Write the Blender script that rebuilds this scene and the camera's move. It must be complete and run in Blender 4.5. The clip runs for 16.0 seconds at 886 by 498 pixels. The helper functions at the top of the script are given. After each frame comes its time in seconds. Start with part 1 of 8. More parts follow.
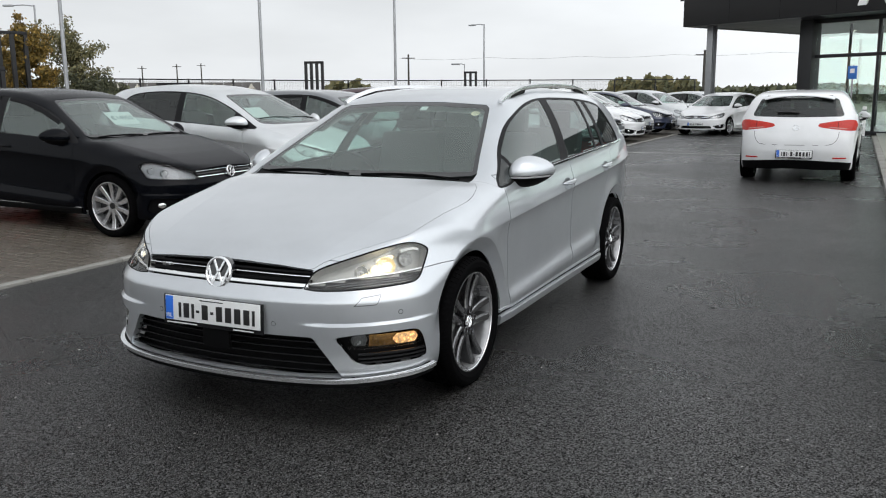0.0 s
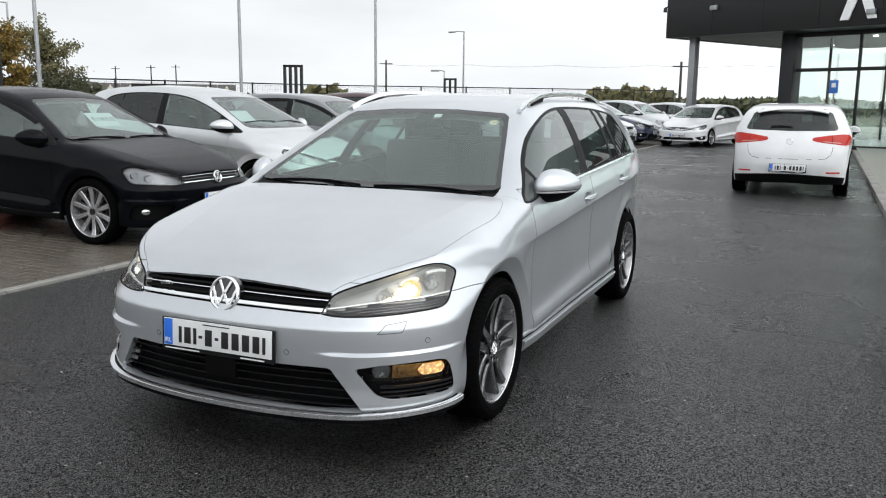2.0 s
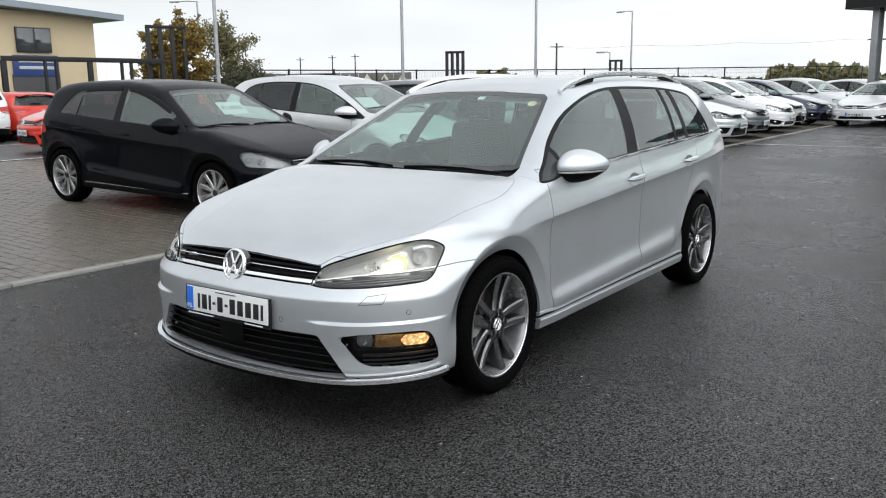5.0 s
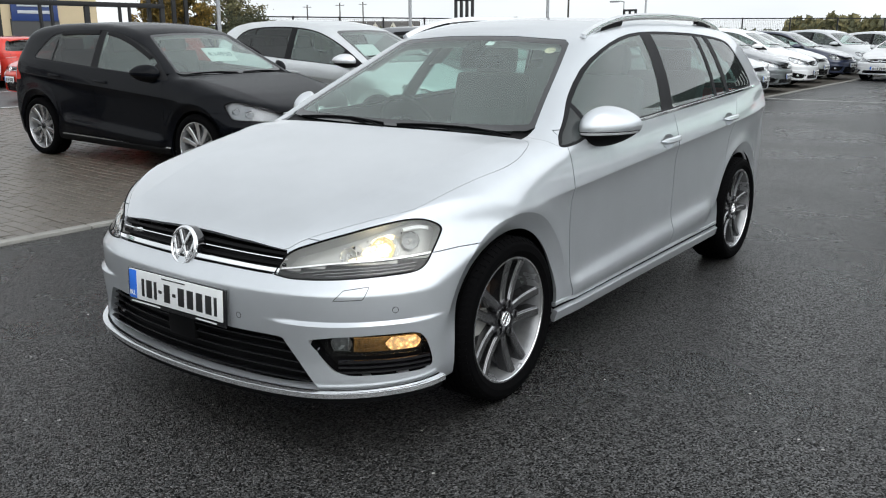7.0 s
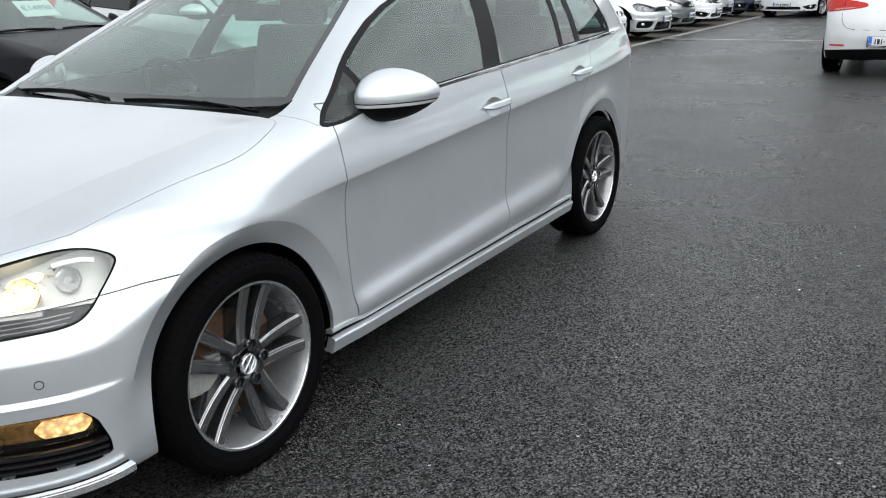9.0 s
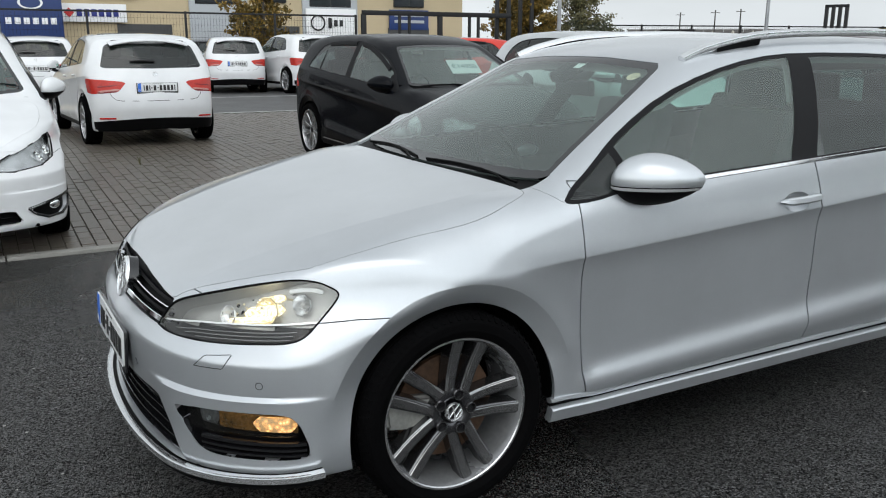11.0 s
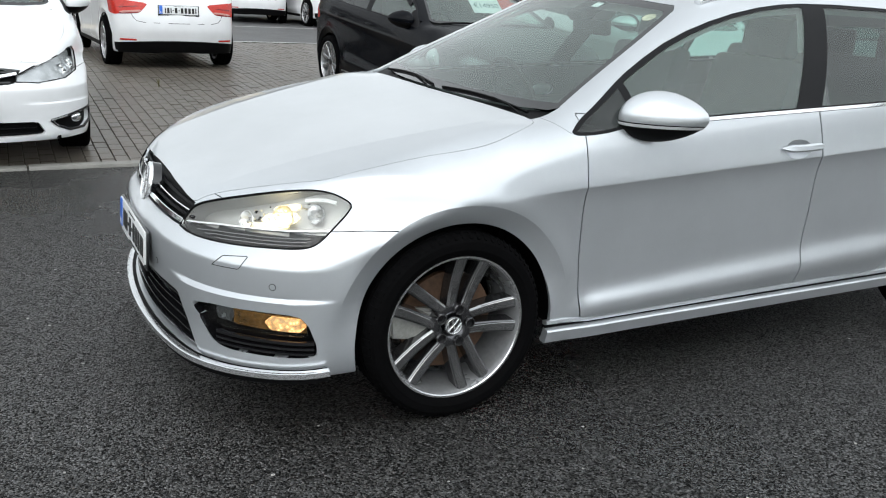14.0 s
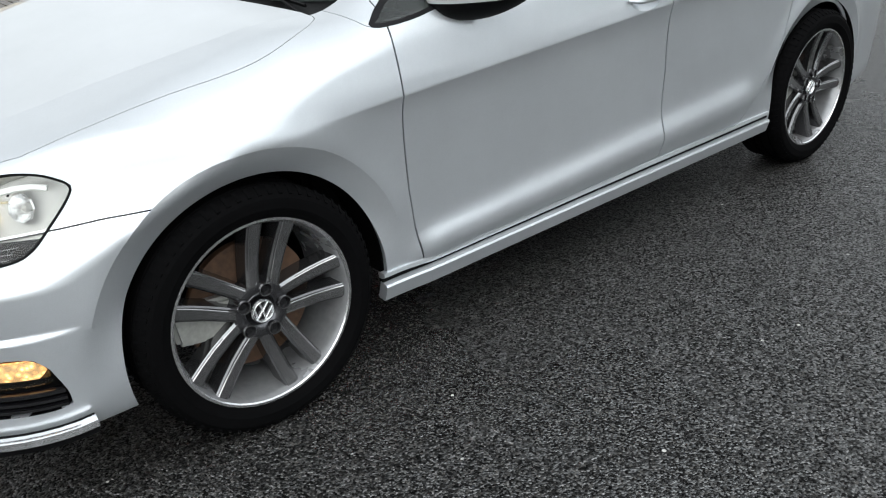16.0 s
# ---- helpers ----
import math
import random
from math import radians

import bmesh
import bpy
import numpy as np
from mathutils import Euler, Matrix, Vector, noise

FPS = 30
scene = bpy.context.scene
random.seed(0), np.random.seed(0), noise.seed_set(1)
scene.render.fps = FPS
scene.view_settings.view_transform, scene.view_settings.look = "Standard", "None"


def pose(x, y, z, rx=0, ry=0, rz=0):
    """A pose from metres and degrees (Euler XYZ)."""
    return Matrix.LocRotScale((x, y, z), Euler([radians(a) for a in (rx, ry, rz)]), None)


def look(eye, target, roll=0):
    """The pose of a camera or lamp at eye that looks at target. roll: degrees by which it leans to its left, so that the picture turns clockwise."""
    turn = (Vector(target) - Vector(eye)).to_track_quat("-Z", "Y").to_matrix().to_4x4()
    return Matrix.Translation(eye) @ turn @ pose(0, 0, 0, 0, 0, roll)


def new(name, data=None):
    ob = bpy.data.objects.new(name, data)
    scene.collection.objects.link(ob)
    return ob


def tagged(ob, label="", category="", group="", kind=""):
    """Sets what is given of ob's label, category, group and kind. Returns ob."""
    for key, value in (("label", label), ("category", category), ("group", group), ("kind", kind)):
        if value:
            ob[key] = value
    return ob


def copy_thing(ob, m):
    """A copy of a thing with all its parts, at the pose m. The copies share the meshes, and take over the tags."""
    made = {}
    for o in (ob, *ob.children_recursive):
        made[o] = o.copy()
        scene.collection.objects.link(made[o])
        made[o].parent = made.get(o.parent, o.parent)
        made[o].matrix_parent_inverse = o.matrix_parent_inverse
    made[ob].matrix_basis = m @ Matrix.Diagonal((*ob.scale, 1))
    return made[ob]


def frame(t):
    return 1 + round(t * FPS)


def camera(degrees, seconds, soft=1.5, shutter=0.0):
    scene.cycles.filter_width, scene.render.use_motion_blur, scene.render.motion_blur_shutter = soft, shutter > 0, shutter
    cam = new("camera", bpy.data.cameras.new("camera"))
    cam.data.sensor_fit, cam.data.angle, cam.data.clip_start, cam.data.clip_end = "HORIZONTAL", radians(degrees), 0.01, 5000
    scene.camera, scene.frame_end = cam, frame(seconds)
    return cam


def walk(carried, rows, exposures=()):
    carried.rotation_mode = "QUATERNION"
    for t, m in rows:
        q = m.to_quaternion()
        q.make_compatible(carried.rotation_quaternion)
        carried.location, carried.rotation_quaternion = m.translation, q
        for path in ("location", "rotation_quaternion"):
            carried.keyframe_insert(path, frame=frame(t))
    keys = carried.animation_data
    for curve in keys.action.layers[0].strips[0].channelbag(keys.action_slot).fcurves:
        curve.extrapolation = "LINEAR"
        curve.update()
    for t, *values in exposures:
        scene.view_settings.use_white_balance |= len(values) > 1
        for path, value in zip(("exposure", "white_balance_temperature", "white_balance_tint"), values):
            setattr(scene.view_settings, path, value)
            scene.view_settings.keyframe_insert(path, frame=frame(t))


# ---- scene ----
# ---------------------------------------------------------------- camera
cam = camera(55.8, 16.0, soft=1.1)
PATH = [
    (0, (2.492, -3.607, 1.398), (1.622, -1.842, 1.039), -0.5),
    (0.5, (2.331, -3.56, 1.405), (1.459, -1.795, 1.051), -0.4),
    (1, (2.181, -3.521, 1.413), (1.322, -1.748, 1.068), -0.1),
    (1.5, (2.12, -3.484, 1.409), (1.285, -1.7, 1.064), 0.4),
    (2, (2.139, -3.404, 1.4), (1.325, -1.61, 1.056), 0.6),
    (2.5, (2.268, -3.184, 1.373), (1.452, -1.391, 1.027), 0.7),
    (3, (2.412, -2.976, 1.381), (1.582, -1.191, 1.028), 0.9),
    (3.5, (2.561, -3.074, 1.386), (1.704, -1.302, 1.033), 0.7),
    (4, (2.703, -3.19, 1.422), (1.828, -1.427, 1.067), 0.4),
    (4.5, (2.807, -3.199, 1.395), (1.748, -1.54, 1.043), -0.8),
    (4.7, (2.874, -3.178, 1.393), (1.727, -1.578, 1.04), -1.1),
    (6.8, (2.52, -2.697, 1.363), (1.343, -1.149, 0.899), -0.2),
    (7, (2.482, -2.565, 1.359), (1.317, -1.015, 0.868), -0.2),
    (7.5, (2.422, -2.326, 1.321), (1.279, -0.809, 0.696), -0.7),
    (8, (2.318, -2.059, 1.316), (1.265, -0.481, 0.684), -1.3),
    (8.2, (2.336, -1.965, 1.314), (1.36, -0.342, 0.67), -1.8),
    (10.3, (2.81, -1.119, 1.409), (1.377, 0.197, 0.947), 0.9),
    (10.5, (2.868, -1.119, 1.411), (1.312, 0.047, 0.942), 0.8),
    (11, (2.917, -1.168, 1.409), (1.211, -0.237, 0.935), 0.2),
    (11.5, (2.875, -1.243, 1.396), (1.127, -0.402, 0.909), 0.4),
    (12, (2.861, -1.312, 1.385), (1.107, -0.515, 0.847), 1.7),
    (12.5, (2.972, -1.3, 1.371), (1.219, -0.512, 0.817), 2.7),
    (13, (3.119, -1.238, 1.369), (1.38, -0.438, 0.788), 3.2),
    (13.5, (3.144, -1.205, 1.368), (1.435, -0.349, 0.778), 3.4),
    (14, (3.049, -1.229, 1.365), (1.365, -0.331, 0.766), 3.5),
    (14.5, (2.874, -1.25, 1.37), (1.312, -0.174, 0.737), 1.6),
    (15, (2.763, -1.174, 1.365), (1.313, 0.03, 0.693), -1.9),
    (15.5, (2.631, -0.963, 1.344), (1.193, 0.218, 0.612), -3.1),
    (16, (2.521, -0.781, 1.302), (1.119, 0.358, 0.445), -3.5),
]
EXPOSURES = [(0.0, 0.06, 6650, 13.5), (1.0, 0.07, 6650, 13.5), (1.5, 0.26, 6650, 13.5), (2.0, 0.24, 6650, 13.5), (3.0, 0.24, 6630, 13.5), (4.5, 0.29, 6620, 13), (7.0, 0.29, 6550, 12), (7.5, 0.58, 6550, 12), (8.5, 0.66, 6550, 12), (10.5, -0.11, 6500, 11), (11.0, -0.04, 6500, 11), (12.5, 0.22, 6500, 11), (13.5, 0.38, 6520, 11), (14.5, 0.43, 6520, 11), (15.5, 0.52, 6550, 11), (16.0, 0.52, 6550, 11)]
walk(cam, [(t, look(eye, target, roll)) for t, eye, target, roll in PATH], EXPOSURES)

# ---------------------------------------------------------------- light: an overcast autumn day
scene.view_settings.exposure = 0.0
world = bpy.data.worlds.new("overcast_sky")
scene.world = world
world.use_nodes = True
_n, _l = world.node_tree.nodes, world.node_tree.links
_bg = _n["Background"]
_sky = _n.new("ShaderNodeTexSky")
_sky.sky_type = "NISHITA"
_sky.sun_disc = False
_sky.sun_elevation, _sky.sun_rotation = radians(28), radians(150)
_sky.air_density, _sky.dust_density, _sky.ozone_density = 1.0, 4.0, 1.0
_coord, _sep = _n.new("ShaderNodeTexCoord"), _n.new("ShaderNodeSeparateXYZ")
_l.new(_coord.outputs["Generated"], _sep.inputs[0])
_ramp = _n.new("ShaderNodeValToRGB")
_ramp.color_ramp.elements[0].position, _ramp.color_ramp.elements[0].color = 0.0, (0.93, 1.0, 1.03, 1)
_ramp.color_ramp.elements[1].position, _ramp.color_ramp.elements[1].color = 0.9, (0.58, 0.625, 0.65, 1)
_l.new(_sep.outputs[2], _ramp.inputs[0])
_cloud = _n.new("ShaderNodeTexNoise")
_cloud.inputs["Scale"].default_value, _cloud.inputs["Detail"].default_value = 2.2, 5
_map = _n.new("ShaderNodeMapping")
_map.inputs["Scale"].default_value = (1, 1, 3.5)
_l.new(_coord.outputs["Generated"], _map.inputs[0])
_l.new(_map.outputs[0], _cloud.inputs["Vector"])
_cr = _n.new("ShaderNodeMapRange")
_cr.inputs["From Min"].default_value, _cr.inputs["From Max"].default_value = 0.3, 0.7
_cr.inputs["To Min"].default_value, _cr.inputs["To Max"].default_value = 0.82, 1.06
_l.new(_cloud.outputs[0], _cr.inputs[0])
_mul = _n.new("ShaderNodeMix")
_mul.data_type, _mul.blend_type = "RGBA", "MULTIPLY"
_mul.inputs["Factor"].default_value = 1.0
_l.new(_ramp.outputs[0], _mul.inputs["A"])
_side = _n.new("ShaderNodeVectorMath")
_side.operation = "DOT_PRODUCT"
_side.inputs[1].default_value = (0.90, -0.28, 0.33)
_l.new(_coord.outputs["Generated"], _side.inputs[0])
_glow = _n.new("ShaderNodeMapRange")
_glow.inputs["From Min"].default_value, _glow.inputs["From Max"].default_value = -0.55, 1.0
_glow.inputs["To Min"].default_value, _glow.inputs["To Max"].default_value = 0.80, 2.22
_l.new(_side.outputs["Value"], _glow.inputs[0])
_both = _n.new("ShaderNodeMath")
_both.operation = "MULTIPLY"
_l.new(_cr.outputs[0], _both.inputs[0])
_l.new(_glow.outputs[0], _both.inputs[1])
_l.new(_both.outputs[0], _mul.inputs["B"])
_mix = _n.new("ShaderNodeMix")
_mix.data_type = "RGBA"
_mix.inputs["Factor"].default_value = 0.96
_skyd = _n.new("ShaderNodeMix")
_skyd.data_type, _skyd.blend_type = "RGBA", "MULTIPLY"
_skyd.inputs["Factor"].default_value = 1.0
_skyd.inputs["B"].default_value = (0.10, 0.10, 0.10, 1)
_l.new(_sky.outputs[0], _skyd.inputs["A"])
_l.new(_skyd.outputs["Result"], _mix.inputs["A"])
_l.new(_mul.outputs["Result"], _mix.inputs["B"])
_l.new(_mix.outputs["Result"], _bg.inputs[0])
_bg.inputs[1].default_value = 1.16

sun = new("sun", bpy.data.lights.new("sun", "SUN"))
sun.data.energy, sun.data.angle, sun.data.color = 0.50, radians(40), (1.0, 0.98, 0.95)
sun.matrix_basis = look((10, -3, 14), (0, 0, 0))


# ---------------------------------------------------------------- materials
def tree_of(name):
    m = bpy.data.materials.new(name)
    m.use_nodes = True
    return m, m.node_tree.nodes, m.node_tree.links, m.node_tree.nodes["Principled BSDF"]


def noise_tex(n, l, scale, detail=4, rough=0.6, stretch=None):
    tc, tex = n.new("ShaderNodeTexCoord"), n.new("ShaderNodeTexNoise")
    tex.inputs["Scale"].default_value, tex.inputs["Detail"].default_value, tex.inputs["Roughness"].default_value = scale, detail, rough
    out = tc.outputs["Object"]
    if stretch:
        mp = n.new("ShaderNodeMapping")
        mp.inputs["Scale"].default_value = stretch
        l.new(out, mp.inputs[0])
        out = mp.outputs[0]
    l.new(out, tex.inputs["Vector"])
    return tex


def ramp_of(n, l, value, stops):
    r = n.new("ShaderNodeValToRGB")
    e = r.color_ramp.elements
    while len(e) < len(stops):
        e.new(0.5)
    for k, (p, c) in enumerate(stops):
        e[k].position, e[k].color = p, (*c, 1)
    l.new(value, r.inputs[0])
    return r


def surface(name, color, rough=0.5, metal=0.0, vary=0.12, scale=6.0, fine=60.0, bump=0.0, bump_scale=None, coat=0.0, coat_rough=0.05, spec=0.5, rough_vary=0.1, random_tint=0.0):
    """A plain material with variation at two scales, wear in its gloss and a fine relief."""
    m, n, l, b = tree_of(name)
    big, small = noise_tex(n, l, scale), noise_tex(n, l, fine, 3)
    mixed = n.new("ShaderNodeMath")
    mixed.operation = "MULTIPLY_ADD"
    mixed.inputs[1].default_value = 0.45
    l.new(small.outputs[0], mixed.inputs[0])
    half = n.new("ShaderNodeMath")
    half.operation = "MULTIPLY"
    half.inputs[1].default_value = 0.55
    l.new(big.outputs[0], half.inputs[0])
    l.new(half.outputs[0], mixed.inputs[2])
    lo, hi = tuple(max(0, c * (1 - vary)) for c in color), tuple(min(1, c * (1 + vary)) for c in color)
    r = ramp_of(n, l, mixed.outputs[0], [(0.32, lo), (0.68, hi)])
    out = r.outputs[0]
    if random_tint:
        info, mr, mul = n.new("ShaderNodeObjectInfo"), n.new("ShaderNodeMapRange"), n.new("ShaderNodeMix")
        mr.inputs["To Min"].default_value, mr.inputs["To Max"].default_value = 1 - random_tint, 1 + random_tint
        l.new(info.outputs["Random"], mr.inputs[0])
        mul.data_type, mul.blend_type = "RGBA", "MULTIPLY"
        mul.inputs["Factor"].default_value = 1
        l.new(out, mul.inputs["A"])
        l.new(mr.outputs[0], mul.inputs["B"])
        out = mul.outputs["Result"]
    l.new(out, b.inputs["Base Color"])
    rr = n.new("ShaderNodeMapRange")
    rr.inputs["To Min"].default_value, rr.inputs["To Max"].default_value = max(0.02, rough * (1 - rough_vary * 2)), min(1, rough * (1 + rough_vary * 2))
    l.new(big.outputs[0], rr.inputs[0])
    l.new(rr.outputs[0], b.inputs["Roughness"])
    b.inputs["Metallic"].default_value = metal
    b.inputs["Specular IOR Level"].default_value = spec
    b.inputs["Coat Weight"].default_value, b.inputs["Coat Roughness"].default_value = coat, coat_rough
    if bump:
        t = noise_tex(n, l, bump_scale or fine, 4)
        bp = n.new("ShaderNodeBump")
        bp.inputs["Strength"].default_value, bp.inputs["Distance"].default_value = 1.0, bump
        l.new(t.outputs[0], bp.inputs["Height"])
        l.new(bp.outputs[0], b.inputs["Normal"])
    return m


def car_paint(name, color, metal=0.0, flake=0.0, rough=0.35, drops=True, coat=1.0):
    """Paint under clear lacquer, with metal flakes and rain beads."""
    m, n, l, b = tree_of(name)
    dirt = noise_tex(n, l, 3.0, 5)
    base = ramp_of(n, l, dirt.outputs[0], [(0.3, tuple(c * 0.93 for c in color)), (0.7, tuple(min(1, c * 1.03) for c in color))])
    out = base.outputs[0]
    if flake:
        v = n.new("ShaderNodeTexVoronoi")
        v.inputs["Scale"].default_value = 900
        tc = n.new("ShaderNodeTexCoord")
        l.new(tc.outputs["Object"], v.inputs["Vector"])
        fr = n.new("ShaderNodeMapRange")
        fr.inputs["To Min"].default_value, fr.inputs["To Max"].default_value = 1 - flake, 1 + flake
        sep = n.new("ShaderNodeSeparateColor")
        l.new(v.outputs["Color"], sep.inputs[0])
        l.new(sep.outputs[0], fr.inputs[0])
        mul = n.new("ShaderNodeMix")
        mul.data_type, mul.blend_type = "RGBA", "MULTIPLY"
        mul.inputs["Factor"].default_value = 1
        l.new(out, mul.inputs["A"])
        l.new(fr.outputs[0], mul.inputs["B"])
        out = mul.outputs["Result"]
    l.new(out, b.inputs["Base Color"])
    b.inputs["Metallic"].default_value, b.inputs["Roughness"].default_value = metal, rough
    b.inputs["Specular IOR Level"].default_value = 0.5 if metal else 0.05
    b.inputs["Coat Weight"].default_value, b.inputs["Coat Roughness"].default_value = coat, 0.03
    if drops:
        tc, v = n.new("ShaderNodeTexCoord"), n.new("ShaderNodeTexVoronoi")
        v.inputs["Scale"].default_value = 85
        v.inputs["Randomness"].default_value = 1.0
        l.new(tc.outputs["Object"], v.inputs["Vector"])
        patch = noise_tex(n, l, 5.0, 3)
        size = n.new("ShaderNodeMapRange")
        size.inputs["From Min"].default_value, size.inputs["From Max"].default_value = 0.50, 0.72
        size.inputs["To Min"].default_value, size.inputs["To Max"].default_value = 0.0, 0.30
        l.new(patch.outputs[0], size.inputs[0])
        sub = n.new("ShaderNodeMath")
        sub.operation, sub.use_clamp = "SUBTRACT", True
        l.new(size.outputs[0], sub.inputs[0])
        l.new(v.outputs["Distance"], sub.inputs[1])
        bp = n.new("ShaderNodeBump")
        bp.inputs["Strength"].default_value, bp.inputs["Distance"].default_value = 0.5, 0.004
        l.new(sub.outputs[0], bp.inputs["Height"])
        l.new(bp.outputs[0], b.inputs["Coat Normal"])
    return m


def glass_pane(name, tint, gloss=1.0, rough=0.0, ior=1.5, drops=False, film=0.0, haze=(0.60, 0.72, 0.68)):
    """A thin pane: clear tint with a Fresnel mirror on top."""
    m, n, l, b = tree_of(name)
    n.remove(b)
    clear, mirror, mix, fr = n.new("ShaderNodeBsdfTransparent"), n.new("ShaderNodeBsdfGlossy"), n.new("ShaderNodeMixShader"), n.new("ShaderNodeMath")
    clear.inputs[0].default_value = (*tint, 1)
    mirror.inputs["Roughness"].default_value = rough
    mirror.inputs["Color"].default_value = (gloss, gloss, gloss, 1)
    face, power = n.new("ShaderNodeLayerWeight"), n.new("ShaderNodeMath")
    face.inputs[0].default_value = 0.5
    power.operation, power.inputs[1].default_value = "POWER", 5.0
    l.new(face.outputs["Facing"], power.inputs[0])
    f0 = ((ior - 1) / (ior + 1)) ** 2
    fr.operation, fr.inputs[1].default_value, fr.inputs[2].default_value = "MULTIPLY_ADD", 1 - f0, f0
    l.new(power.outputs[0], fr.inputs[0])
    if drops:
        tc, v, bp = n.new("ShaderNodeTexCoord"), n.new("ShaderNodeTexVoronoi"), n.new("ShaderNodeBump")
        v.inputs["Scale"].default_value = 110
        l.new(tc.outputs["Object"], v.inputs["Vector"])
        sub = n.new("ShaderNodeMath")
        sub.operation, sub.use_clamp = "SUBTRACT", True
        patch = noise_tex(n, l, 6.0, 3)
        size = n.new("ShaderNodeMapRange")
        size.inputs["From Min"].default_value, size.inputs["From Max"].default_value, size.inputs["To Max"].default_value = 0.56, 0.74, 0.28
        l.new(patch.outputs[0], size.inputs[0])
        l.new(size.outputs[0], sub.inputs[0])
        l.new(v.outputs["Distance"], sub.inputs[1])
        bp.inputs["Strength"].default_value, bp.inputs["Distance"].default_value = 0.35, 0.003
        l.new(sub.outputs[0], bp.inputs["Height"])
        l.new(bp.outputs[0], mirror.inputs["Normal"])
    under = clear.outputs[0]
    if film:
        mist, veil, patch = n.new("ShaderNodeBsdfDiffuse"), n.new("ShaderNodeMixShader"), noise_tex(n, l, 2.5, 3)
        mist.inputs[0].default_value = (*haze, 1)
        mr = n.new("ShaderNodeMapRange")
        mr.inputs["To Min"].default_value, mr.inputs["To Max"].default_value = film * 0.7, film * 1.3
        l.new(patch.outputs[0], mr.inputs[0])
        l.new(mr.outputs[0], veil.inputs[0])
        l.new(under, veil.inputs[1])
        l.new(mist.outputs[0], veil.inputs[2])
        under = veil.outputs[0]
    l.new(fr.outputs[0], mix.inputs[0])
    l.new(under, mix.inputs[1])
    l.new(mirror.outputs[0], mix.inputs[2])
    l.new(mix.outputs[0], n["Material Output"].inputs[0])
    return m


def lit_prism(name, scale, stops):
    """A lit lamp: bulb and its reflected light painted as bright and dim glowing cells."""
    m, n, l, b = tree_of(name)
    v, tc = n.new("ShaderNodeTexVoronoi"), n.new("ShaderNodeTexCoord")
    v.inputs["Scale"].default_value = scale
    l.new(tc.outputs["Object"], v.inputs["Vector"])
    l.new(ramp_of(n, l, v.outputs["Distance"], stops).outputs[0], b.inputs["Emission Color"])
    b.inputs["Base Color"].default_value = (0.5, 0.42, 0.26, 1)
    b.inputs["Emission Strength"].default_value = 1.0
    return m


def glow(name, color, strength):
    m, n, l, b = tree_of(name)
    b.inputs["Base Color"].default_value = (*color, 1)
    b.inputs["Emission Color"].default_value = (*color, 1)
    b.inputs["Emission Strength"].default_value = strength
    return m


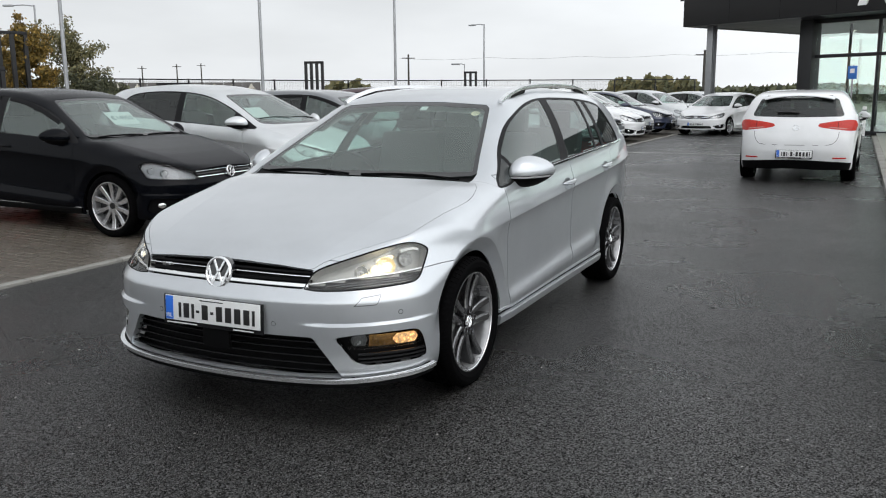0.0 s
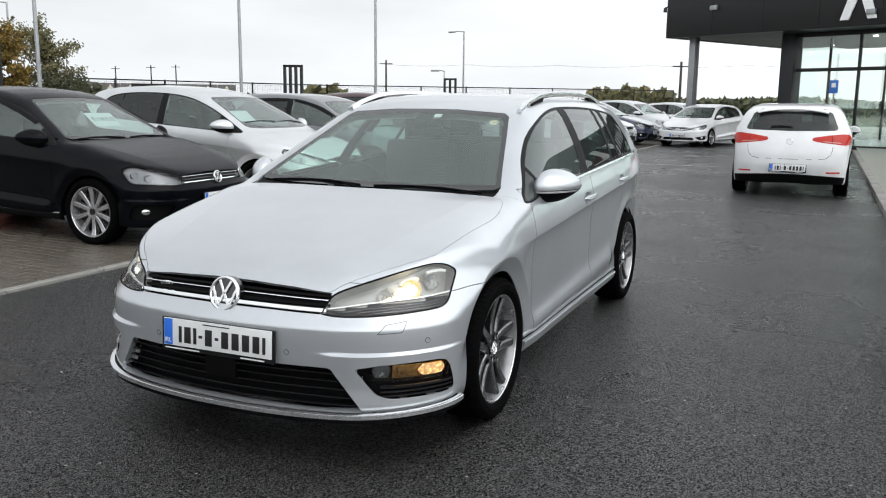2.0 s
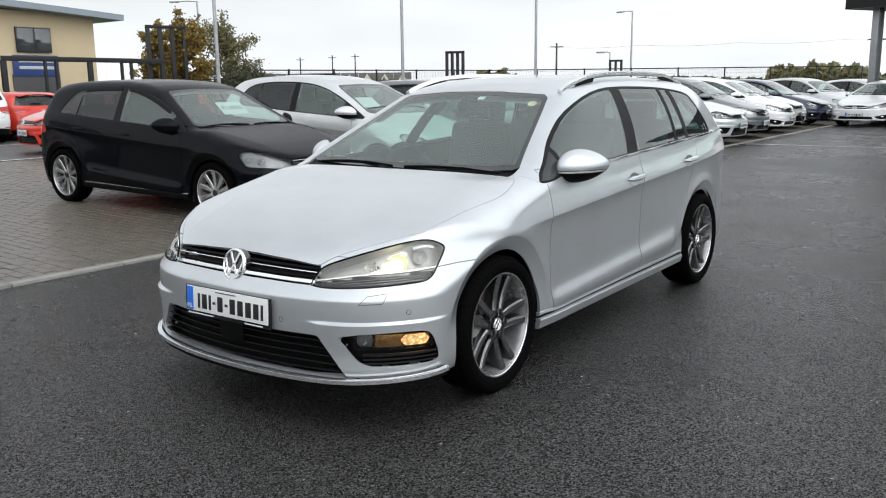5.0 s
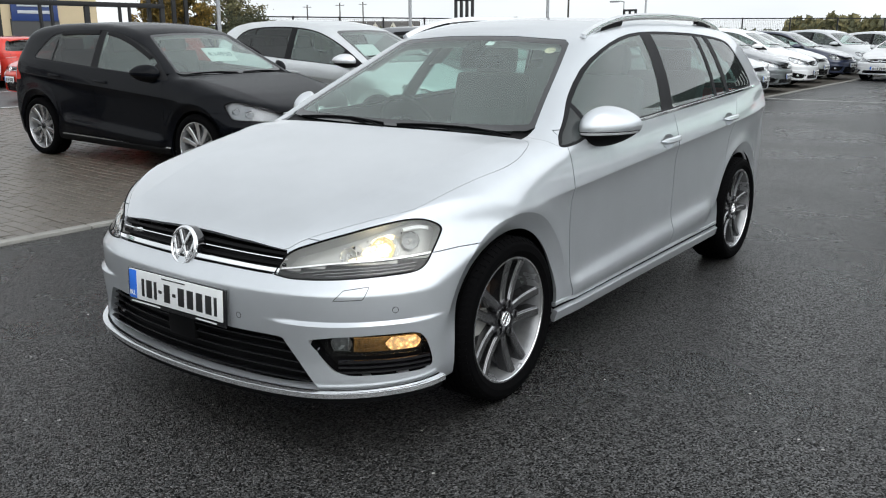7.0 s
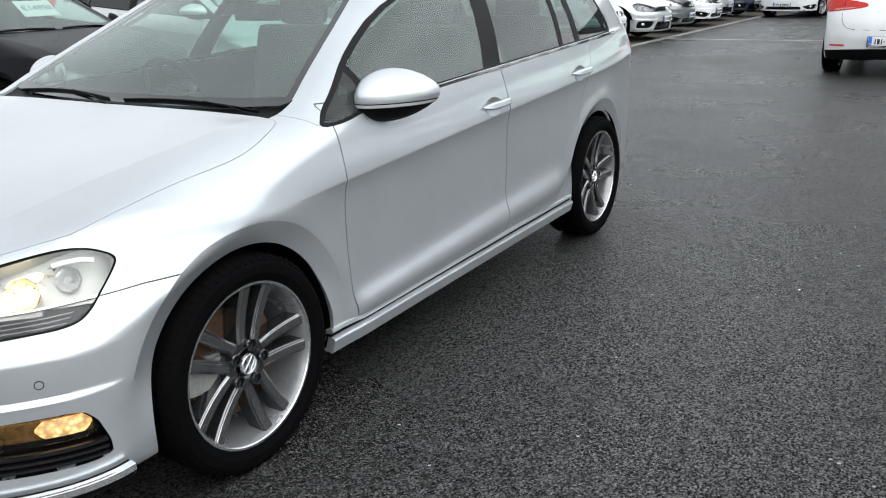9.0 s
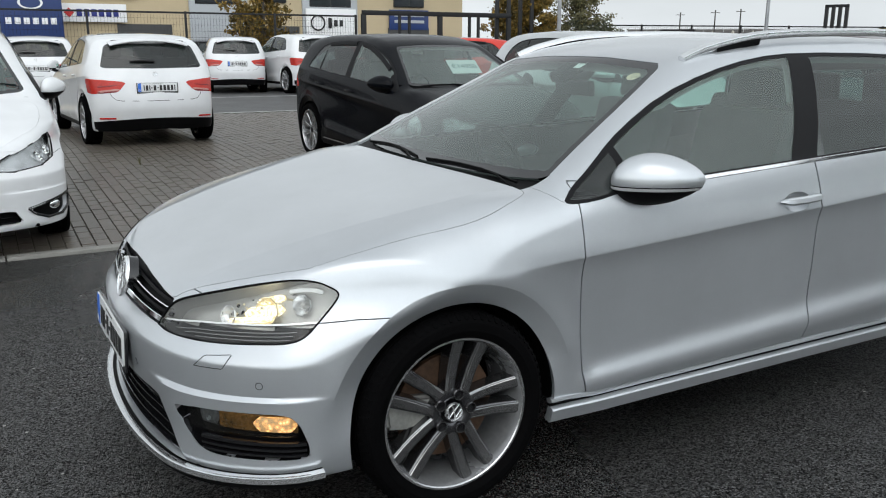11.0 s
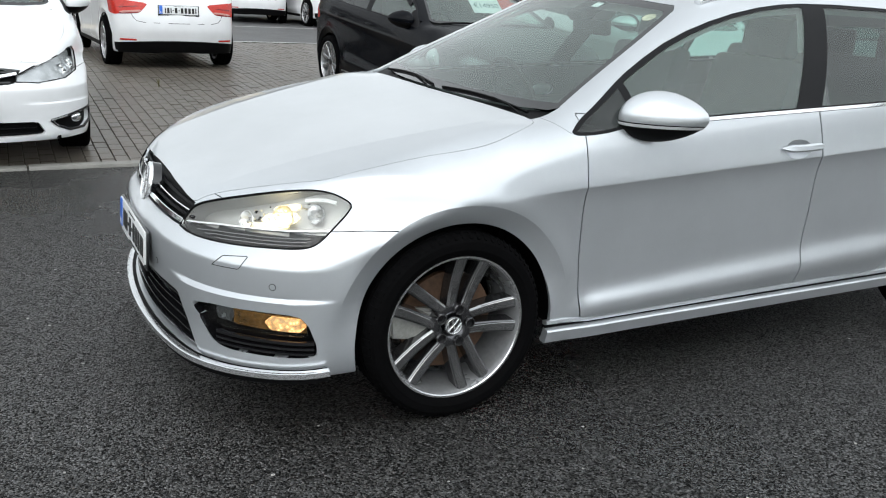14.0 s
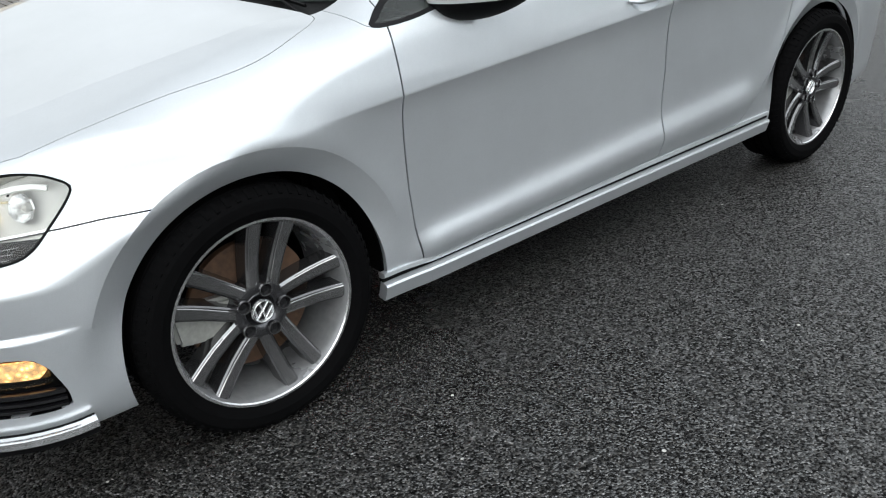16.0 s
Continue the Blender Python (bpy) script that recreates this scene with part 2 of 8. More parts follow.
def wet_asphalt(name):
    """Dark open asphalt, damp, with stones of several greys and a few pale grit specks."""
    m, n, l, b = tree_of(name)
    tc = n.new("ShaderNodeTexCoord")
    v = n.new("ShaderNodeTexVoronoi")
    v.inputs["Scale"].default_value = 185
    l.new(tc.outputs["Object"], v.inputs["Vector"])
    sep = n.new("ShaderNodeSeparateColor")
    l.new(v.outputs["Color"], sep.inputs[0])
    stones = ramp_of(n, l, sep.outputs[0], [(0.0, (0.002, 0.002, 0.0022)), (0.45, (0.006, 0.0058, 0.0056)), (0.78, (0.018, 0.0174, 0.0165)), (1.0, (0.095, 0.091, 0.086))])
    damp = noise_tex(n, l, 0.55, 5, 0.55)
    grit = n.new("ShaderNodeTexVoronoi")
    grit.inputs["Scale"].default_value = 9
    l.new(tc.outputs["Object"], grit.inputs["Vector"])
    lt = n.new("ShaderNodeMath")
    lt.operation, lt.inputs[1].default_value = "LESS_THAN", 0.055
    l.new(grit.outputs["Distance"], lt.inputs[0])
    few = n.new("ShaderNodeSeparateColor")
    l.new(grit.outputs["Color"], few.inputs[0])
    gt = n.new("ShaderNodeMath")
    gt.operation, gt.inputs[1].default_value = "GREATER_THAN", 0.50
    l.new(few.outputs[0], gt.inputs[0])
    both = n.new("ShaderNodeMath")
    both.operation = "MULTIPLY"
    l.new(lt.outputs[0], both.inputs[0])
    l.new(gt.outputs[0], both.inputs[1])
    mx = n.new("ShaderNodeMix")
    mx.data_type = "RGBA"
    mx.inputs["B"].default_value = (0.42, 0.41, 0.39, 1)
    l.new(both.outputs[0], mx.inputs["Factor"])
    l.new(stones.outputs[0], mx.inputs["A"])
    l.new(mx.outputs["Result"], b.inputs["Base Color"])
    rr = n.new("ShaderNodeMapRange")
    rr.inputs["From Min"].default_value, rr.inputs["From Max"].default_value = 0.3, 0.7
    rr.inputs["To Min"].default_value, rr.inputs["To Max"].default_value = 0.22, 0.38
    l.new(damp.outputs[0], rr.inputs[0])
    l.new(rr.outputs[0], b.inputs["Roughness"])
    shine = n.new("ShaderNodeMath")
    shine.operation, shine.inputs[1].default_value = "POWER", 3.2
    l.new(sep.outputs[1], shine.inputs[0])
    more = n.new("ShaderNodeMath")
    more.operation, more.inputs[1].default_value, more.inputs[2].default_value = "MULTIPLY_ADD", 2.1, 0.02
    l.new(shine.outputs[0], more.inputs[0])
    l.new(more.outputs[0], b.inputs["Specular IOR Level"])
    b.inputs["IOR"].default_value = 1.6
    bp, bp2 = n.new("ShaderNodeBump"), n.new("ShaderNodeBump")
    bp.inputs["Distance"].default_value, bp2.inputs["Distance"].default_value = 0.0042, 0.0028
    l.new(v.outputs["Distance"], bp.inputs["Height"])
    bp.invert = True
    l.new(noise_tex(n, l, 40, 3).outputs[0], bp2.inputs["Height"])
    l.new(bp.outputs[0], bp2.inputs["Normal"])
    l.new(bp2.outputs[0], b.inputs["Normal"])
    return m


SILVER = car_paint("reflex_silver_paint", (0.55, 0.575, 0.60), metal=0.64, flake=0.05, rough=0.31)
SILVER_TRIM = surface("silver_trim", (0.74, 0.75, 0.76), 0.16, 0.9, 0.04)
BLACK_PAINT = car_paint("black_paint", (0.002, 0.0025, 0.004), 0.0, 0.0, 0.25, drops=False, coat=0.12)
WHITE_PAINT = car_paint("white_paint", (0.74, 0.75, 0.76), 0.0, 0.0, 0.35)
PEARL_PAINT = car_paint("pearl_silver_paint", (0.60, 0.62, 0.63), 0.55, 0.08, 0.35)
GREY_PAINT = car_paint("grey_paint", (0.16, 0.17, 0.18), 0.6, 0.08, 0.35)
NAVY_PAINT = car_paint("navy_paint", (0.012, 0.020, 0.050), 0.2, 0.0, 0.3)
RED_PAINT = car_paint("red_paint", (0.55, 0.035, 0.02), 0.0, 0.0, 0.3)
BROWN_PAINT = car_paint("maroon_paint", (0.05, 0.02, 0.025), 0.3, 0.0, 0.3)
CHROME = surface("chrome", (0.82, 0.83, 0.84), 0.07, 1.0, 0.03)
ALLOY = surface("machined_alloy", (0.62, 0.62, 0.63), 0.24, 0.95, 0.06, bump=0.0002, bump_scale=300)
SPOKE = surface("lacquered_spoke_side", (0.13, 0.13, 0.135), 0.20, 0.9, 0.10, coat=0.3)
ALLOY_FACE = surface("grey_lacquered_spoke", (0.26, 0.26, 0.265), 0.13, 0.92, 0.10, 9, coat=0.5)
ALLOY_DARK = surface("dark_lacquered_alloy", (0.07, 0.07, 0.075), 0.25, 0.8, 0.08, coat=0.4)
ALLOY_INNER = surface("rim_barrel_alloy", (0.31, 0.313, 0.32), 0.26, 0.60, 0.15)
RUBBER = surface("tyre_rubber", (0.0025, 0.0025, 0.0027), 0.8, 0, 0.25, bump=0.0006, bump_scale=120, spec=0.03)
PLASTIC = surface("black_plastic", (0.003, 0.003, 0.0033), 0.5, 0, 0.15, bump=0.0003, bump_scale=200, spec=0.08)
GLOSS_BLACK = surface("gloss_black", (0.006, 0.006, 0.007), 0.12, 0, 0.1, coat=0.5)
SHELL = surface("dark_inner_shell", (0.003, 0.003, 0.003), 0.9, 0, 0.1, spec=0.05)
EMBLEM = surface("satin_chrome_emblem", (0.86, 0.87, 0.88), 0.26, 0.85, 0.04)
RUST = surface("rusty_brake_disc", (0.085, 0.046, 0.026), 0.6, 0.35, 0.4, 9, 70, 0.0006)
CALIPER = surface("cast_caliper", (0.30, 0.30, 0.28), 0.45, 0.4, 0.2, 12, 90)
LINING = surface("pale_headliner", (0.26, 0.26, 0.25), 0.9, 0, 0.06)
SEAT = surface("dark_seat_cloth", (0.032, 0.032, 0.034), 0.85, 0, 0.12, 3, 30)
SCREEN = glass_pane("windscreen_glass", (0.74, 0.87, 0.82), ior=1.6, drops=True, film=0.11)
GLASS = glass_pane("side_glass", (0.70, 0.87, 0.81), ior=1.6, film=0.085)
REAR_GLASS = glass_pane("rear_side_glass", (0.40, 0.60, 0.54), ior=1.6, film=0.02)
TINTED = glass_pane("privacy_glass", (0.22, 0.27, 0.26), ior=1.55, film=0.015)
LENS = glass_pane("lamp_lens", (0.95, 0.95, 0.93), ior=1.36)
HAZED_LENS = glass_pane("hazed_lamp_lens", (0.93, 0.93, 0.91), ior=1.42, film=0.015, haze=(0.7, 0.7, 0.7))
CLEAR_STRIP = surface("clear_indicator_lens", (0.66, 0.67, 0.68), 0.18, 0.35, 0.08)
MIRROR = surface("mirror_glass", (0.9, 0.9, 0.9), 0.02, 1.0, 0.0)
# The yellow tint puts the bulb's warm light into the metal's colour.
LAMPLIT_REFLECTOR = surface("lamp_reflector", (0.84, 0.74, 0.50), 0.34, 0.85, 0.15, 40, bump=0.008, bump_scale=110)
LAMP_GREY = surface("lamp_housing", (0.008, 0.008, 0.009), 0.4, 0.0, 0.6, 14, 200, spec=0.1)
LAMP_SILVER = surface("lamp_silver", (0.45, 0.45, 0.44), 0.32, 0.45, 0.12, 10)
TRIM = surface("satin_black_trim", (0.008, 0.008, 0.009), 0.55, 0, 0.1, spec=0.12)
LIT_BULB = lit_prism("headlamp_glow_cells", 190, [(0.06, (3.4, 3.2, 2.6)), (0.34, (2.0, 1.84, 1.30)), (0.58, (1.05, 0.93, 0.56)), (0.85, (0.55, 0.46, 0.25))])
LIT_DRL = lit_prism("lit_amber_bulb", 75, [(0.05, (2.0, 1.45, 0.75)), (0.30, (1.15, 0.55, 0.15)), (0.70, (0.30, 0.11, 0.02))])
AMBER = surface("amber_reflector", (0.30, 0.16, 0.05), 0.25, 0.7, 0.6, 30, 120, bump=0.003, bump_scale=70)
RED_LENS = surface("red_tail_lens", (0.45, 0.024, 0.015), 0.25, 0, 0.3, 40, coat=0.2, spec=0.25)
DARK_RED = surface("dark_red_lens", (0.20, 0.01, 0.01), 0.15, 0, 0.12, coat=1.0)
PLATE_WHITE = surface("number_plate_white", (0.68, 0.69, 0.69), 0.35, 0, 0.04)
PLATE_BLUE = surface("number_plate_blue", (0.02, 0.14, 0.60), 0.35, 0, 0.05)
INK = surface("black_ink", (0.012, 0.012, 0.012), 0.45, 0, 0.1)
PAPER = surface("paper_card", (0.78, 0.80, 0.80), 0.6, 0, 0.04)
CARD = surface("printed_card", (0.52, 0.56, 0.56), 0.6, 0, 0.05)
STICKER = surface("round_sticker", (0.62, 0.50, 0.36), 0.5, 0, 0.45, 60)
UNSEEN_WALL = surface("dark_unseen_wall", (0.10, 0.11, 0.09), 0.85, 0, 0.3, 0.6, 8)
LAMP_CLEAR = surface("clear_lamp_housing", (0.16, 0.17, 0.185), 0.25, 0.7, 0.5, 18, 60, 0.003, 45)
LAMP_BRIGHT = surface("bright_lamp_housing", (0.46, 0.48, 0.51), 0.25, 0.7, 0.4, 18, 60, 0.003, 45)
PALE_LENS = surface("pale_pink_lens", (0.48, 0.22, 0.19), 0.15, 0, 0.15, 40, coat=0.6)
ASPHALT = wet_asphalt("wet_asphalt")


# ---------------------------------------------------------------- mesh helpers
def link(name, me, parent=None, label=""):
    ob = new(name, me)
    if parent is not None:
        ob.parent = parent
    if label:
        tagged(ob, label=label)
    return ob


def mesh_from(name, verts, faces, material, smooth=True, mats=None):
    me = bpy.data.meshes.new(name)
    me.from_pydata([tuple(map(float, v)) for v in verts], [], [tuple(f) for f in faces])
    me.materials.append(material)
    for extra in mats or ():
        me.materials.append(extra)
    if smooth:
        me.polygons.foreach_set("use_smooth", [True] * len(me.polygons))
    me.update()
    return me


def part(name, bm, material, parent=None, label="", smooth=True, angle=35):
    """One mesh object from a bmesh, under a thing or a part."""
    me = bpy.data.meshes.new(name)
    bmesh.ops.recalc_face_normals(bm, faces=bm.faces)
    if smooth:
        for f in bm.faces:
            f.smooth = True
        for e in bm.edges:
            if len(e.link_faces) == 2 and e.calc_face_angle(0) > radians(angle):
                e.smooth = False
    bm.to_mesh(me)
    bm.free()
    me.materials.append(material)
    return link(name, me, parent, label)


def empty(name, m=None):
    ob = new(name)
    ob.empty_display_size = 0.2
    if m is not None:
        ob.matrix_basis = m
    return ob


def box_bm(size, at=(0, 0, 0), bevel=0.0, turn=None, bm=None, segments=2):
    """A bevelled box, added to bm."""
    one = bmesh.new()
    bmesh.ops.create_cube(one, size=1, matrix=Matrix.Diagonal((*size, 1)))
    if bevel:
        bmesh.ops.bevel(one, geom=list(one.edges), offset=bevel, segments=segments, affect="EDGES", profile=0.6)
    m = Matrix.Translation(at) @ (turn or Matrix())
    bmesh.ops.transform(one, matrix=m, verts=one.verts)
    return join(bm, one)


def join(bm, one):
    if bm is None:
        return one
    tmp = bpy.data.meshes.new("tmp")
    one.to_mesh(tmp)
    one.free()
    bm.from_mesh(tmp)
    bpy.data.meshes.remove(tmp)
    return bm


def cyl_bm(r1, r2, depth, at=(0, 0, 0), turn=None, sides=16, bm=None, bevel=0.0):
    one = bmesh.new()
    bmesh.ops.create_cone(one, cap_ends=True, segments=sides, radius1=r1, radius2=r2, depth=depth)
    if bevel:
        rim = [e for e in one.edges if len(e.link_faces) == 2 and any(len(f.verts) > 4 for f in e.link_faces)]
        bmesh.ops.bevel(one, geom=rim, offset=bevel, segments=2, affect="EDGES")
    bmesh.ops.transform(one, matrix=Matrix.Translation(at) @ (turn or Matrix()), verts=one.verts)
    return join(bm, one)


def lathe_bm(profile, axis_turn=None, steps=48, bm=None, closed=False):
    """Revolve (radius, height) pairs round z."""
    one = bmesh.new()
    rings = []
    for k in range(steps):
        a = 2 * math.pi * k / steps
        rings.append([one.verts.new((r * math.cos(a), r * math.sin(a), h)) for r, h in profile])
    n = len(profile)
    for k in range(steps):
        p, q = rings[k], rings[(k + 1) % steps]
        for i in range(n if closed else n - 1):
            j = (i + 1) % n
            one.faces.new((p[i], q[i], q[j], p[j]))
    if axis_turn:
        bmesh.ops.transform(one, matrix=axis_turn, verts=one.verts)
    return join(bm, one)


def prism_bm(points, low, high, bm=None, bevel=0.0, turn=None):
    """A flat outline (x, y) drawn out from z = low to high."""
    one = bmesh.new()
    bottom = [one.verts.new((x, y, low)) for x, y in points]
    top = [one.verts.new((x, y, high)) for x, y in points]
    one.faces.new(bottom[::-1])
    one.faces.new(top)
    n = len(points)
    for i in range(n):
        one.faces.new((bottom[i], bottom[(i + 1) % n], top[(i + 1) % n], top[i]))
    if bevel:
        bmesh.ops.bevel(one, geom=list(one.edges), offset=bevel, segments=2, affect="EDGES")
    if turn:
        bmesh.ops.transform(one, matrix=turn, verts=one.verts)
    return join(bm, one)


def tube_bm(path, radius, sides=8, bm=None):
    """A round bar along points; radius a number or one for each point."""
    one = bmesh.new()
    pts = [Vector(p) for p in path]
    rad = radius if isinstance(radius, (list, tuple)) else [radius] * len(pts)
    rings = []
    side = None
    for i, p in enumerate(pts):
        d = (pts[min(i + 1, len(pts) - 1)] - pts[max(i - 1, 0)]).normalized()
        if side is None:
            side = d.orthogonal().normalized()
        side = (side - d * side.dot(d)).normalized()
        up = d.cross(side)
        rings.append([one.verts.new(p + rad[i] * (math.cos(2 * math.pi * k / sides) * side + math.sin(2 * math.pi * k / sides) * up)) for k in range(sides)])
    for a, b in zip(rings, rings[1:]):
        for k in range(sides):
            one.faces.new((a[k], a[(k + 1) % sides], b[(k + 1) % sides], b[k]))
    one.faces.new(rings[0][::-1])
    one.faces.new(rings[-1])
    return join(bm, one)


# ---------------------------------------------------------------- car bodies as smooth solids, cut into panels
def curve_of(points, blur=0.03):
    """A smooth curve through rough points, as a lookup."""
    p = np.array(points, float)
    xs = np.arange(p[0, 0] - 0.5, p[-1, 0] + 0.5, 0.004)
    ys = np.interp(xs, p[:, 0], p[:, 1])
    lo, hi = (p[1, 1] - p[0, 1]) / (p[1, 0] - p[0, 0]), (p[-1, 1] - p[-2, 1]) / (p[-1, 0] - p[-2, 0])
    ys = np.where(xs < p[0, 0], p[0, 1] + lo * (xs - p[0, 0]), ys)
    ys = np.where(xs > p[-1, 0], p[-1, 1] + hi * (xs - p[-1, 0]), ys)
    n = max(1, int(3 * blur / 0.004))
    w = np.exp(-0.5 * (np.arange(-n, n + 1) * 0.004 / blur) ** 2)
    ys = np.convolve(np.pad(ys, n, mode="reflect", reflect_type="odd"), w / w.sum(), mode="valid")
    return lambda x: np.interp(x, xs, ys)


def step01(a, b, x):
    t = np.clip((x - a) / (b - a), 0, 1)
    return t * t * (3 - 2 * t)


def smax(a, b, k):
    h = np.maximum(k - np.abs(a - b), 0) / k
    return np.maximum(a, b) + h * h * k / 4


def car_solid(s):
    """The body of a car as a function that is negative inside. s: its measures; y runs rearwards from the front axle."""
    top, slope_at = curve_of(s["top"], s.get("top_blur", 0.035)), 0.02
    front, rear = curve_of(s["front"], s.get("front_blur", 0.018)), curve_of(s["rear"], 0.03)
    base, rear_axle = s["wheelbase"], s["wheelbase"]

    def width(y, z):
        zc = s["crease"] + s["crease_rise"] * y
        d = z - zc
        sharp = step01(0.25, 0.42, y) * s.get("crease_depth", 1.0)
        up = -0.10 * d - 0.62 * d * d
        down = sharp * (-0.020 * (1 - np.exp(np.minimum(d, 0) / 0.045)) + 0.02 * np.minimum(d, 0)) + (1 - sharp) * (-0.020 * (1 - np.exp(-((np.minimum(d, 0) / 0.09) ** 2))) + 0.02 * np.minimum(d, 0))
        w = s["half"] + np.where(d > 0, up, down)
        low = s["sill"]
        w = w + 0.026 * np.exp(-(((z - low - 0.045 - 0.070 * (y - 0.5) / 1.5) / (0.05 + 0.01 * (y - 0.5))) ** 2)) * step01(0.40, 0.55, y) * (1 - step01(base - 0.6, base - 0.4, y))
        w = w - 2.2 * np.maximum(low + 0.02 - z, 0) ** 2
        zb = s["belt"] + s["belt_rise"] * (y - 0.9)
        over = np.maximum(z - zb, 0)
        w = np.where(z > zb, s["half"] - 0.10 * (zb - zc) - 0.62 * (zb - zc) ** 2 - 0.010 * (1 - np.exp(-over / 0.008)) - s["tumble"] * over - s.get("glass_curve", 0.22) * over**2, w)
        w = w - s.get("tail", 0.12) * np.maximum((y - base + 0.2) / 1.3, 0) ** 2 - 0.006 * np.maximum((-0.1 - y) / 0.7, 0) ** 2
        for hub in (0.0, base):
            r = np.hypot(y - hub - s["arch_shift"] * 0.5, z - 0.305)
            w = w + (0.010 * np.exp(-((np.maximum(r - s["arch"] - s["band"], 0) / 0.05) ** 2)) - 0.48 * np.maximum(s["arch"] + s["band"] - r, 0)) * step01(0.32, 0.50, z)
        return w

    def solid(x, y, z):
        x = np.abs(x)
        sweep = 0.20 * x**2 + (0.55 + s.get("lamp_sweep", 0.45) * step01(0.55, 0.75, z)) * x**6
        ledge = s.get("ledge", 0.018) * step01(0.463, 0.452, z) * step01(0.40, 0.62, x) * step01(0.19, 0.26, z)
        f_front = front(z) + sweep - ledge - y
        f_rear = y - (rear(z) - 0.16 * x**2 - 0.45 * x**6)
        glass = step01(s["cowl"] - 0.15, s["cowl"] + 0.1, y)
        back = step01(s["tail_top"] - 0.3, s["tail_top"], y)
        shift = (1 - glass) * 0.30 * (0.2 * x**2 + 0.5 * x**6) + glass * (1 - back) * s.get("screen_bow", 0.20) * x**2 - back * 0.15 * x**2
        ye = y - shift
        t0, t1 = top(ye), top(ye + slope_at)
        crown = s.get("crown_hood", 0.025) * (1 - glass) + (0.025 + 0.045 * step01(0.5, 1.1, y)) * glass
        lean = np.sqrt(1 + ((t1 - t0) / slope_at) ** 2)
        fold = s.get("fold", 0.0) * (1 - glass) * np.maximum(x - 0.49 - 0.22 * (y + 0.6), 0)
        f_top = (z - t0 + crown * x**2 + fold) / lean
        f_side = x - width(y, z)
        k = 0.085 + 0.02 * step01(1.0, 1.1, z) + s.get("shoulder", 0.0) * step01(0.40, 0.05, y)
        g = smax(f_top, f_side, k)
        g = smax(g, f_front * 0.9, 0.05)
        g = smax(g, f_rear * 0.9, s.get("rear_round", 0.10))
        return smax(g, s["floor"] - z, 0.03)

    return solid, width


class Skin:
    """The outer surface of one half of a solid as faces that can be cut along lines and taken apart."""

    def __init__(self, solid, y0, y1, zo, cols, rows, low=-30.0, shear=0.0):
        n_front, n_side, n_rear = cols
        alpha = np.concatenate([np.linspace(0, 90, n_front, endpoint=False), np.full(n_side, 90.0), np.linspace(90, 180, n_rear + 1)[1:]])
        oy = np.concatenate([np.full(n_front, y0), np.linspace(y0, y1, n_side), np.full(n_rear, y1)])
        phi = np.radians(np.linspace(low, 90, rows))
        a = np.radians(alpha)[:, None]
        dx, dy, dz = np.sin(a) * np.cos(phi), -np.cos(a) * np.cos(phi), np.sin(phi) + 0 * a
        dx[0, :] = 0
        dx[-1, :] = 0
        dx[:, -1] = 0
        dy[n_front : n_front + n_side] = 0
        oyb = oy[:, None] + 0 * dx
        zo = zo + shear * (oyb - y0)
        g = lambda r: solid(r * dx, oyb + r * dy, zo + r * dz)
        lo, hi, found = np.full(dx.shape, 0.05), np.full(dx.shape, 2.2), np.zeros(dx.shape, bool)
        prev = lo.copy()
        for r in np.linspace(0.1, 2.2, 85):
            rr = np.full(dx.shape, r)
            out = (g(rr) > 0) & ~found
            lo, hi, found = np.where(out, prev, lo), np.where(out, rr, hi), found | out
            prev = rr
        for _ in range(22):
            mid = (lo + hi) / 2
            out = g(mid) > 0
            lo, hi = np.where(out, lo, mid), np.where(out, mid, hi)
        r = (lo + hi) / 2
        p = np.stack([r * dx, oyb + r * dy, zo + r * dz], -1)
        nc, nr = dx.shape
        self.solid = solid
        self.V = p.reshape(-1, 3).tolist()
        self.F, self.R = [], []
        for c in range(nc - 1):
            for k in range(nr - 1):
                q = (c * nr + k, (c + 1) * nr + k, (c + 1) * nr + k + 1, c * nr + k + 1)
                self.F.append(q)
                self.R.append("body")

    def cut(self, f, inside, sel=("body",), where=None, fit=False):
        """Split the faces of the regions sel along f = 0; those with f < 0 become the region `inside`."""
        V = np.array(self.V)
        val = f(V)
        val[np.abs(val) < 0.0004] = 0.0
        ok = np.ones(len(V), bool) if where is None else where(V)
        sel = set(sel)
        new_at, F, R = {}, [], []
        for face, reg in zip(self.F, self.R):
            if reg not in sel or not all(ok[i] for i in face):
                F.append(face)
                R.append(reg)
                continue
            v = [val[i] for i in face]
            if max(v) <= 0 or min(v) >= 0:
                F.append(face)
                R.append(inside if sum(v) < 0 else reg)
                continue
            neg, pos = [], []
            n = len(face)
            for k in range(n):
                i, j = face[k], face[(k + 1) % n]
                vi, vj = v[k], v[(k + 1) % n]
                if vi <= 0:
                    neg.append(i)
                if vi >= 0:
                    pos.append(i)
                if vi * vj < 0:
                    key = (min(i, j), max(i, j))
                    if key not in new_at:
                        t = vi / (vi - vj)
                        a, b = self.V[i], self.V[j]
                        new_at[key] = len(self.V)
                        self.V.append([a[m] + t * (b[m] - a[m]) for m in range(3)])
                    neg.append(new_at[key])
                    pos.append(new_at[key])
            for poly, name in ((neg, inside), (pos, reg)):
                if len(poly) > 2:
                    F.append(tuple(poly))
                    R.append(name)
        self.F, self.R = F, R
        if fit and new_at:
            ids = sorted(new_at.values())
            P = np.array([self.V[i] for i in ids])
            for _ in range(3):
                P = P - self.normals(P) * np.clip(self.solid(P[:, 0], P[:, 1], P[:, 2]), -0.01, 0.01)[:, None]
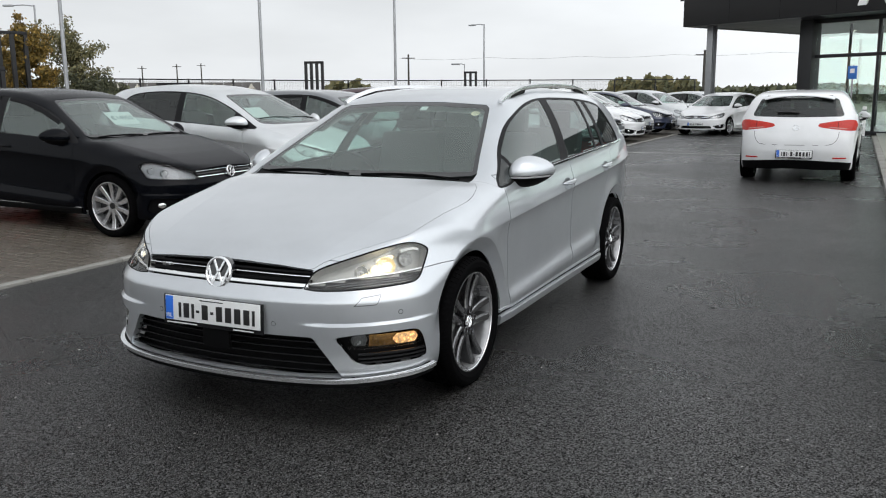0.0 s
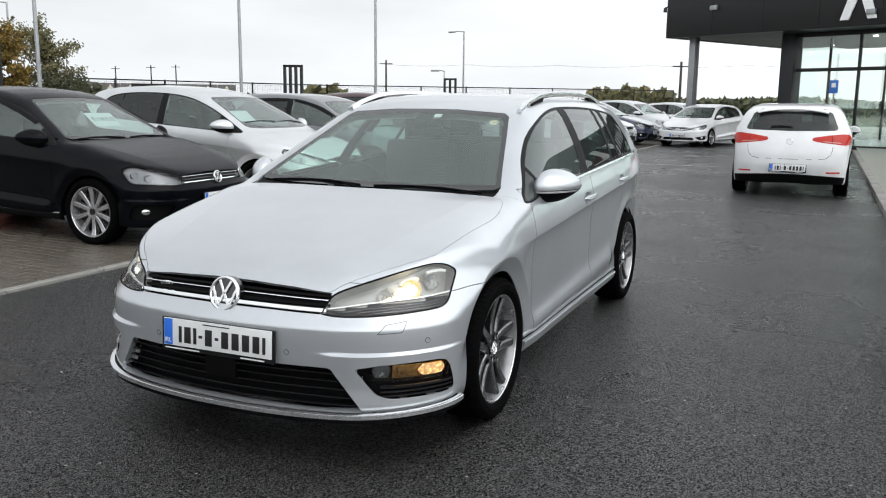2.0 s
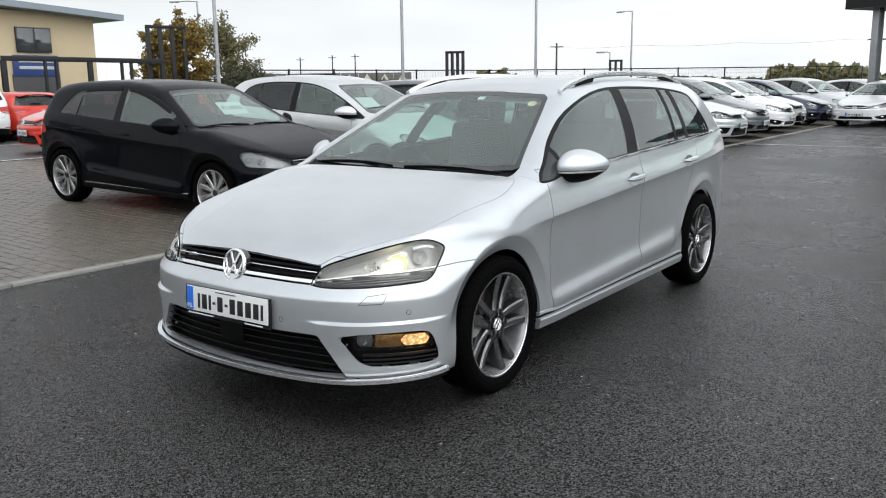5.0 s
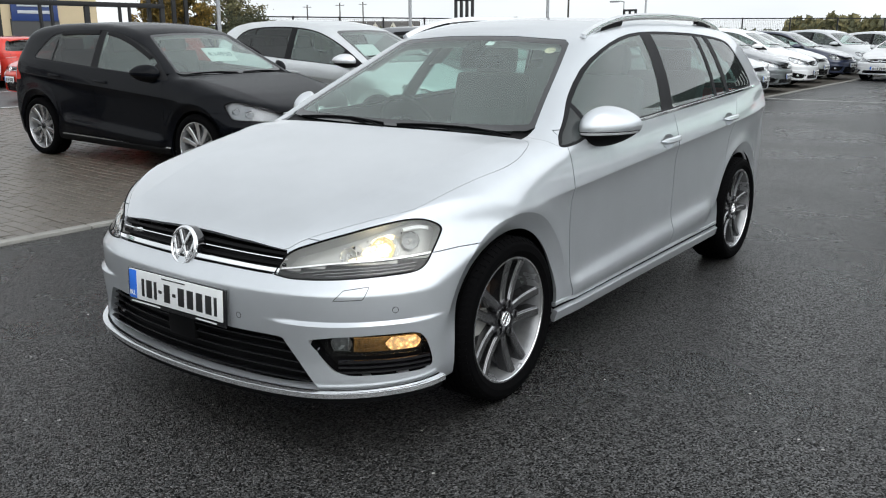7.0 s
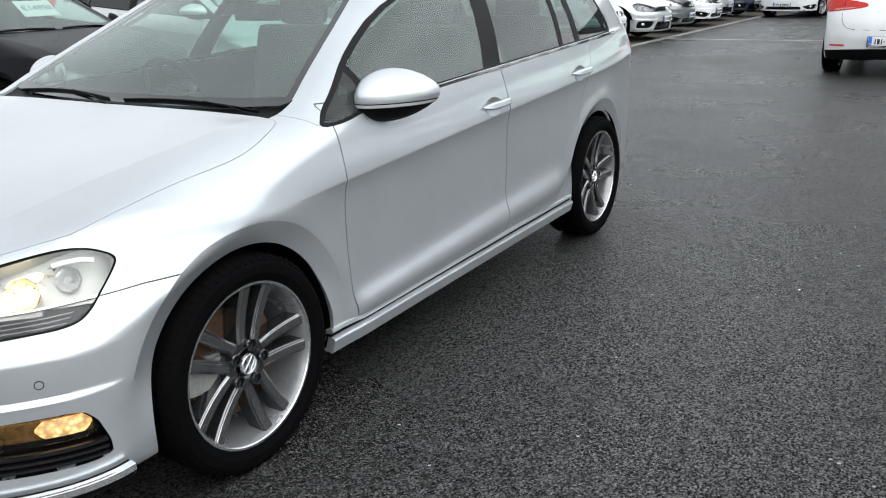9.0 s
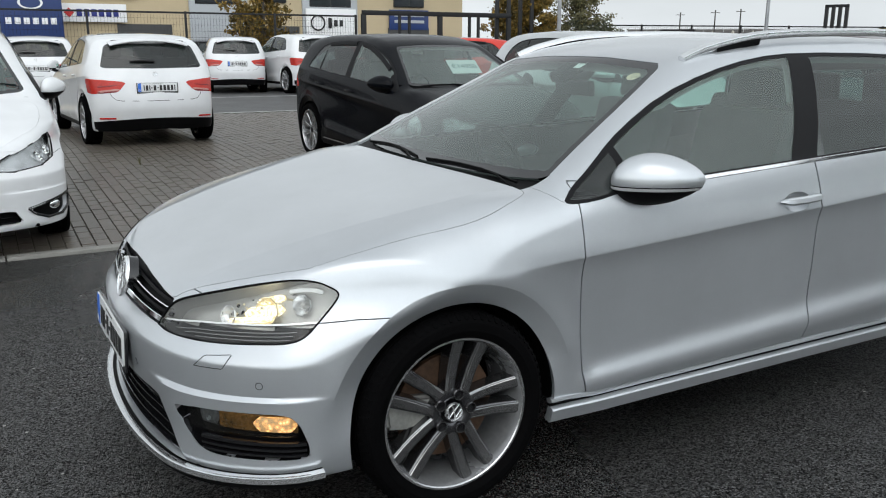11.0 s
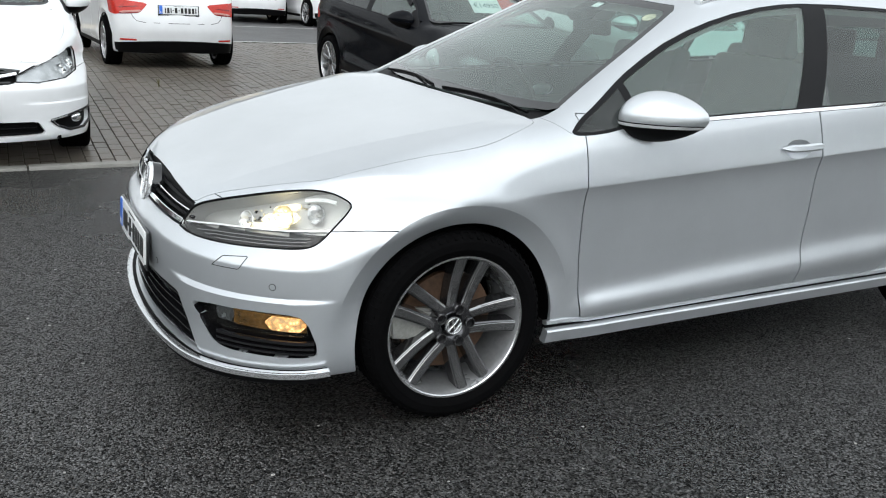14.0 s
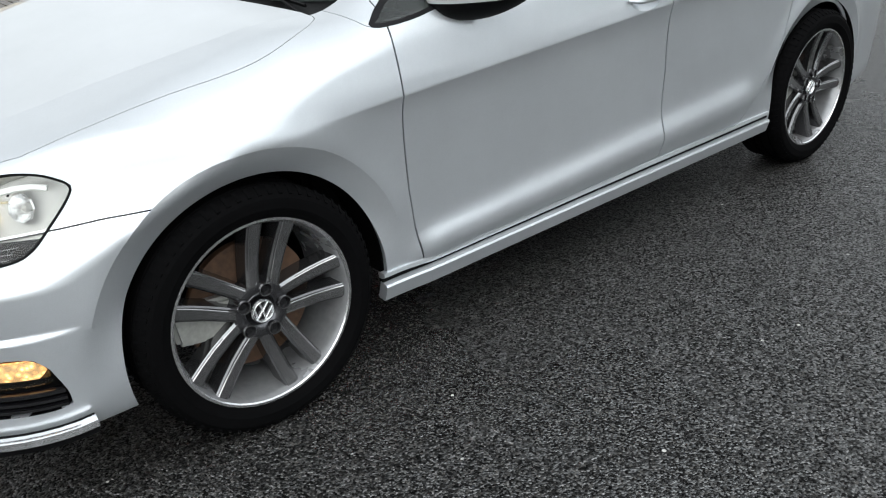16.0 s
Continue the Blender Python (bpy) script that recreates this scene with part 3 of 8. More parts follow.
            for i, q in zip(ids, P.tolist()):
                self.V[i] = q

    def normals(self, P):
        e = 1e-3
        n = np.stack([self.solid(P[:, 0] + e * (k == 0), P[:, 1] + e * (k == 1), P[:, 2] + e * (k == 2)) - self.solid(P[:, 0] - e * (k == 0), P[:, 1] - e * (k == 1), P[:, 2] - e * (k == 2)) for k in range(3)], 1)
        return n / np.maximum(np.linalg.norm(n, axis=1, keepdims=True), 1e-9)

    def take(self, name, regions, material, both=True, side=1, rim=0.012, sink=0.0, parent=None, label="", where=None):
        """One panel from regions: both halves in one mesh, or one side alone; its edge is turned in by rim, the whole sunk by sink."""
        regions = {regions} if isinstance(regions, str) else set(regions)
        faces = [f for f, r in zip(self.F, self.R) if r in regions]
        if where is not None:
            faces = [f for f in faces if where(np.mean([self.V[i] for i in f], axis=0))]
        if not faces:
            return None
        used = sorted({i for f in faces for i in f})
        at = {i: n for n, i in enumerate(used)}
        P = np.array([self.V[i] for i in used])
        N = self.normals(P)
        mid = np.abs(P[:, 0]) < 1e-6
        N[mid, 0] = 0
        P = P - sink * N
        faces = [tuple(at[i] for i in f) for f in faces]
        if rim:
            count = {}
            for f in faces:
                for k in range(len(f)):
                    e = (f[k], f[(k + 1) % len(f)])
                    count[tuple(sorted(e))] = count.get(tuple(sorted(e)), 0) + 1
            edge = [(f[k], f[(k + 1) % len(f)]) for f in faces for k in range(len(f)) if count[tuple(sorted((f[k], f[(k + 1) % len(f)])))] == 1]
            edge = [e for e in edge if not (mid[e[0]] and mid[e[1]])]
            back = {}
            extra = []
            for i in sorted({i for e in edge for i in e}):
                back[i] = len(P) + len(extra)
                extra.append(P[i] - rim * N[i])
            faces = faces + [(b, a, back[a], back[b]) for a, b in edge]
            if extra:
                P = np.vstack([P, extra])
                mid = np.abs(P[:, 0]) < 1e-6
        verts = P.tolist()
        if both:
            twin = {}
            for i in range(len(P)):
                if mid[i]:
                    twin[i] = i
                else:
                    twin[i] = len(verts)
                    verts.append([-P[i][0], P[i][1], P[i][2]])
            faces = faces + [tuple(twin[i] for i in f[::-1]) for f in faces]
        elif side < 0:
            verts = [[-x, y, z] for x, y, z in verts]
            faces = [f[::-1] for f in faces]
        me = mesh_from(name, verts, faces, material)
        if rim:
            bm = bmesh.new()
            bm.from_mesh(me)
            for e in bm.edges:
                if len(e.link_faces) == 2 and e.calc_face_angle(0) > radians(40):
                    e.smooth = False
            bm.to_mesh(me)
            bm.free()
        return link(name, me, parent, label)


def poly_cut(points, coords):
    """A signed distance to an outline in the plane that coords() gives; negative inside."""
    P = np.array(points, float)

    def f(V):
        q = coords(V)
        d2, inside = np.full(len(q), 1e9), np.zeros(len(q), bool)
        for a, b in zip(P, np.roll(P, -1, axis=0)):
            e = b - a
            t = np.clip(((q - a) @ e) / (e @ e), 0, 1)
            d2 = np.minimum(d2, ((q - a - t[:, None] * e) ** 2).sum(1))
            cross = (a[1] > q[:, 1]) != (b[1] > q[:, 1])
            with np.errstate(divide="ignore", invalid="ignore"):
                xi = a[0] + (q[:, 1] - a[1]) / (b[1] - a[1]) * e[0]
            inside ^= cross & (q[:, 0] < xi)
        return np.where(inside, -1, 1) * np.sqrt(d2)

    return f


def side_view(V):
    return V[:, [1, 2]]


def plan_view(V):
    return V[:, [0, 1]]


def front_view(V):
    return V[:, [0, 2]]


def around(V, y0=0.1):
    """Metres round the nose (0.85 m off the axis) and height."""
    return np.stack([0.85 * np.arctan2(V[:, 0], np.maximum(y0 - V[:, 1], 1e-4)), V[:, 2]], 1)


def around_tail(V, y1):
    return np.stack([0.85 * np.arctan2(V[:, 0], np.maximum(V[:, 1] - y1, 1e-4)), V[:, 2]], 1)


def smooth_line(points, times=2, closed=False):
    """Round the corners of a line."""
    p = [np.array(q, float) for q in points]
    for _ in range(times):
        out = [] if closed else [p[0]]
        for a, b in zip(p, p[1:] + p[:1] if closed else p[1:]):
            out += [a * 0.75 + b * 0.25, a * 0.25 + b * 0.75]
        p = out if closed else out + [p[-1]]
    return [tuple(q) for q in p]


# ---------------------------------------------------------------- wheels
TO_SIDE = Matrix.Rotation(radians(90), 4, "Y")


def tyre_bm(radius=0.318, width=0.216, rim=0.247):
    h = width / 2
    prof = [(rim - 0.012, -h * 0.80), (rim, -h * 0.90), (rim + 0.02, -h * 0.98), (radius - 0.035, -h), (radius - 0.014, -h * 0.93), (radius - 0.003, -h * 0.80)]
    for k, x in enumerate((-0.55, -0.18, 0.18, 0.55)):
        prof += [(radius, h * (x - 0.045)), (radius - 0.007, h * (x - 0.04)), (radius - 0.007, h * (x + 0.04)), (radius, h * (x + 0.045))]
    prof += [(radius - 0.003, h * 0.80), (radius - 0.014, h * 0.93), (radius - 0.022, h * 0.965), (radius - 0.024, h * 0.985), (radius - 0.035, h), (rim + 0.03, h * 0.99), (rim + 0.022, h * 1.0), (rim + 0.018, h * 0.98), (rim, h * 0.90), (rim - 0.012, h * 0.80)]
    bm = lathe_bm(prof, TO_SIDE, 72)
    for k in range(72):
        a = 2 * math.pi * k / 72
        for side in (-1, 1):
            turn = Matrix.Rotation(a, 4, "X")
            box_bm((0.030, 0.009, 0.004), (0, 0, 0), 0, turn @ Matrix.Translation((side * h * 0.83, 0, radius - 0.0065)) @ Matrix.Rotation(radians(side * 32), 4, "Y"), bm)
    return bm


def spoke_bm(r0, r1, a0, a1, w0, w1, face0, face1, deep, bm=None):
    """A spoke from radius r0 at the angle a0 to r1 at a1, in the wheel's plane (y, z); its face lies at x = face."""
    p, q = np.array([r0 * math.cos(a0), r0 * math.sin(a0)]), np.array([r1 * math.cos(a1), r1 * math.sin(a1)])
    d = (q - p) / np.linalg.norm(q - p)
    nrm = np.array([-d[1], d[0]])
    one = bmesh.new()
    rows = []
    for k in range(5):
        t = k / 4
        c, w = p + (q - p) * t, w0 + (w1 - w0) * t
        f = face0 + (face1 - face0) * t**1.6 - 0.006 * math.sin(math.pi * t)
        sec = [(-w / 2 - 0.004, f - deep), (-w / 2 - 0.001, f - 0.004), (-w / 2 + 0.003, f), (w / 2 - 0.003, f), (w / 2 + 0.001, f - 0.004), (w / 2 + 0.004, f - deep)]
        rows.append([one.verts.new((x, c[0] + s * nrm[0], c[1] + s * nrm[1])) for s, x in sec])
    for a, b in zip(rows, rows[1:]):
        for i in range(5):
            fc = one.faces.new((a[i], a[i + 1], b[i + 1], b[i]))
    one.faces.new(rows[0])
    one.faces.new(rows[-1][::-1])
    return join(bm, one)


def rim_parts(kind):
    """Rim meshes: (barrel, dark, bright). The wheel's outer side looks along +x, the hub at the origin."""
    R = 0.243
    barrel = lathe_bm([(R + 0.004, 0.086), (R, 0.094), (R - 0.006, 0.094), (R - 0.014, 0.080), (R - 0.020, 0.045), (R - 0.024, -0.02), (R - 0.022, -0.09), (R - 0.005, -0.095)], TO_SIDE, 64)
    dark, bright = bmesh.new(), bmesh.new()
    if kind == "double":
        lathe_bm([(0.0, 0.048), (0.028, 0.048), (0.034, 0.056), (0.040, 0.064), (0.058, 0.070), (0.074, 0.066), (0.078, 0.03), (0.05, 0.0)], TO_SIDE, 40, dark)
    elif kind == "ten":
        for k in range(10):
            mid = radians(90 + 36 * k)
            spoke_bm(0.055, R - 0.010, mid, mid + radians(2), 0.030, 0.052, 0.066, 0.080, 0.04, bright)
        lathe_bm([(0.0, 0.066), (0.03, 0.066), (0.07, 0.062), (0.075, 0.02)], TO_SIDE, 32, bright)
        lathe_bm([(R - 0.03, 0.01), (R - 0.05, 0.0), (0.07, 0.0)], TO_SIDE, 32, dark)
    else:
        for k in range(5):
            mid = radians(90 + 72 * k)
            spoke_bm(0.05, R - 0.010, mid, mid, 0.060, 0.055, 0.066, 0.080, 0.04, bright)
        lathe_bm([(0.0, 0.066), (0.03, 0.066), (0.07, 0.062), (0.075, 0.02)], TO_SIDE, 32, bright)
        lathe_bm([(R - 0.03, 0.01), (R - 0.05, 0.0), (0.07, 0.0)], TO_SIDE, 32, dark)
    lathe_bm([(R + 0.0045, 0.088), (R + 0.001, 0.0955), (R - 0.005, 0.0955), (R - 0.008, 0.092)], TO_SIDE, 64, bright)
    return barrel, dark, bright


def emblem_on(parent, size, m, name="emblem", label="", cache={}):
    """A raised ring with six plain bars in a zigzag, facing +x of m."""
    key = round(size, 4)
    if key not in cache:
        ring = bm_mesh("ring", lathe_bm([(size * 0.84, -0.002), (size * 0.84, 0.006), (size * 0.90, 0.010), (size, 0.006), (size * 1.02, -0.002)], TO_SIDE, 40), EMBLEM)
        bars = []
        for s in (-1, 1):
            for a, b in (((s * 0.40, 0.74), (s * 0.06, 0.10)), ((s * 0.80, 0.30), (s * 0.38, -0.70)), ((s * 0.38, -0.70), (s * 0.05, -0.05))):
                a, b = np.array(a) * size, np.array(b) * size
                d = b - a
                turn = Matrix.Translation((0.003, *((a + b) / 2))) @ Matrix.Rotation(math.atan2(d[1], d[0]), 4, "X")
                bars.append(bm_mesh("emblem_bar", box_bm((0.006, np.linalg.norm(d) + 0.096 * size, 0.16 * size), (0, 0, 0), 0.001, turn, None, 1), EMBLEM))
        cache[key] = (ring, bars)
    ring, bars = cache[key]
    e = link(name, ring, parent, label)
    e.matrix_basis = m
    if parent is None or parent.type == "EMPTY":
        for bme in bars:
            link("emblem_bar", bme, e)
    else:
        for bme in bars:
            o = link("emblem_bar", bme, parent)
            o.matrix_basis = m
    return e


def wheel_on(car, at, kind="double", side=1, scale=1.0, hero=False, cache={}):
    """A wheel under a car: rim with tyre, hub cap and brake parts as its pieces."""
    if kind not in cache:
        barrel, dark, bright = rim_parts(kind)
        meshes = {}
        for nm, bm, mt in (("wheel", barrel, ALLOY_INNER), ("wheel_hub", dark, ALLOY_DARK), ("wheel_face", bright, ALLOY), ("tyre", tyre_bm(), RUBBER)):
            o = part(nm, bm, mt)
            meshes[nm] = o.data
            bpy.data.objects.remove(o)
        if kind == "double":
            mid = radians(90)
            for s in (-1, 1):
                a0, a1 = mid + s * radians(25), mid + s * radians(10.8)
                sp = spoke_bm(0.056, 0.234, a0, a1, 0.030, 0.038, 0.066, 0.082, 0.05)
                me = bm_mesh("spoke", sp, SPOKE)
                fc = bm_mesh("spoke_face", spoke_bm(0.062, 0.231, a0 + s * radians(0.5), a1 + s * radians(0.2), 0.0235, 0.032, 0.0675, 0.0835, 0.005), ALLOY_FACE)
                meshes["spoke", s], meshes["face", s] = me, fc
        meshes["cap_disc"] = bm_mesh("cap_disc", cyl_bm(0.031, 0.031, 0.012, (0, 0, 0), TO_SIDE, 28), GLOSS_BLACK)
        disc = lathe_bm([(0.06, 0.012), (0.07, 0.010), (0.166, 0.010), (0.169, 0.0), (0.166, -0.012), (0.06, -0.012)], TO_SIDE, 48)
        meshes["brake_disc"] = bm_mesh("brake_disc", disc, RUST)
        cal = prism_bm([(-0.05, -0.075), (0.035, -0.085), (0.045, 0.0), (0.035, 0.085), (-0.05, 0.075), (-0.062, 0.0)], -0.035, 0.035, None, 0.010)
        meshes["brake_caliper"] = bm_mesh("brake_caliper", cal, CALIPER)
        meshes["wheel_bolt"] = bm_mesh("wheel_bolt", lathe_bm([(0.0, 0.004), (0.0085, 0.004), (0.0105, 0.0), (0.0145, 0.0), (0.0155, 0.010), (0.017, 0.010), (0.018, -0.014)], TO_SIDE, 12), GLOSS_BLACK)
        meshes["bolt_ring"] = bm_mesh("bolt_ring", lathe_bm([(0.0145, 0.008), (0.0155, 0.0115), (0.0172, 0.0115), (0.0182, 0.006)], TO_SIDE, 16), ALLOY_FACE)
        cache[kind] = meshes
    ms = cache[kind]
    w = link("wheel", ms["wheel"], car)
    w.matrix_basis = Matrix.Translation(at) @ (Matrix() if side > 0 else Matrix.Rotation(math.pi, 4, "Z")) @ Matrix.Diagonal((scale, scale, scale, 1))
    spin = Matrix.Rotation(radians(-14), 4, "X") if hero else Matrix()
    link("tyre", ms["tyre"], w)
    link("wheel_hub", ms["wheel_hub"], w)
    link("rim" if kind != "double" else "rim_edge", ms["wheel_face"], w)
    if kind == "double":
        for k in range(5):
            for s in (-1, 1):
                for key in ("spoke", "face"):
                    sp = link("spoke" if key == "spoke" else "spoke_face", ms[key, s], w)
                    sp.matrix_basis = spin @ Matrix.Rotation(radians(72 * k), 4, "X")
    cd = link("cap_disc", ms["cap_disc"], w)
    cd.matrix_basis = Matrix.Translation((0.062 if kind == "double" else 0.066, 0, 0))
    if hero:
        emblem_on(w, 0.030, Matrix.Translation((0.067, 0, 0)) @ spin, "cap_ring", "small chrome wheel cap ring")
        for k in range(5):
            a = radians(90 + 72 * k)
            bolt = link("wheel_bolt", ms["wheel_bolt"], w)
            bolt.matrix_basis = spin @ Matrix.Translation((0.0685, 0.058 * math.cos(a), 0.058 * math.sin(a)))
            ring = link("bolt_ring", ms["bolt_ring"], w)
            ring.matrix_basis = bolt.matrix_basis
        link("brake_disc", ms["brake_disc"], w, "rusty brown brake disc")
        bc = link("brake_caliper", ms["brake_caliper"], w)
        bc.matrix_basis = Matrix.Translation((0.0, -0.130 * side, 0.015)) @ TO_SIDE @ Matrix.Rotation(radians(90), 4, "Z") @ Matrix.Rotation(radians(90), 4, "Z")
    return w


def bm_mesh(name, bm, material):
    o = part(name, bm, material)
    me = o.data
    bpy.data.objects.remove(o)
    return me


def text_mesh(text, size, material):
    """Flat raised letters as a mesh, facing +z."""
    cu = bpy.data.curves.new(text, "FONT")
    cu.body, cu.size, cu.align_x, cu.align_y, cu.extrude = text, size, "CENTER", "CENTER", 0.0006
    cu.materials.append(material)
    tmp = new("text", cu)
    me = bpy.data.meshes.new_from_object(tmp.evaluated_get(bpy.context.evaluated_depsgraph_get()))
    bpy.data.objects.remove(tmp)
    return me


def number_plate(parent, at, turn=None, chars=7, seed=1, holder=True):
    """A white plate with a blue band; its number shown as plain bars."""
    m = Matrix.Translation(at) @ (turn or Matrix())
    p = part("number_plate", box_bm((0.52, 0.006, 0.111), (0, 0, 0), 0.002), PLATE_WHITE, parent, "white number plate with a blue end band")
    p.matrix_basis = m
    part("plate_band", box_bm((0.042, 0.003, 0.106), (-0.236, -0.0035, 0), 0.001), PLATE_BLUE, p)
    if "IRL" not in bpy.data.meshes:
        text_mesh("IRL", 0.026, PLATE_WHITE).name = "IRL"
    t = link("band_letters", bpy.data.meshes["IRL"], p)
    t.matrix_basis = Matrix.Translation((-0.236, -0.0062, -0.034)) @ Matrix.Rotation(radians(90), 4, "X")
    x = -0.185
    for k, w in enumerate((0.018, 0.040, 0.018, 0.022, 0.042, 0.022, 0.042, 0.042, 0.042, 0.040, 0.018)):
        tall = 0.012 if k in (3, 5) else 0.066
        part("character_bar", box_bm((w * 0.78, 0.003, tall), (x + w / 2, -0.0038, -0.006), 0.001), INK, p)
        x += w + 0.0075
    if holder:
        hb = box_bm((0.545, 0.010, 0.135), (0, 0.0065, -0.008), 0.004)
        part("plate_holder", hb, GLOSS_BLACK, p)
        part("small_print_bar", box_bm((0.13, 0.002, 0.004), (0.0, -0.0035, 0.045), 0.0), INK, p)
        for bx, bw in ((-0.17, 0.17), (0.17, 0.11)):
            part("holder_print_bar", box_bm((bw, 0.002, 0.005), (bx, 0.0012, -0.067), 0.0), PLATE_WHITE, p)
    return p


# ---------------------------------------------------------------- points on a body
class Body:
    def __init__(self, s):
        self.s = s
        self.solid, self.width = car_solid(s)

    def hit(self, o, d, far=2.4):
        f = lambda r: float(self.solid(np.array(o[0] + r * d[0]), np.array(o[1] + r * d[1]), np.array(o[2] + r * d[2])))
        lo, hi = 0.02, far
        for k in range(60):
            r = 0.02 + far * k / 60
            if f(r) > 0:
                hi = r
                lo = max(0.02, r - far / 60)
                break
        for _ in range(24):
            m = (lo + hi) / 2
            lo, hi = (lo, m) if f(m) > 0 else (m, hi)
        return Vector(o) + Vector(d) * lo

    def nose(self, u, z):
        """The point round the nose at u metres (0.85 m arc) and height z."""
        a = u / 0.85
        return self.hit((0, 0.1, z), (math.sin(a), -math.cos(a), 0))

    def side(self, y, z):
        return self.hit((0, y, z), (1, 0, 0))

    def top(self, x, y):
        return self.hit((x, y, 0.5), (0, 0, 1))

    def normal(self, p):
        e = 1e-3
        g = [float(self.solid(*[np.array(p[i] + (e if i == k else 0)) for i in range(3)]) - self.solid(*[np.array(p[i] - (e if i == k else 0)) for i in range(3)])) for k in range(3)]
        return Vector(g).normalized()


def ribbon_bm(points, normals, width, height, lift=0.0, bm=None, taper=False, edge=0.25):
    """A flat bar laid along points on a surface; width across, height out of it, rounded on top."""
    one = bmesh.new()
    rings = []
    pts = [Vector(p) for p in points]
    n = len(pts)
    for i, p in enumerate(pts):
        d = (pts[min(i + 1, n - 1)] - pts[max(i - 1, 0)]).normalized()
        up = Vector(normals[i])
        side = d.cross(up).normalized()
        up = side.cross(d).normalized()
        k = 1.0
        if taper:
            k = min(1.0, 0.15 + 0.85 * min(i, n - 1 - i) / (0.12 * n))
        w, h = width * k / 2, height * (0.3 + 0.7 * k)
        b = p + up * lift
        sec = [(-w, -0.004), (-w, h * (1 - edge)), (-w * (1 - edge), h), (w * (1 - edge), h), (w, h * (1 - edge)), (w, -0.004)]
        rings.append([one.verts.new(b + side * s + up * t) for s, t in sec])
    for a, b in zip(rings, rings[1:]):
        for i in range(6):
            one.faces.new((a[i], a[(i + 1) % 6], b[(i + 1) % 6], b[i]))
    one.faces.new(rings[0][::-1])
    one.faces.new(rings[-1])
    return join(bm, one)


def both_sides(points):
    """A half line from x = 0 outwards, with its mirror image in front."""
    return [Vector((-p.x, p.y, p.z)) for p in reversed(points) if p.x > 1e-4] + list(points)


def ribbon_on(body, points, width, height, lift=0.0, taper=False):
    return ribbon_bm(points, [body.normal((abs(p.x), p.y, p.z)) if p.x >= 0 else Vector((-1, 1, 1)) * body.normal((abs(p.x), p.y, p.z)) for p in points], width, height, lift, None, taper)


# ---------------------------------------------------------------- measures of the estate car
ESTATE = dict(
    half=0.893, wheelbase=2.635, crease=0.733, crease_rise=0.058, belt=0.972, belt_rise=0.044, tumble=0.36, glass_curve=0.64, arch=0.358, arch_shift=0.010, band=0.068, sill=0.275, floor=0.19, front_blur=0.007,
    cowl=0.30, tail_top=3.25, screen_bow=0.11, fold=0.070, crown_hood=-0.03, shoulder=0.06, valance=0.24, cups=((1.4175, 0.856), (2.2925, 0.898)),
    top=[(-1.0, 0.60), (-0.80, 0.675), (-0.74, 0.705), (-0.6, 0.76), (-0.4, 0.82), (-0.2, 0.868), (0, 0.910), (0.2, 0.950), (0.31, 0.974), (1.06, 1.368), (1.2, 1.41), (1.4, 1.445), (1.7, 1.465), (2.1, 1.465), (2.6, 1.447), (3.0, 1.412), (3.3, 1.36), (3.45, 1.28), (3.6, 1.05), (3.7, 0.9)],
    front=[(0.1, -0.78), (0.21, -0.842), (0.25, -0.846), (0.32, -0.842), (0.42, -0.852), (0.50, -0.857), (0.553, -0.857), (0.60, -0.822), (0.64, -0.805), (0.68, -0.785), (0.72, -0.765), (0.8, -0.73)],
    rear=[(0.1, 3.60), (0.3, 3.66), (0.5, 3.70), (0.7, 3.68), (0.9, 3.60), (1.0, 3.52), (1.2, 3.33), (1.4, 3.12)], rear_round=0.15, tail=0.19,
)
DEG = 0.85 * math.pi / 180
WINDOWS = [(0.385, 0.925), (0.42, 0.957), (0.588, 1.060), (0.721, 1.136), (0.941, 1.243), (1.157, 1.316), (1.43, 1.368), (1.68, 1.386), (2.15, 1.382), (2.50, 1.362), (2.70, 1.334), (2.745, 1.30), (2.795, 1.19), (2.832, 1.10), (2.822, 1.066), (2.75, 1.054), (2.2, 1.030), (1.5, 0.998), (0.9, 0.970), (0.62, 0.950), (0.5, 0.928)]
SCREEN_LINE = [(-0.1, 0.978), (0.3, 0.978), (0.55, 0.980), (0.68, 0.986), (0.705, 0.997), (0.515, 1.328), (0.48, 1.346), (0.2, 1.364), (-0.1, 1.367)]
HOOD_LINE = [(-0.1, -0.79), (0.2, -0.782), (0.35, -0.765), (0.455, -0.735), (0.49, -0.70), (0.61, -0.595), (0.72, -0.455), (0.755, -0.398), (0.772, -0.28), (0.783, -0.18), (0.795, -0.08), (0.806, 0.0), (0.811, 0.08), (0.808, 0.16), (0.790, 0.235), (0.765, 0.29), (0.725, 0.325), (0.5, 0.308), (0.2, 0.292), (-0.1, 0.288)]
LAMP_LINE = [(26.8 * DEG, 0.603), (27.8 * DEG, 0.638), (29.5 * DEG, 0.676), (35 * DEG, 0.706), (42 * DEG, 0.736), (47.5 * DEG, 0.756), (53.3 * DEG, 0.770), (56.5 * DEG, 0.767), (58.6 * DEG, 0.758), (61.2 * DEG, 0.736), (60.5 * DEG, 0.711), (58.1 * DEG, 0.665), (56 * DEG, 0.625), (53.6 * DEG, 0.610), (48.6 * DEG, 0.607), (43.7 * DEG, 0.603), (35.1 * DEG, 0.597), (30 * DEG, 0.596)]
GRILLE_LINE = [(-0.05, 0.606), (0.2, 0.606), (0.395, 0.602), (0.435, 0.678), (0.3, 0.690), (0.1, 0.697), (-0.05, 0.698)]
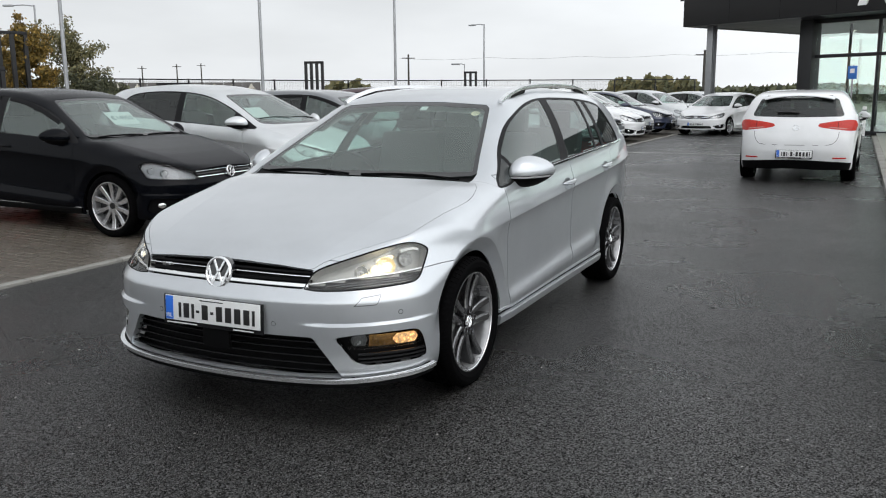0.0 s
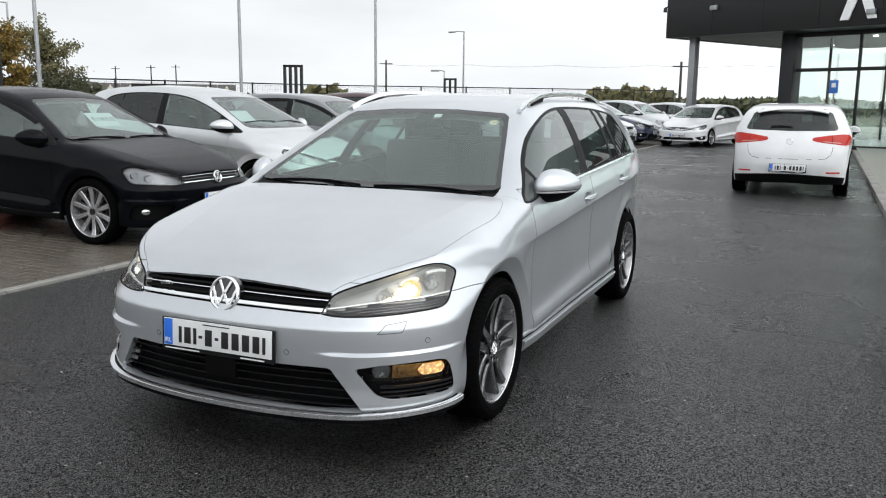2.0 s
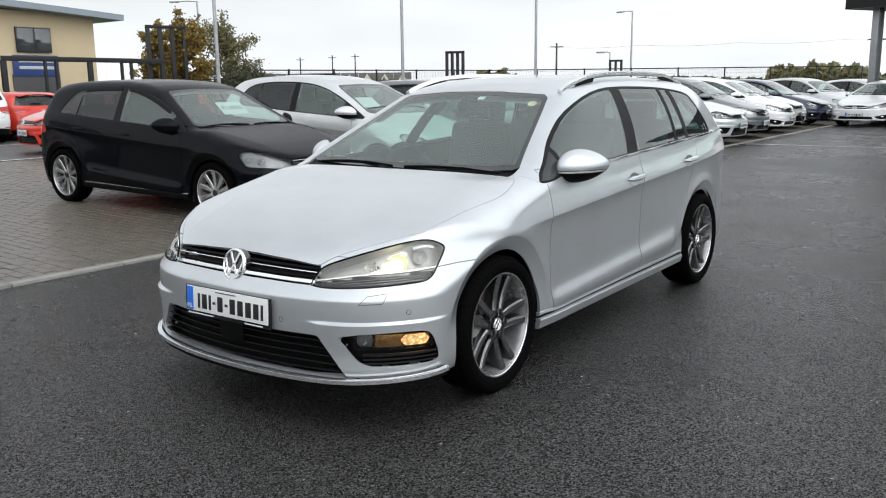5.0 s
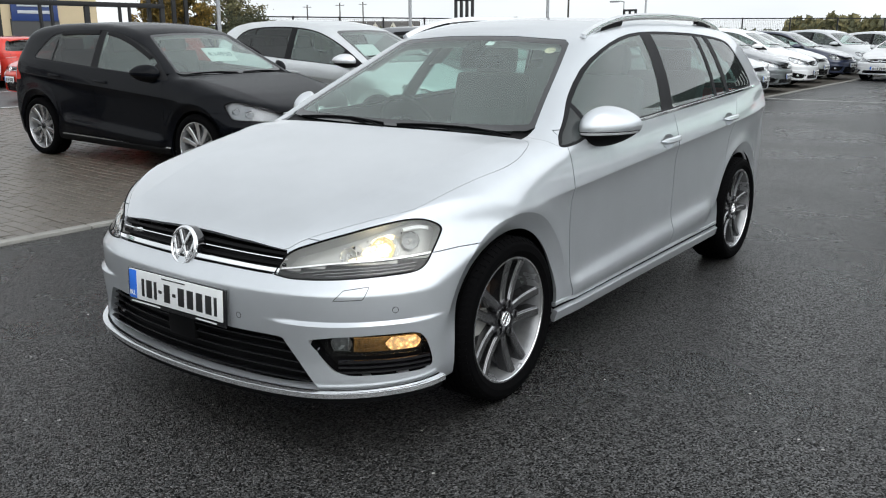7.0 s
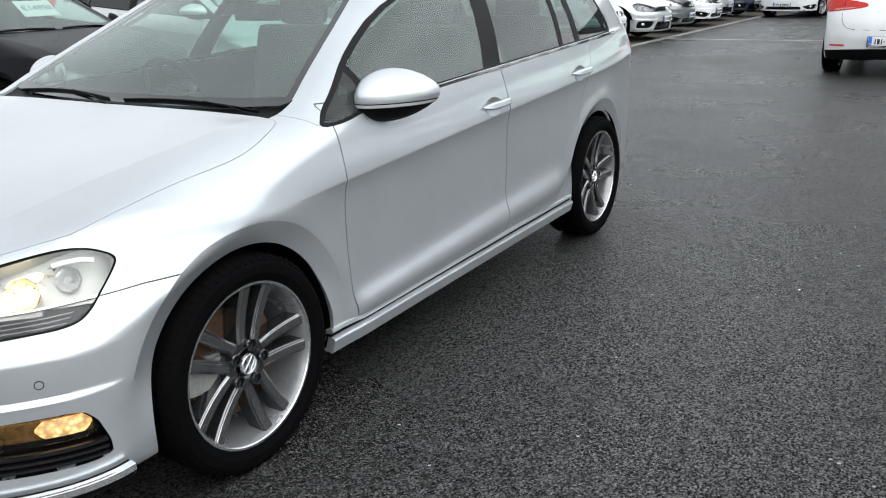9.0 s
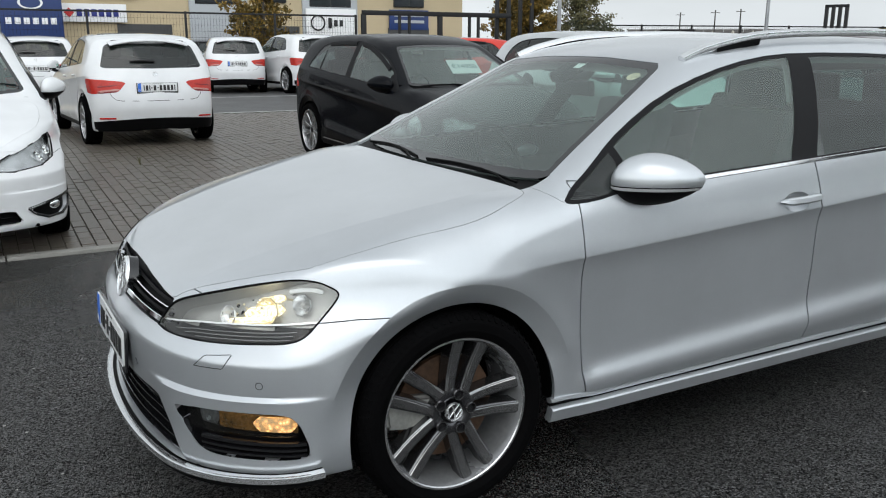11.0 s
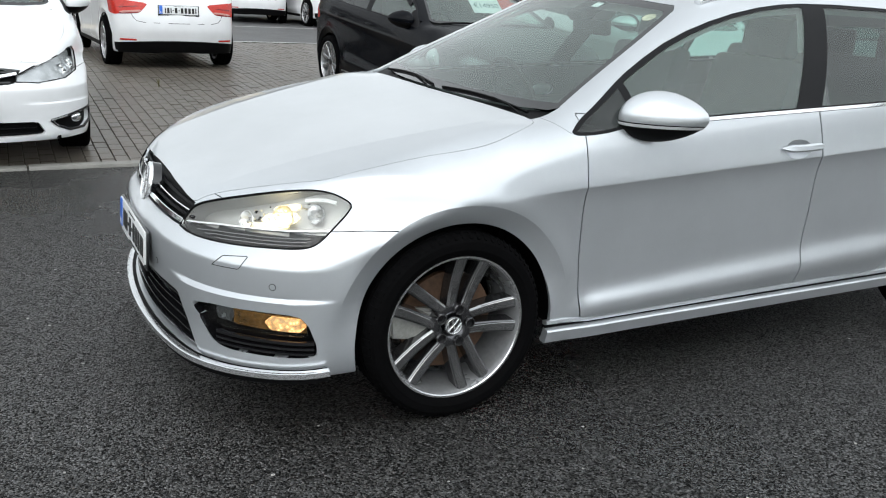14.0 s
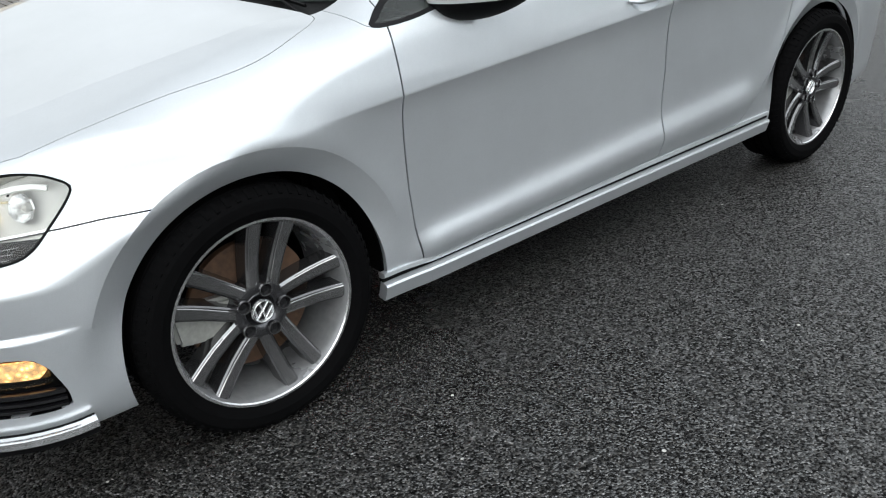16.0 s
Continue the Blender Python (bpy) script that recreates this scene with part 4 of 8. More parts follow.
INTAKE_LINE = [(-0.05, 0.402), (28.5 * DEG, 0.402), (35.6 * DEG, 0.226), (-0.05, 0.226)]
FOG_LINE = [(33.6 * DEG, 0.404), (38.7 * DEG, 0.417), (46 * DEG, 0.420), (52 * DEG, 0.418), (54.0 * DEG, 0.410), (55.3 * DEG, 0.383), (56.5 * DEG, 0.32), (56.6 * DEG, 0.286), (54.5 * DEG, 0.278), (47 * DEG, 0.278), (41.0 * DEG, 0.280), (38.0 * DEG, 0.298)]
FRONT_DOOR = [(0.44, 0.99), (0.441, 0.93), (0.447, 0.75), (0.457, 0.5), (0.474, 0.35), (0.486, 0.286), (0.8, 0.290), (1.547, 0.300), (1.562, 0.6), (1.556, 0.80), (1.525, 1.02)]
REAR_DOOR = [(1.525, 1.02), (1.556, 0.80), (1.562, 0.6), (1.547, 0.300), (2.05, 0.296), (2.13, 0.36), (2.25, 0.47), (2.33, 0.65), (2.395, 0.85), (2.44, 0.95), (2.47, 1.06)]
BUMPER = [(-1.2, -0.1), (-1.2, 0.80), (-0.70, 0.72), (-0.45, 0.66), (-0.40, 0.661), (-0.315, 0.666), (-0.22, 0.665), (-0.14, 0.645), (-0.08, 0.55), (-0.05, -0.1)]
FENDER = [(-0.7, 0.5), (0.0, 0.3), (0.2, 0.28), (0.486, 0.26), (0.486, 0.286), (0.474, 0.35), (0.457, 0.5), (0.447, 0.75), (0.441, 0.935), (0.396, 0.931), (0.35, 0.968), (0.29, 1.05), (-0.7, 1.05)]


def offset(f, d):
    return lambda V: f(V) + d


def cut_body(s, cols, rows, windows, door1, door2, pillars, y1, tail_lamp, tail_screen, plain=False):
    body = Body(s)
    sk = Skin(body.solid, 0.1, y1, 0.5, cols, rows, shear=s["crease_rise"])
    out = lambda V: V[:, 0] > 0.35
    sk.cut(lambda V: V[:, 2] - (s["floor"] + 0.015), "under")
    for hub in (0.0, s["wheelbase"]):
        sk.cut(lambda V: np.hypot(V[:, 1] - hub - s["arch_shift"], V[:, 2] - 0.305) - s["arch"], "arch", where=lambda V: V[:, 0] > 0.45)
        sk.cut(lambda V: np.maximum(np.hypot(V[:, 1] - hub - s["arch_shift"] * 0.5, V[:, 2] - 0.305) - s["arch"] - s["band"], 0.44 - V[:, 2]), "flare", where=lambda V: (V[:, 0] > 0.45) & (V[:, 2] > 0.3), fit=True)
    for lift in (0.0, 0.005, -0.006):
        sk.cut(lambda V: V[:, 2] - s["crease"] - s["crease_rise"] * V[:, 1] - lift, "body", where=lambda V: (V[:, 0] > 0.5) & (V[:, 1] > 0.2) & (V[:, 1] < s["wheelbase"] + 0.9), fit=True)
    if s.get("fold"):
        for lift in (0.0, 0.006, -0.006):
            sk.cut(lambda V: V[:, 0] - 0.49 - 0.22 * (V[:, 1] + 0.6) - lift, "body", where=lambda V: (V[:, 1] < 0.32) & (V[:, 2] > 0.62), fit=True)
    for lift in (0.0, 0.006, -0.006):
        sk.cut(lambda V: V[:, 2] - 0.553 - lift, "body", where=lambda V: V[:, 1] < -0.35, fit=True)
        sk.cut(lambda V: V[:, 2] - 0.4575 - lift, "body", where=lambda V: V[:, 1] < -0.2, fit=True)
    dlo = poly_cut(smooth_line(windows, 1, True), side_view)
    sk.cut(dlo, "trim", where=out)
    sk.cut(offset(dlo, 0.011), "side_glass", sel=("trim",), where=out)
    for pil in pillars:
        sk.cut(poly_cut(pil, side_view), "trim", sel=("side_glass",), where=out)
    scr = poly_cut(s.get("screen_line", SCREEN_LINE), front_view)
    fore = lambda V: (V[:, 1] < 1.35) & (V[:, 2] > 0.93)
    sk.cut(scr, "frit", where=fore)
    sk.cut(offset(scr, 0.022), "screen", sel=("frit",), where=fore)
    rs = poly_cut(tail_screen, front_view)
    aft = lambda V: V[:, 1] > s["wheelbase"] + 0.15
    sk.cut(rs, "rear_screen", where=aft)
    sk.cut(lambda V: V[:, 2] - s.get("valance", 0.34) + 0.06 * V[:, 0] ** 2, "valance", where=lambda V: V[:, 1] > s["wheelbase"] + 0.45)
    sk.cut(poly_cut(tail_lamp, lambda V: around_tail(V, y1)), "tail_lamp", where=lambda V: V[:, 1] > s["wheelbase"] + 0.2)
    hood = poly_cut(smooth_line(s.get("hood_line", HOOD_LINE), 1, True), plan_view)
    over = lambda V: (V[:, 1] < 0.5) & (V[:, 2] > 0.62)
    nose = lambda V: V[:, 1] < -0.1
    sk.cut(poly_cut(s.get("lamp_line", LAMP_LINE), around), "lamp", where=nose)
    sk.cut(poly_cut(s.get("grille_line", GRILLE_LINE), around), "grille", where=nose)
    sk.cut(hood, "hood_gap", where=over)
    sk.cut(offset(hood, 0.0015), "hood", sel=("hood_gap",), where=over)
    sk.cut(lambda V: np.maximum(np.maximum(0.20 - V[:, 1], V[:, 0] - 0.708), V[:, 2] - 1.0), "cowl", where=lambda V: (V[:, 1] < 0.60) & (V[:, 1] > 0.10) & (V[:, 2] > 0.88))
    sk.cut(poly_cut(s.get("intake_line", INTAKE_LINE), around), "intake", where=nose)
    sk.cut(poly_cut(s.get("fog_line", FOG_LINE), around), "fog", where=nose)
    bump = poly_cut(BUMPER, side_view)
    sk.cut(bump, "bumper_gap", where=lambda V: V[:, 1] < 0.2)
    sk.cut(offset(bump, 0.0028), "bumper", sel=("bumper_gap",))
    for name, line in (("front_door", door1), ("rear_door", door2)):
        if line:
            f = poly_cut(line, side_view)
            sk.cut(f, name + "_gap", where=out)
            sk.cut(offset(f, 0.0032), name, sel=(name + "_gap",))
    for y, z in s.get("cups", ()):
        sk.cut(lambda V: np.hypot((V[:, 1] - y) / 0.072, (V[:, 2] - z) / 0.036) - 1, "handle_cup", sel=("front_door", "rear_door"), where=out)
    sk.cut(poly_cut(FENDER, side_view), "fender_gap", where=lambda V: (V[:, 0] > 0.3) & (V[:, 1] < 0.6))
    sk.cut(offset(poly_cut(FENDER, side_view), 0.0015), "fender", sel=("fender_gap",))
    return body, sk


# ---------------------------------------------------------------- the silver estate car
def estate_pillars():
    return [
        [(1.369, 0.90), (1.507, 0.90), (1.763, 1.45), (1.650, 1.45)],
        [(0.635, 0.90), (0.662, 0.90), (0.652, 1.20), (0.622, 1.20)],
        [(2.104, 0.90), (2.145, 0.90), (2.325, 1.45), (2.286, 1.45)],
        [(2.315, 0.90), (2.361, 0.90), (2.461, 1.45), (2.400, 1.45)],
    ]


ESTATE_TAIL_LAMP = [(0.20, 0.86), (1.22, 0.90), (1.27, 1.0), (0.9, 1.02), (0.2, 1.0)]
ESTATE_TAIL_SCREEN = [(-0.1, 1.04), (0.58, 1.06), (0.50, 1.30), (-0.1, 1.33)]


def body_panels(car, sk, paint, lower=None, rear_glass=None, windows_tinted_from=1.6, sail=None):
    """The panels, glass and dark openings of a cut body, as parts of car."""
    for side in (1, -1):
        sk.take("front_fender", "fender", paint, False, side, 0.014, parent=car)
        fd = sk.take("front_door", "front_door", paint, False, side, 0.014, parent=car)
        rd = sk.take("rear_door", "rear_door", paint, False, side, 0.014, parent=car)
        sk.take("window_trim", "trim", TRIM, False, side, 0.010, 0.002, car)
        sk.take("arch_band", "flare", paint, False, side, 0.014, parent=car, where=lambda c: c[1] < 1.3)
        sk.take("arch_band", "flare", paint, False, side, 0.014, parent=car, where=lambda c: c[1] >= 1.3)
        sk.take("mirror_sail", "side_glass", sail or TRIM, False, side, 0.0, 0.003, car, where=lambda c: c[1] <= 0.64)
        sk.take("front_side_window", "side_glass", GLASS, False, side, 0.0, 0.004, car, where=lambda c: 0.64 < c[1] < windows_tinted_from)
        sk.take("rear_side_window", "side_glass", rear_glass or TINTED, False, side, 0.0, 0.004, car, where=lambda c: c[1] >= windows_tinted_from)
        sk.take("tail_lamp", "tail_lamp", RED_LENS, False, side, 0.012, -0.003, car)
    sk.take("body_shell", "body", paint, True, 1, 0.014, parent=car)
    sk.take("bonnet", "hood", paint, True, 1, 0.014, parent=car)
    sk.take("front_bumper", "bumper", paint, True, 1, 0.030, parent=car)
    sk.take("windscreen", "screen", SCREEN, True, 1, 0.0, 0.002, car)
    sk.take("windscreen_border", "frit", GLOSS_BLACK, True, 1, 0.0, 0.002, car)
    sk.take("rear_valance", "valance", PLASTIC, True, 1, 0.03, 0.0, car)
    sk.take("rear_screen", "rear_screen", TINTED, True, 1, 0.004, 0.002, car)
    sk.take("cowl", "cowl", PLASTIC, True, 1, 0.02, 0.010, car)
    sk.take("inner_shell", ("body", "hood", "bumper", "fender", "front_door", "rear_door", "hood_gap", "bumper_gap", "fender_gap", "front_door_gap", "rear_door_gap"), SHELL, True, 1, 0.0, 0.022, car)
    sk.take("headliner", ("body", "trim", "frit"), LINING, True, 1, 0.0, 0.040, car, where=lambda c: c[2] > 1.22)
    sk.take("grille_backing", "grille", PLASTIC, True, 1, 0.0, 0.035, car)
    sk.take("intake_backing", "intake", PLASTIC, True, 1, 0.0, 0.060, car)


def arch_liners(car, s):
    """Dark wheel housings and the flat underside."""
    for hub in (0.0, s["wheelbase"]):
        for side in (1, -1):
            bm = bmesh.new()
            rows = []
            for k in range(25):
                a = math.pi * (-0.03 + 1.06 * k / 24)
                y, z = hub + s["arch_shift"] + (s["arch"] + 0.012) * math.cos(a), 0.305 + (s["arch"] + 0.012) * math.sin(a)
                rows.append([bm.verts.new((side * x, y, z)) for x in (0.842, 0.60, 0.50)])
            for a, b in zip(rows, rows[1:]):
                for i in range(2):
                    bm.faces.new((a[i], b[i], b[i + 1], a[i + 1]))
            bm.faces.new([r[2] for r in rows])
            part("wheel_housing", bm, SHELL, car)
    y0, y1 = s["front"][2][1] + 0.06, s["rear"][1][1] - 0.08
    part("underbody", box_bm((1.30, y1 - y0 - 0.1, 0.02), (0, (y0 + y1) / 2, s["floor"] + 0.03), 0.004), SHELL, car)


def cabin(car, s, seats=True, right_hand=True):
    """Dashboard, steering wheel and seats, seen through the glass."""
    part("cabin_floor", box_bm((1.40, s["wheelbase"] - 0.1, 0.05), (0, 0.25 + s["wheelbase"] / 2, 0.36), 0.01), SEAT, car)
    dash = prism_bm([(0.25, 0.40), (0.25, 0.90), (0.36, 0.935), (0.62, 0.925), (0.80, 0.86), (0.84, 0.70), (0.74, 0.55), (0.72, 0.40)], -0.70, 0.70, None, 0.02, Matrix(((0, 0, 1, 0), (1, 0, 0, 0), (0, 1, 0, 0), (0, 0, 0, 1))))
    part("dashboard", dash, PLASTIC, car)
    sx = -0.36 if right_hand else 0.36
    ring = Matrix.Translation((sx, 0.92, 0.90)) @ Matrix.Rotation(radians(-64), 4, "X")
    sw = lathe_bm([(0.170, -0.014), (0.184, -0.010), (0.188, 0.0), (0.184, 0.010), (0.170, 0.014), (0.162, 0.0)], ring, 36, None, True)
    box_bm((0.33, 0.045, 0.02), (0, 0, 0), 0.008, ring, sw)
    cyl_bm(0.065, 0.055, 0.05, (0, 0, 0), ring, 20, sw, 0.008)
    part("steering_wheel", sw, PLASTIC, car)
    for x in (-0.36, 0.36):
        seat = box_bm((0.50, 0.50, 0.16), (x, 1.35, 0.56), 0.05)
        box_bm((0.48, 0.13, 0.60), (x, 1.66, 0.86), 0.05, Matrix.Rotation(radians(-14), 4, "X"), seat)
        part("front_seat", seat, SEAT, car)
        head = box_bm((0.26, 0.09, 0.17), (x, 1.765, 1.235), 0.035, Matrix.Rotation(radians(-8), 4, "X"))
        for dx in (-0.06, 0.06):
            cyl_bm(0.007, 0.007, 0.12, (x + dx, 1.745, 1.12), None, 8, head)
        part("headrest", head, SEAT, car)
    bench = box_bm((1.25, 0.48, 0.16), (0, 2.2, 0.58), 0.05)
    box_bm((1.25, 0.14, 0.56), (0, 2.50, 0.88), 0.05, Matrix.Rotation(radians(-16), 4, "X"), bench)
    part("rear_bench", bench, SEAT, car)
    for x in (-0.4, 0, 0.4):
        part("headrest", box_bm((0.24, 0.08, 0.14), (x, 2.60, 1.21), 0.03), SEAT, car)


def door_mirror(car, body, paint, side, y=0.645, z=0.968, detail=True):
    """A door mirror on its arm, with the glass facing back."""
    one = bmesh.new()
    bmesh.ops.create_uvsphere(one, u_segments=28, v_segments=18, radius=1.0)
    for v in one.verts:
        x, yy, zz = v.co
        k = 1 - 0.30 * x
        zz *= k if zz > 0 else 0.92 * k
        if yy > 0:
            yy *= 0.42
        v.co = Vector((x, yy, zz))
    for v in one.verts:
        x, yy, zz = v.co
        v.co = Vector((side * (0.908 + 0.100 * x), y + 0.125 * yy + 0.085 * (x + 1), z + 0.020 + 0.086 * zz + 0.006 * x))
    top = one
    low, whole, hub = one.copy(), one.copy(), Vector((side * 0.908, y + 0.085, 0))
    cutz = z - 0.004
    for bm, keep_up in ((top, True), (low, False)):
        g = bm.verts[:] + bm.edges[:] + bm.faces[:]
        bmesh.ops.bisect_plane(bm, geom=g, plane_co=(0, 0, cutz), plane_no=(0, 0, 1), clear_inner=keep_up, clear_outer=not keep_up)
    m = part("door_mirror", top, paint, car, "silver door mirror with a chrome-edged lamp strip" if detail else "")
    part("mirror_base", low, PLASTIC, m)
    arm = tube_bm([(side * 0.795, y - 0.075, z - 0.050), (side * 0.835, y - 0.015, z - 0.046), (side * 0.880, y + 0.045, z - 0.034), (side * 0.915, y + 0.085, z - 0.024)], [0.016, 0.022, 0.026, 0.030], 12)
    for v in arm.verts:
        v.co.z = z - 0.036 + (v.co.z - z + 0.036) * 0.62
    part("mirror_arm", arm, PLASTIC, m)
    gm = Matrix.Translation((side * 0.90, y + 0.118, z + 0.016)) @ Matrix.Rotation(radians(side * 34), 4, "Z")
    part("mirror_glass", box_bm((0.155, 0.004, 0.085), (0, 0, 0), 0.002, gm), MIRROR, m)
    if detail:
        for name, low_z, high_z, grow, mat in (("indicator_strip", cutz - 0.004, cutz + 0.006, 1.022, CLEAR_STRIP), ("mirror_strip", cutz + 0.006, cutz + 0.0095, 1.012, GLOSS_BLACK)):
            band = whole.copy()
            for v in band.verts:
                v.co.x, v.co.y = hub.x + (v.co.x - hub.x) * grow, hub.y + (v.co.y - hub.y) * grow
            for at, up in ((low_z, True), (high_z, False)):
                g = band.verts[:] + band.edges[:] + band.faces[:]
                bmesh.ops.bisect_plane(band, geom=g, plane_co=(0, 0, at), plane_no=(0, 0, 1), clear_inner=up, clear_outer=not up)
            part(name, band, mat, m)
        whole.free()
    return m


def door_handle(car, body, paint, side, y0, y1, z, rise, cup=None):
    """A pull handle over its recess, on a door."""
    pts, nr = [], []
    for k in range(13):
        t = k / 12
        p = body.side(y0 + (y1 - y0) * t, z + rise * t)
        out = 0.022 * math.sin(math.pi * min(1, max(0, t * 1.0))) ** 0.5 + 0.004
        pts.append(Vector((side * (p.x + out), p.y, p.z)))
        nr.append(Vector((side, 0, 0.15)))
    h = part("door_handle", ribbon_bm(pts, nr, 0.028, 0.013, 0, None, True, 0.45), paint, car)
    if cup:
        bowl, last = bmesh.new(), None
        for q in (1.0, 0.93, 0.8, 0.6, 0.35, 0.02):
            ring = []
            for k in range(28):
                a = 2 * math.pi * k / 28
                p = body.side(cup[0] + 0.0725 * q * math.cos(a), cup[1] + 0.0365 * q * math.sin(a))
                ring.append(bowl.verts.new((side * (p.x - 0.020 * (1 - q**2.5)), p.y, p.z)))
            if last:
                for k in range(28):
                    bowl.faces.new((last[k], last[(k + 1) % 28], ring[(k + 1) % 28], ring[k]))
            last = ring
        part("handle_recess", bowl, paint, h)
    return h


def build_estate():
    s = ESTATE
    car = empty("estate_car")
    tagged(car, "silver estate car with headlamps lit, on wet asphalt", "car", kind="thing")
    body, sk = cut_body(s, (110, 215, 46), 196, WINDOWS, FRONT_DOOR, REAR_DOOR, estate_pillars(), 3.2, ESTATE_TAIL_LAMP, ESTATE_TAIL_SCREEN)
    body_panels(car, sk, SILVER, rear_glass=REAR_GLASS, sail=TINTED)
    arch_liners(car, s)
    cabin(car, s)
    for y, x in ((0.0, 0.779), (s["wheelbase"], 0.774)):
        for side in (1, -1):
            wheel_on(car, (side * x, y, 0.316), "double", side, 1.0, True)
    # side skirts
    for side in (1, -1):
        pts = [body.side(y, 0.262) for y in np.linspace(0.352, 2.27, 40)]
        rise_at = lambda y: 0.004 * (y - 0.3)
        low = [Vector((side * (p.x - 0.012), p.y, 0.238 + rise_at(p.y))) for p in pts]
        skirt = part("side_skirt", ribbon_bm(low, [Vector((side, 0, -0.30))] * len(low), 0.054, 0.026, edge=0.18), SILVER, car)
        mid = [Vector((side * (p.x - 0.010), p.y, 0.268 + rise_at(p.y))) for p in pts]
        part("skirt_groove", ribbon_bm(mid, [Vector((side, 0, 0))] * len(mid), 0.010, 0.014), PLASTIC, skirt)
        top = [Vector((side * (p.x - 0.012), p.y, 0.279 + rise_at(p.y))) for p in pts]
        part("skirt_ledge", ribbon_bm(top, [Vector((side, 0, 0.25))] * len(top), 0.016, 0.024, edge=0.35), SILVER, skirt)
        for y0, y1, z, rise in ((1.325, 1.540, 0.862, 0.006), (2.200, 2.415, 0.904, 0.006)):
            door_handle(car, body, SILVER, side, y0, y1, z, rise, ((y0 + y1) / 2 - 0.015, z - 0.006))
        door_mirror(car, body, SILVER, side)
        # bright strip under the windows
        pts = [body.side(y, z) for y, z in smooth_line([(0.66, 0.952), (0.9, 0.969), (1.5, 0.997), (2.2, 1.029), (2.81, 1.056), (2.86, 1.060)], 2)]
        pts = [Vector((side * p.x, p.y, p.z)) for p in pts]
        part("window_strip", ribbon_bm(pts, [Vector((side, 0, 0.3))] * len(pts), 0.014, 0.005, 0.001), CHROME, car)
        # roof rail
        rail = []
        for k in range(34):
            t = k / 33
            y = 1.13 + 1.85 * t
            p = body.top(0.545 - 0.05 * max(0, t - 0.5) ** 2, y)
            rail.append(Vector((side * p.x, y, p.z + 0.030 * min(1, 4.5 * t, 4.5 * (1 - t)) ** 0.7 - 0.004)))
        rr = part("roof_rail", ribbon_bm(rail, [Vector((side * 0.35, 0, 1))] * 34, 0.030, 0.022), SILVER_TRIM, car, "silver roof rail")
        low = [Vector((p.x, p.y, p.z - 0.018)) for p in rail[3:-3]]
        part("rail_foot", ribbon_bm(low[:5], [Vector((side * 0.35, 0, 1))] * 5, 0.026, 0.020), PLASTIC, rr)
        part("rail_foot", ribbon_bm(low[-5:], [Vector((side * 0.35, 0, 1))] * 5, 0.026, 0.020), PLASTIC, rr)
    nose_front(car, body, sk)
    wipers(car, body)
    screen_fittings(car, body)
    return car, body


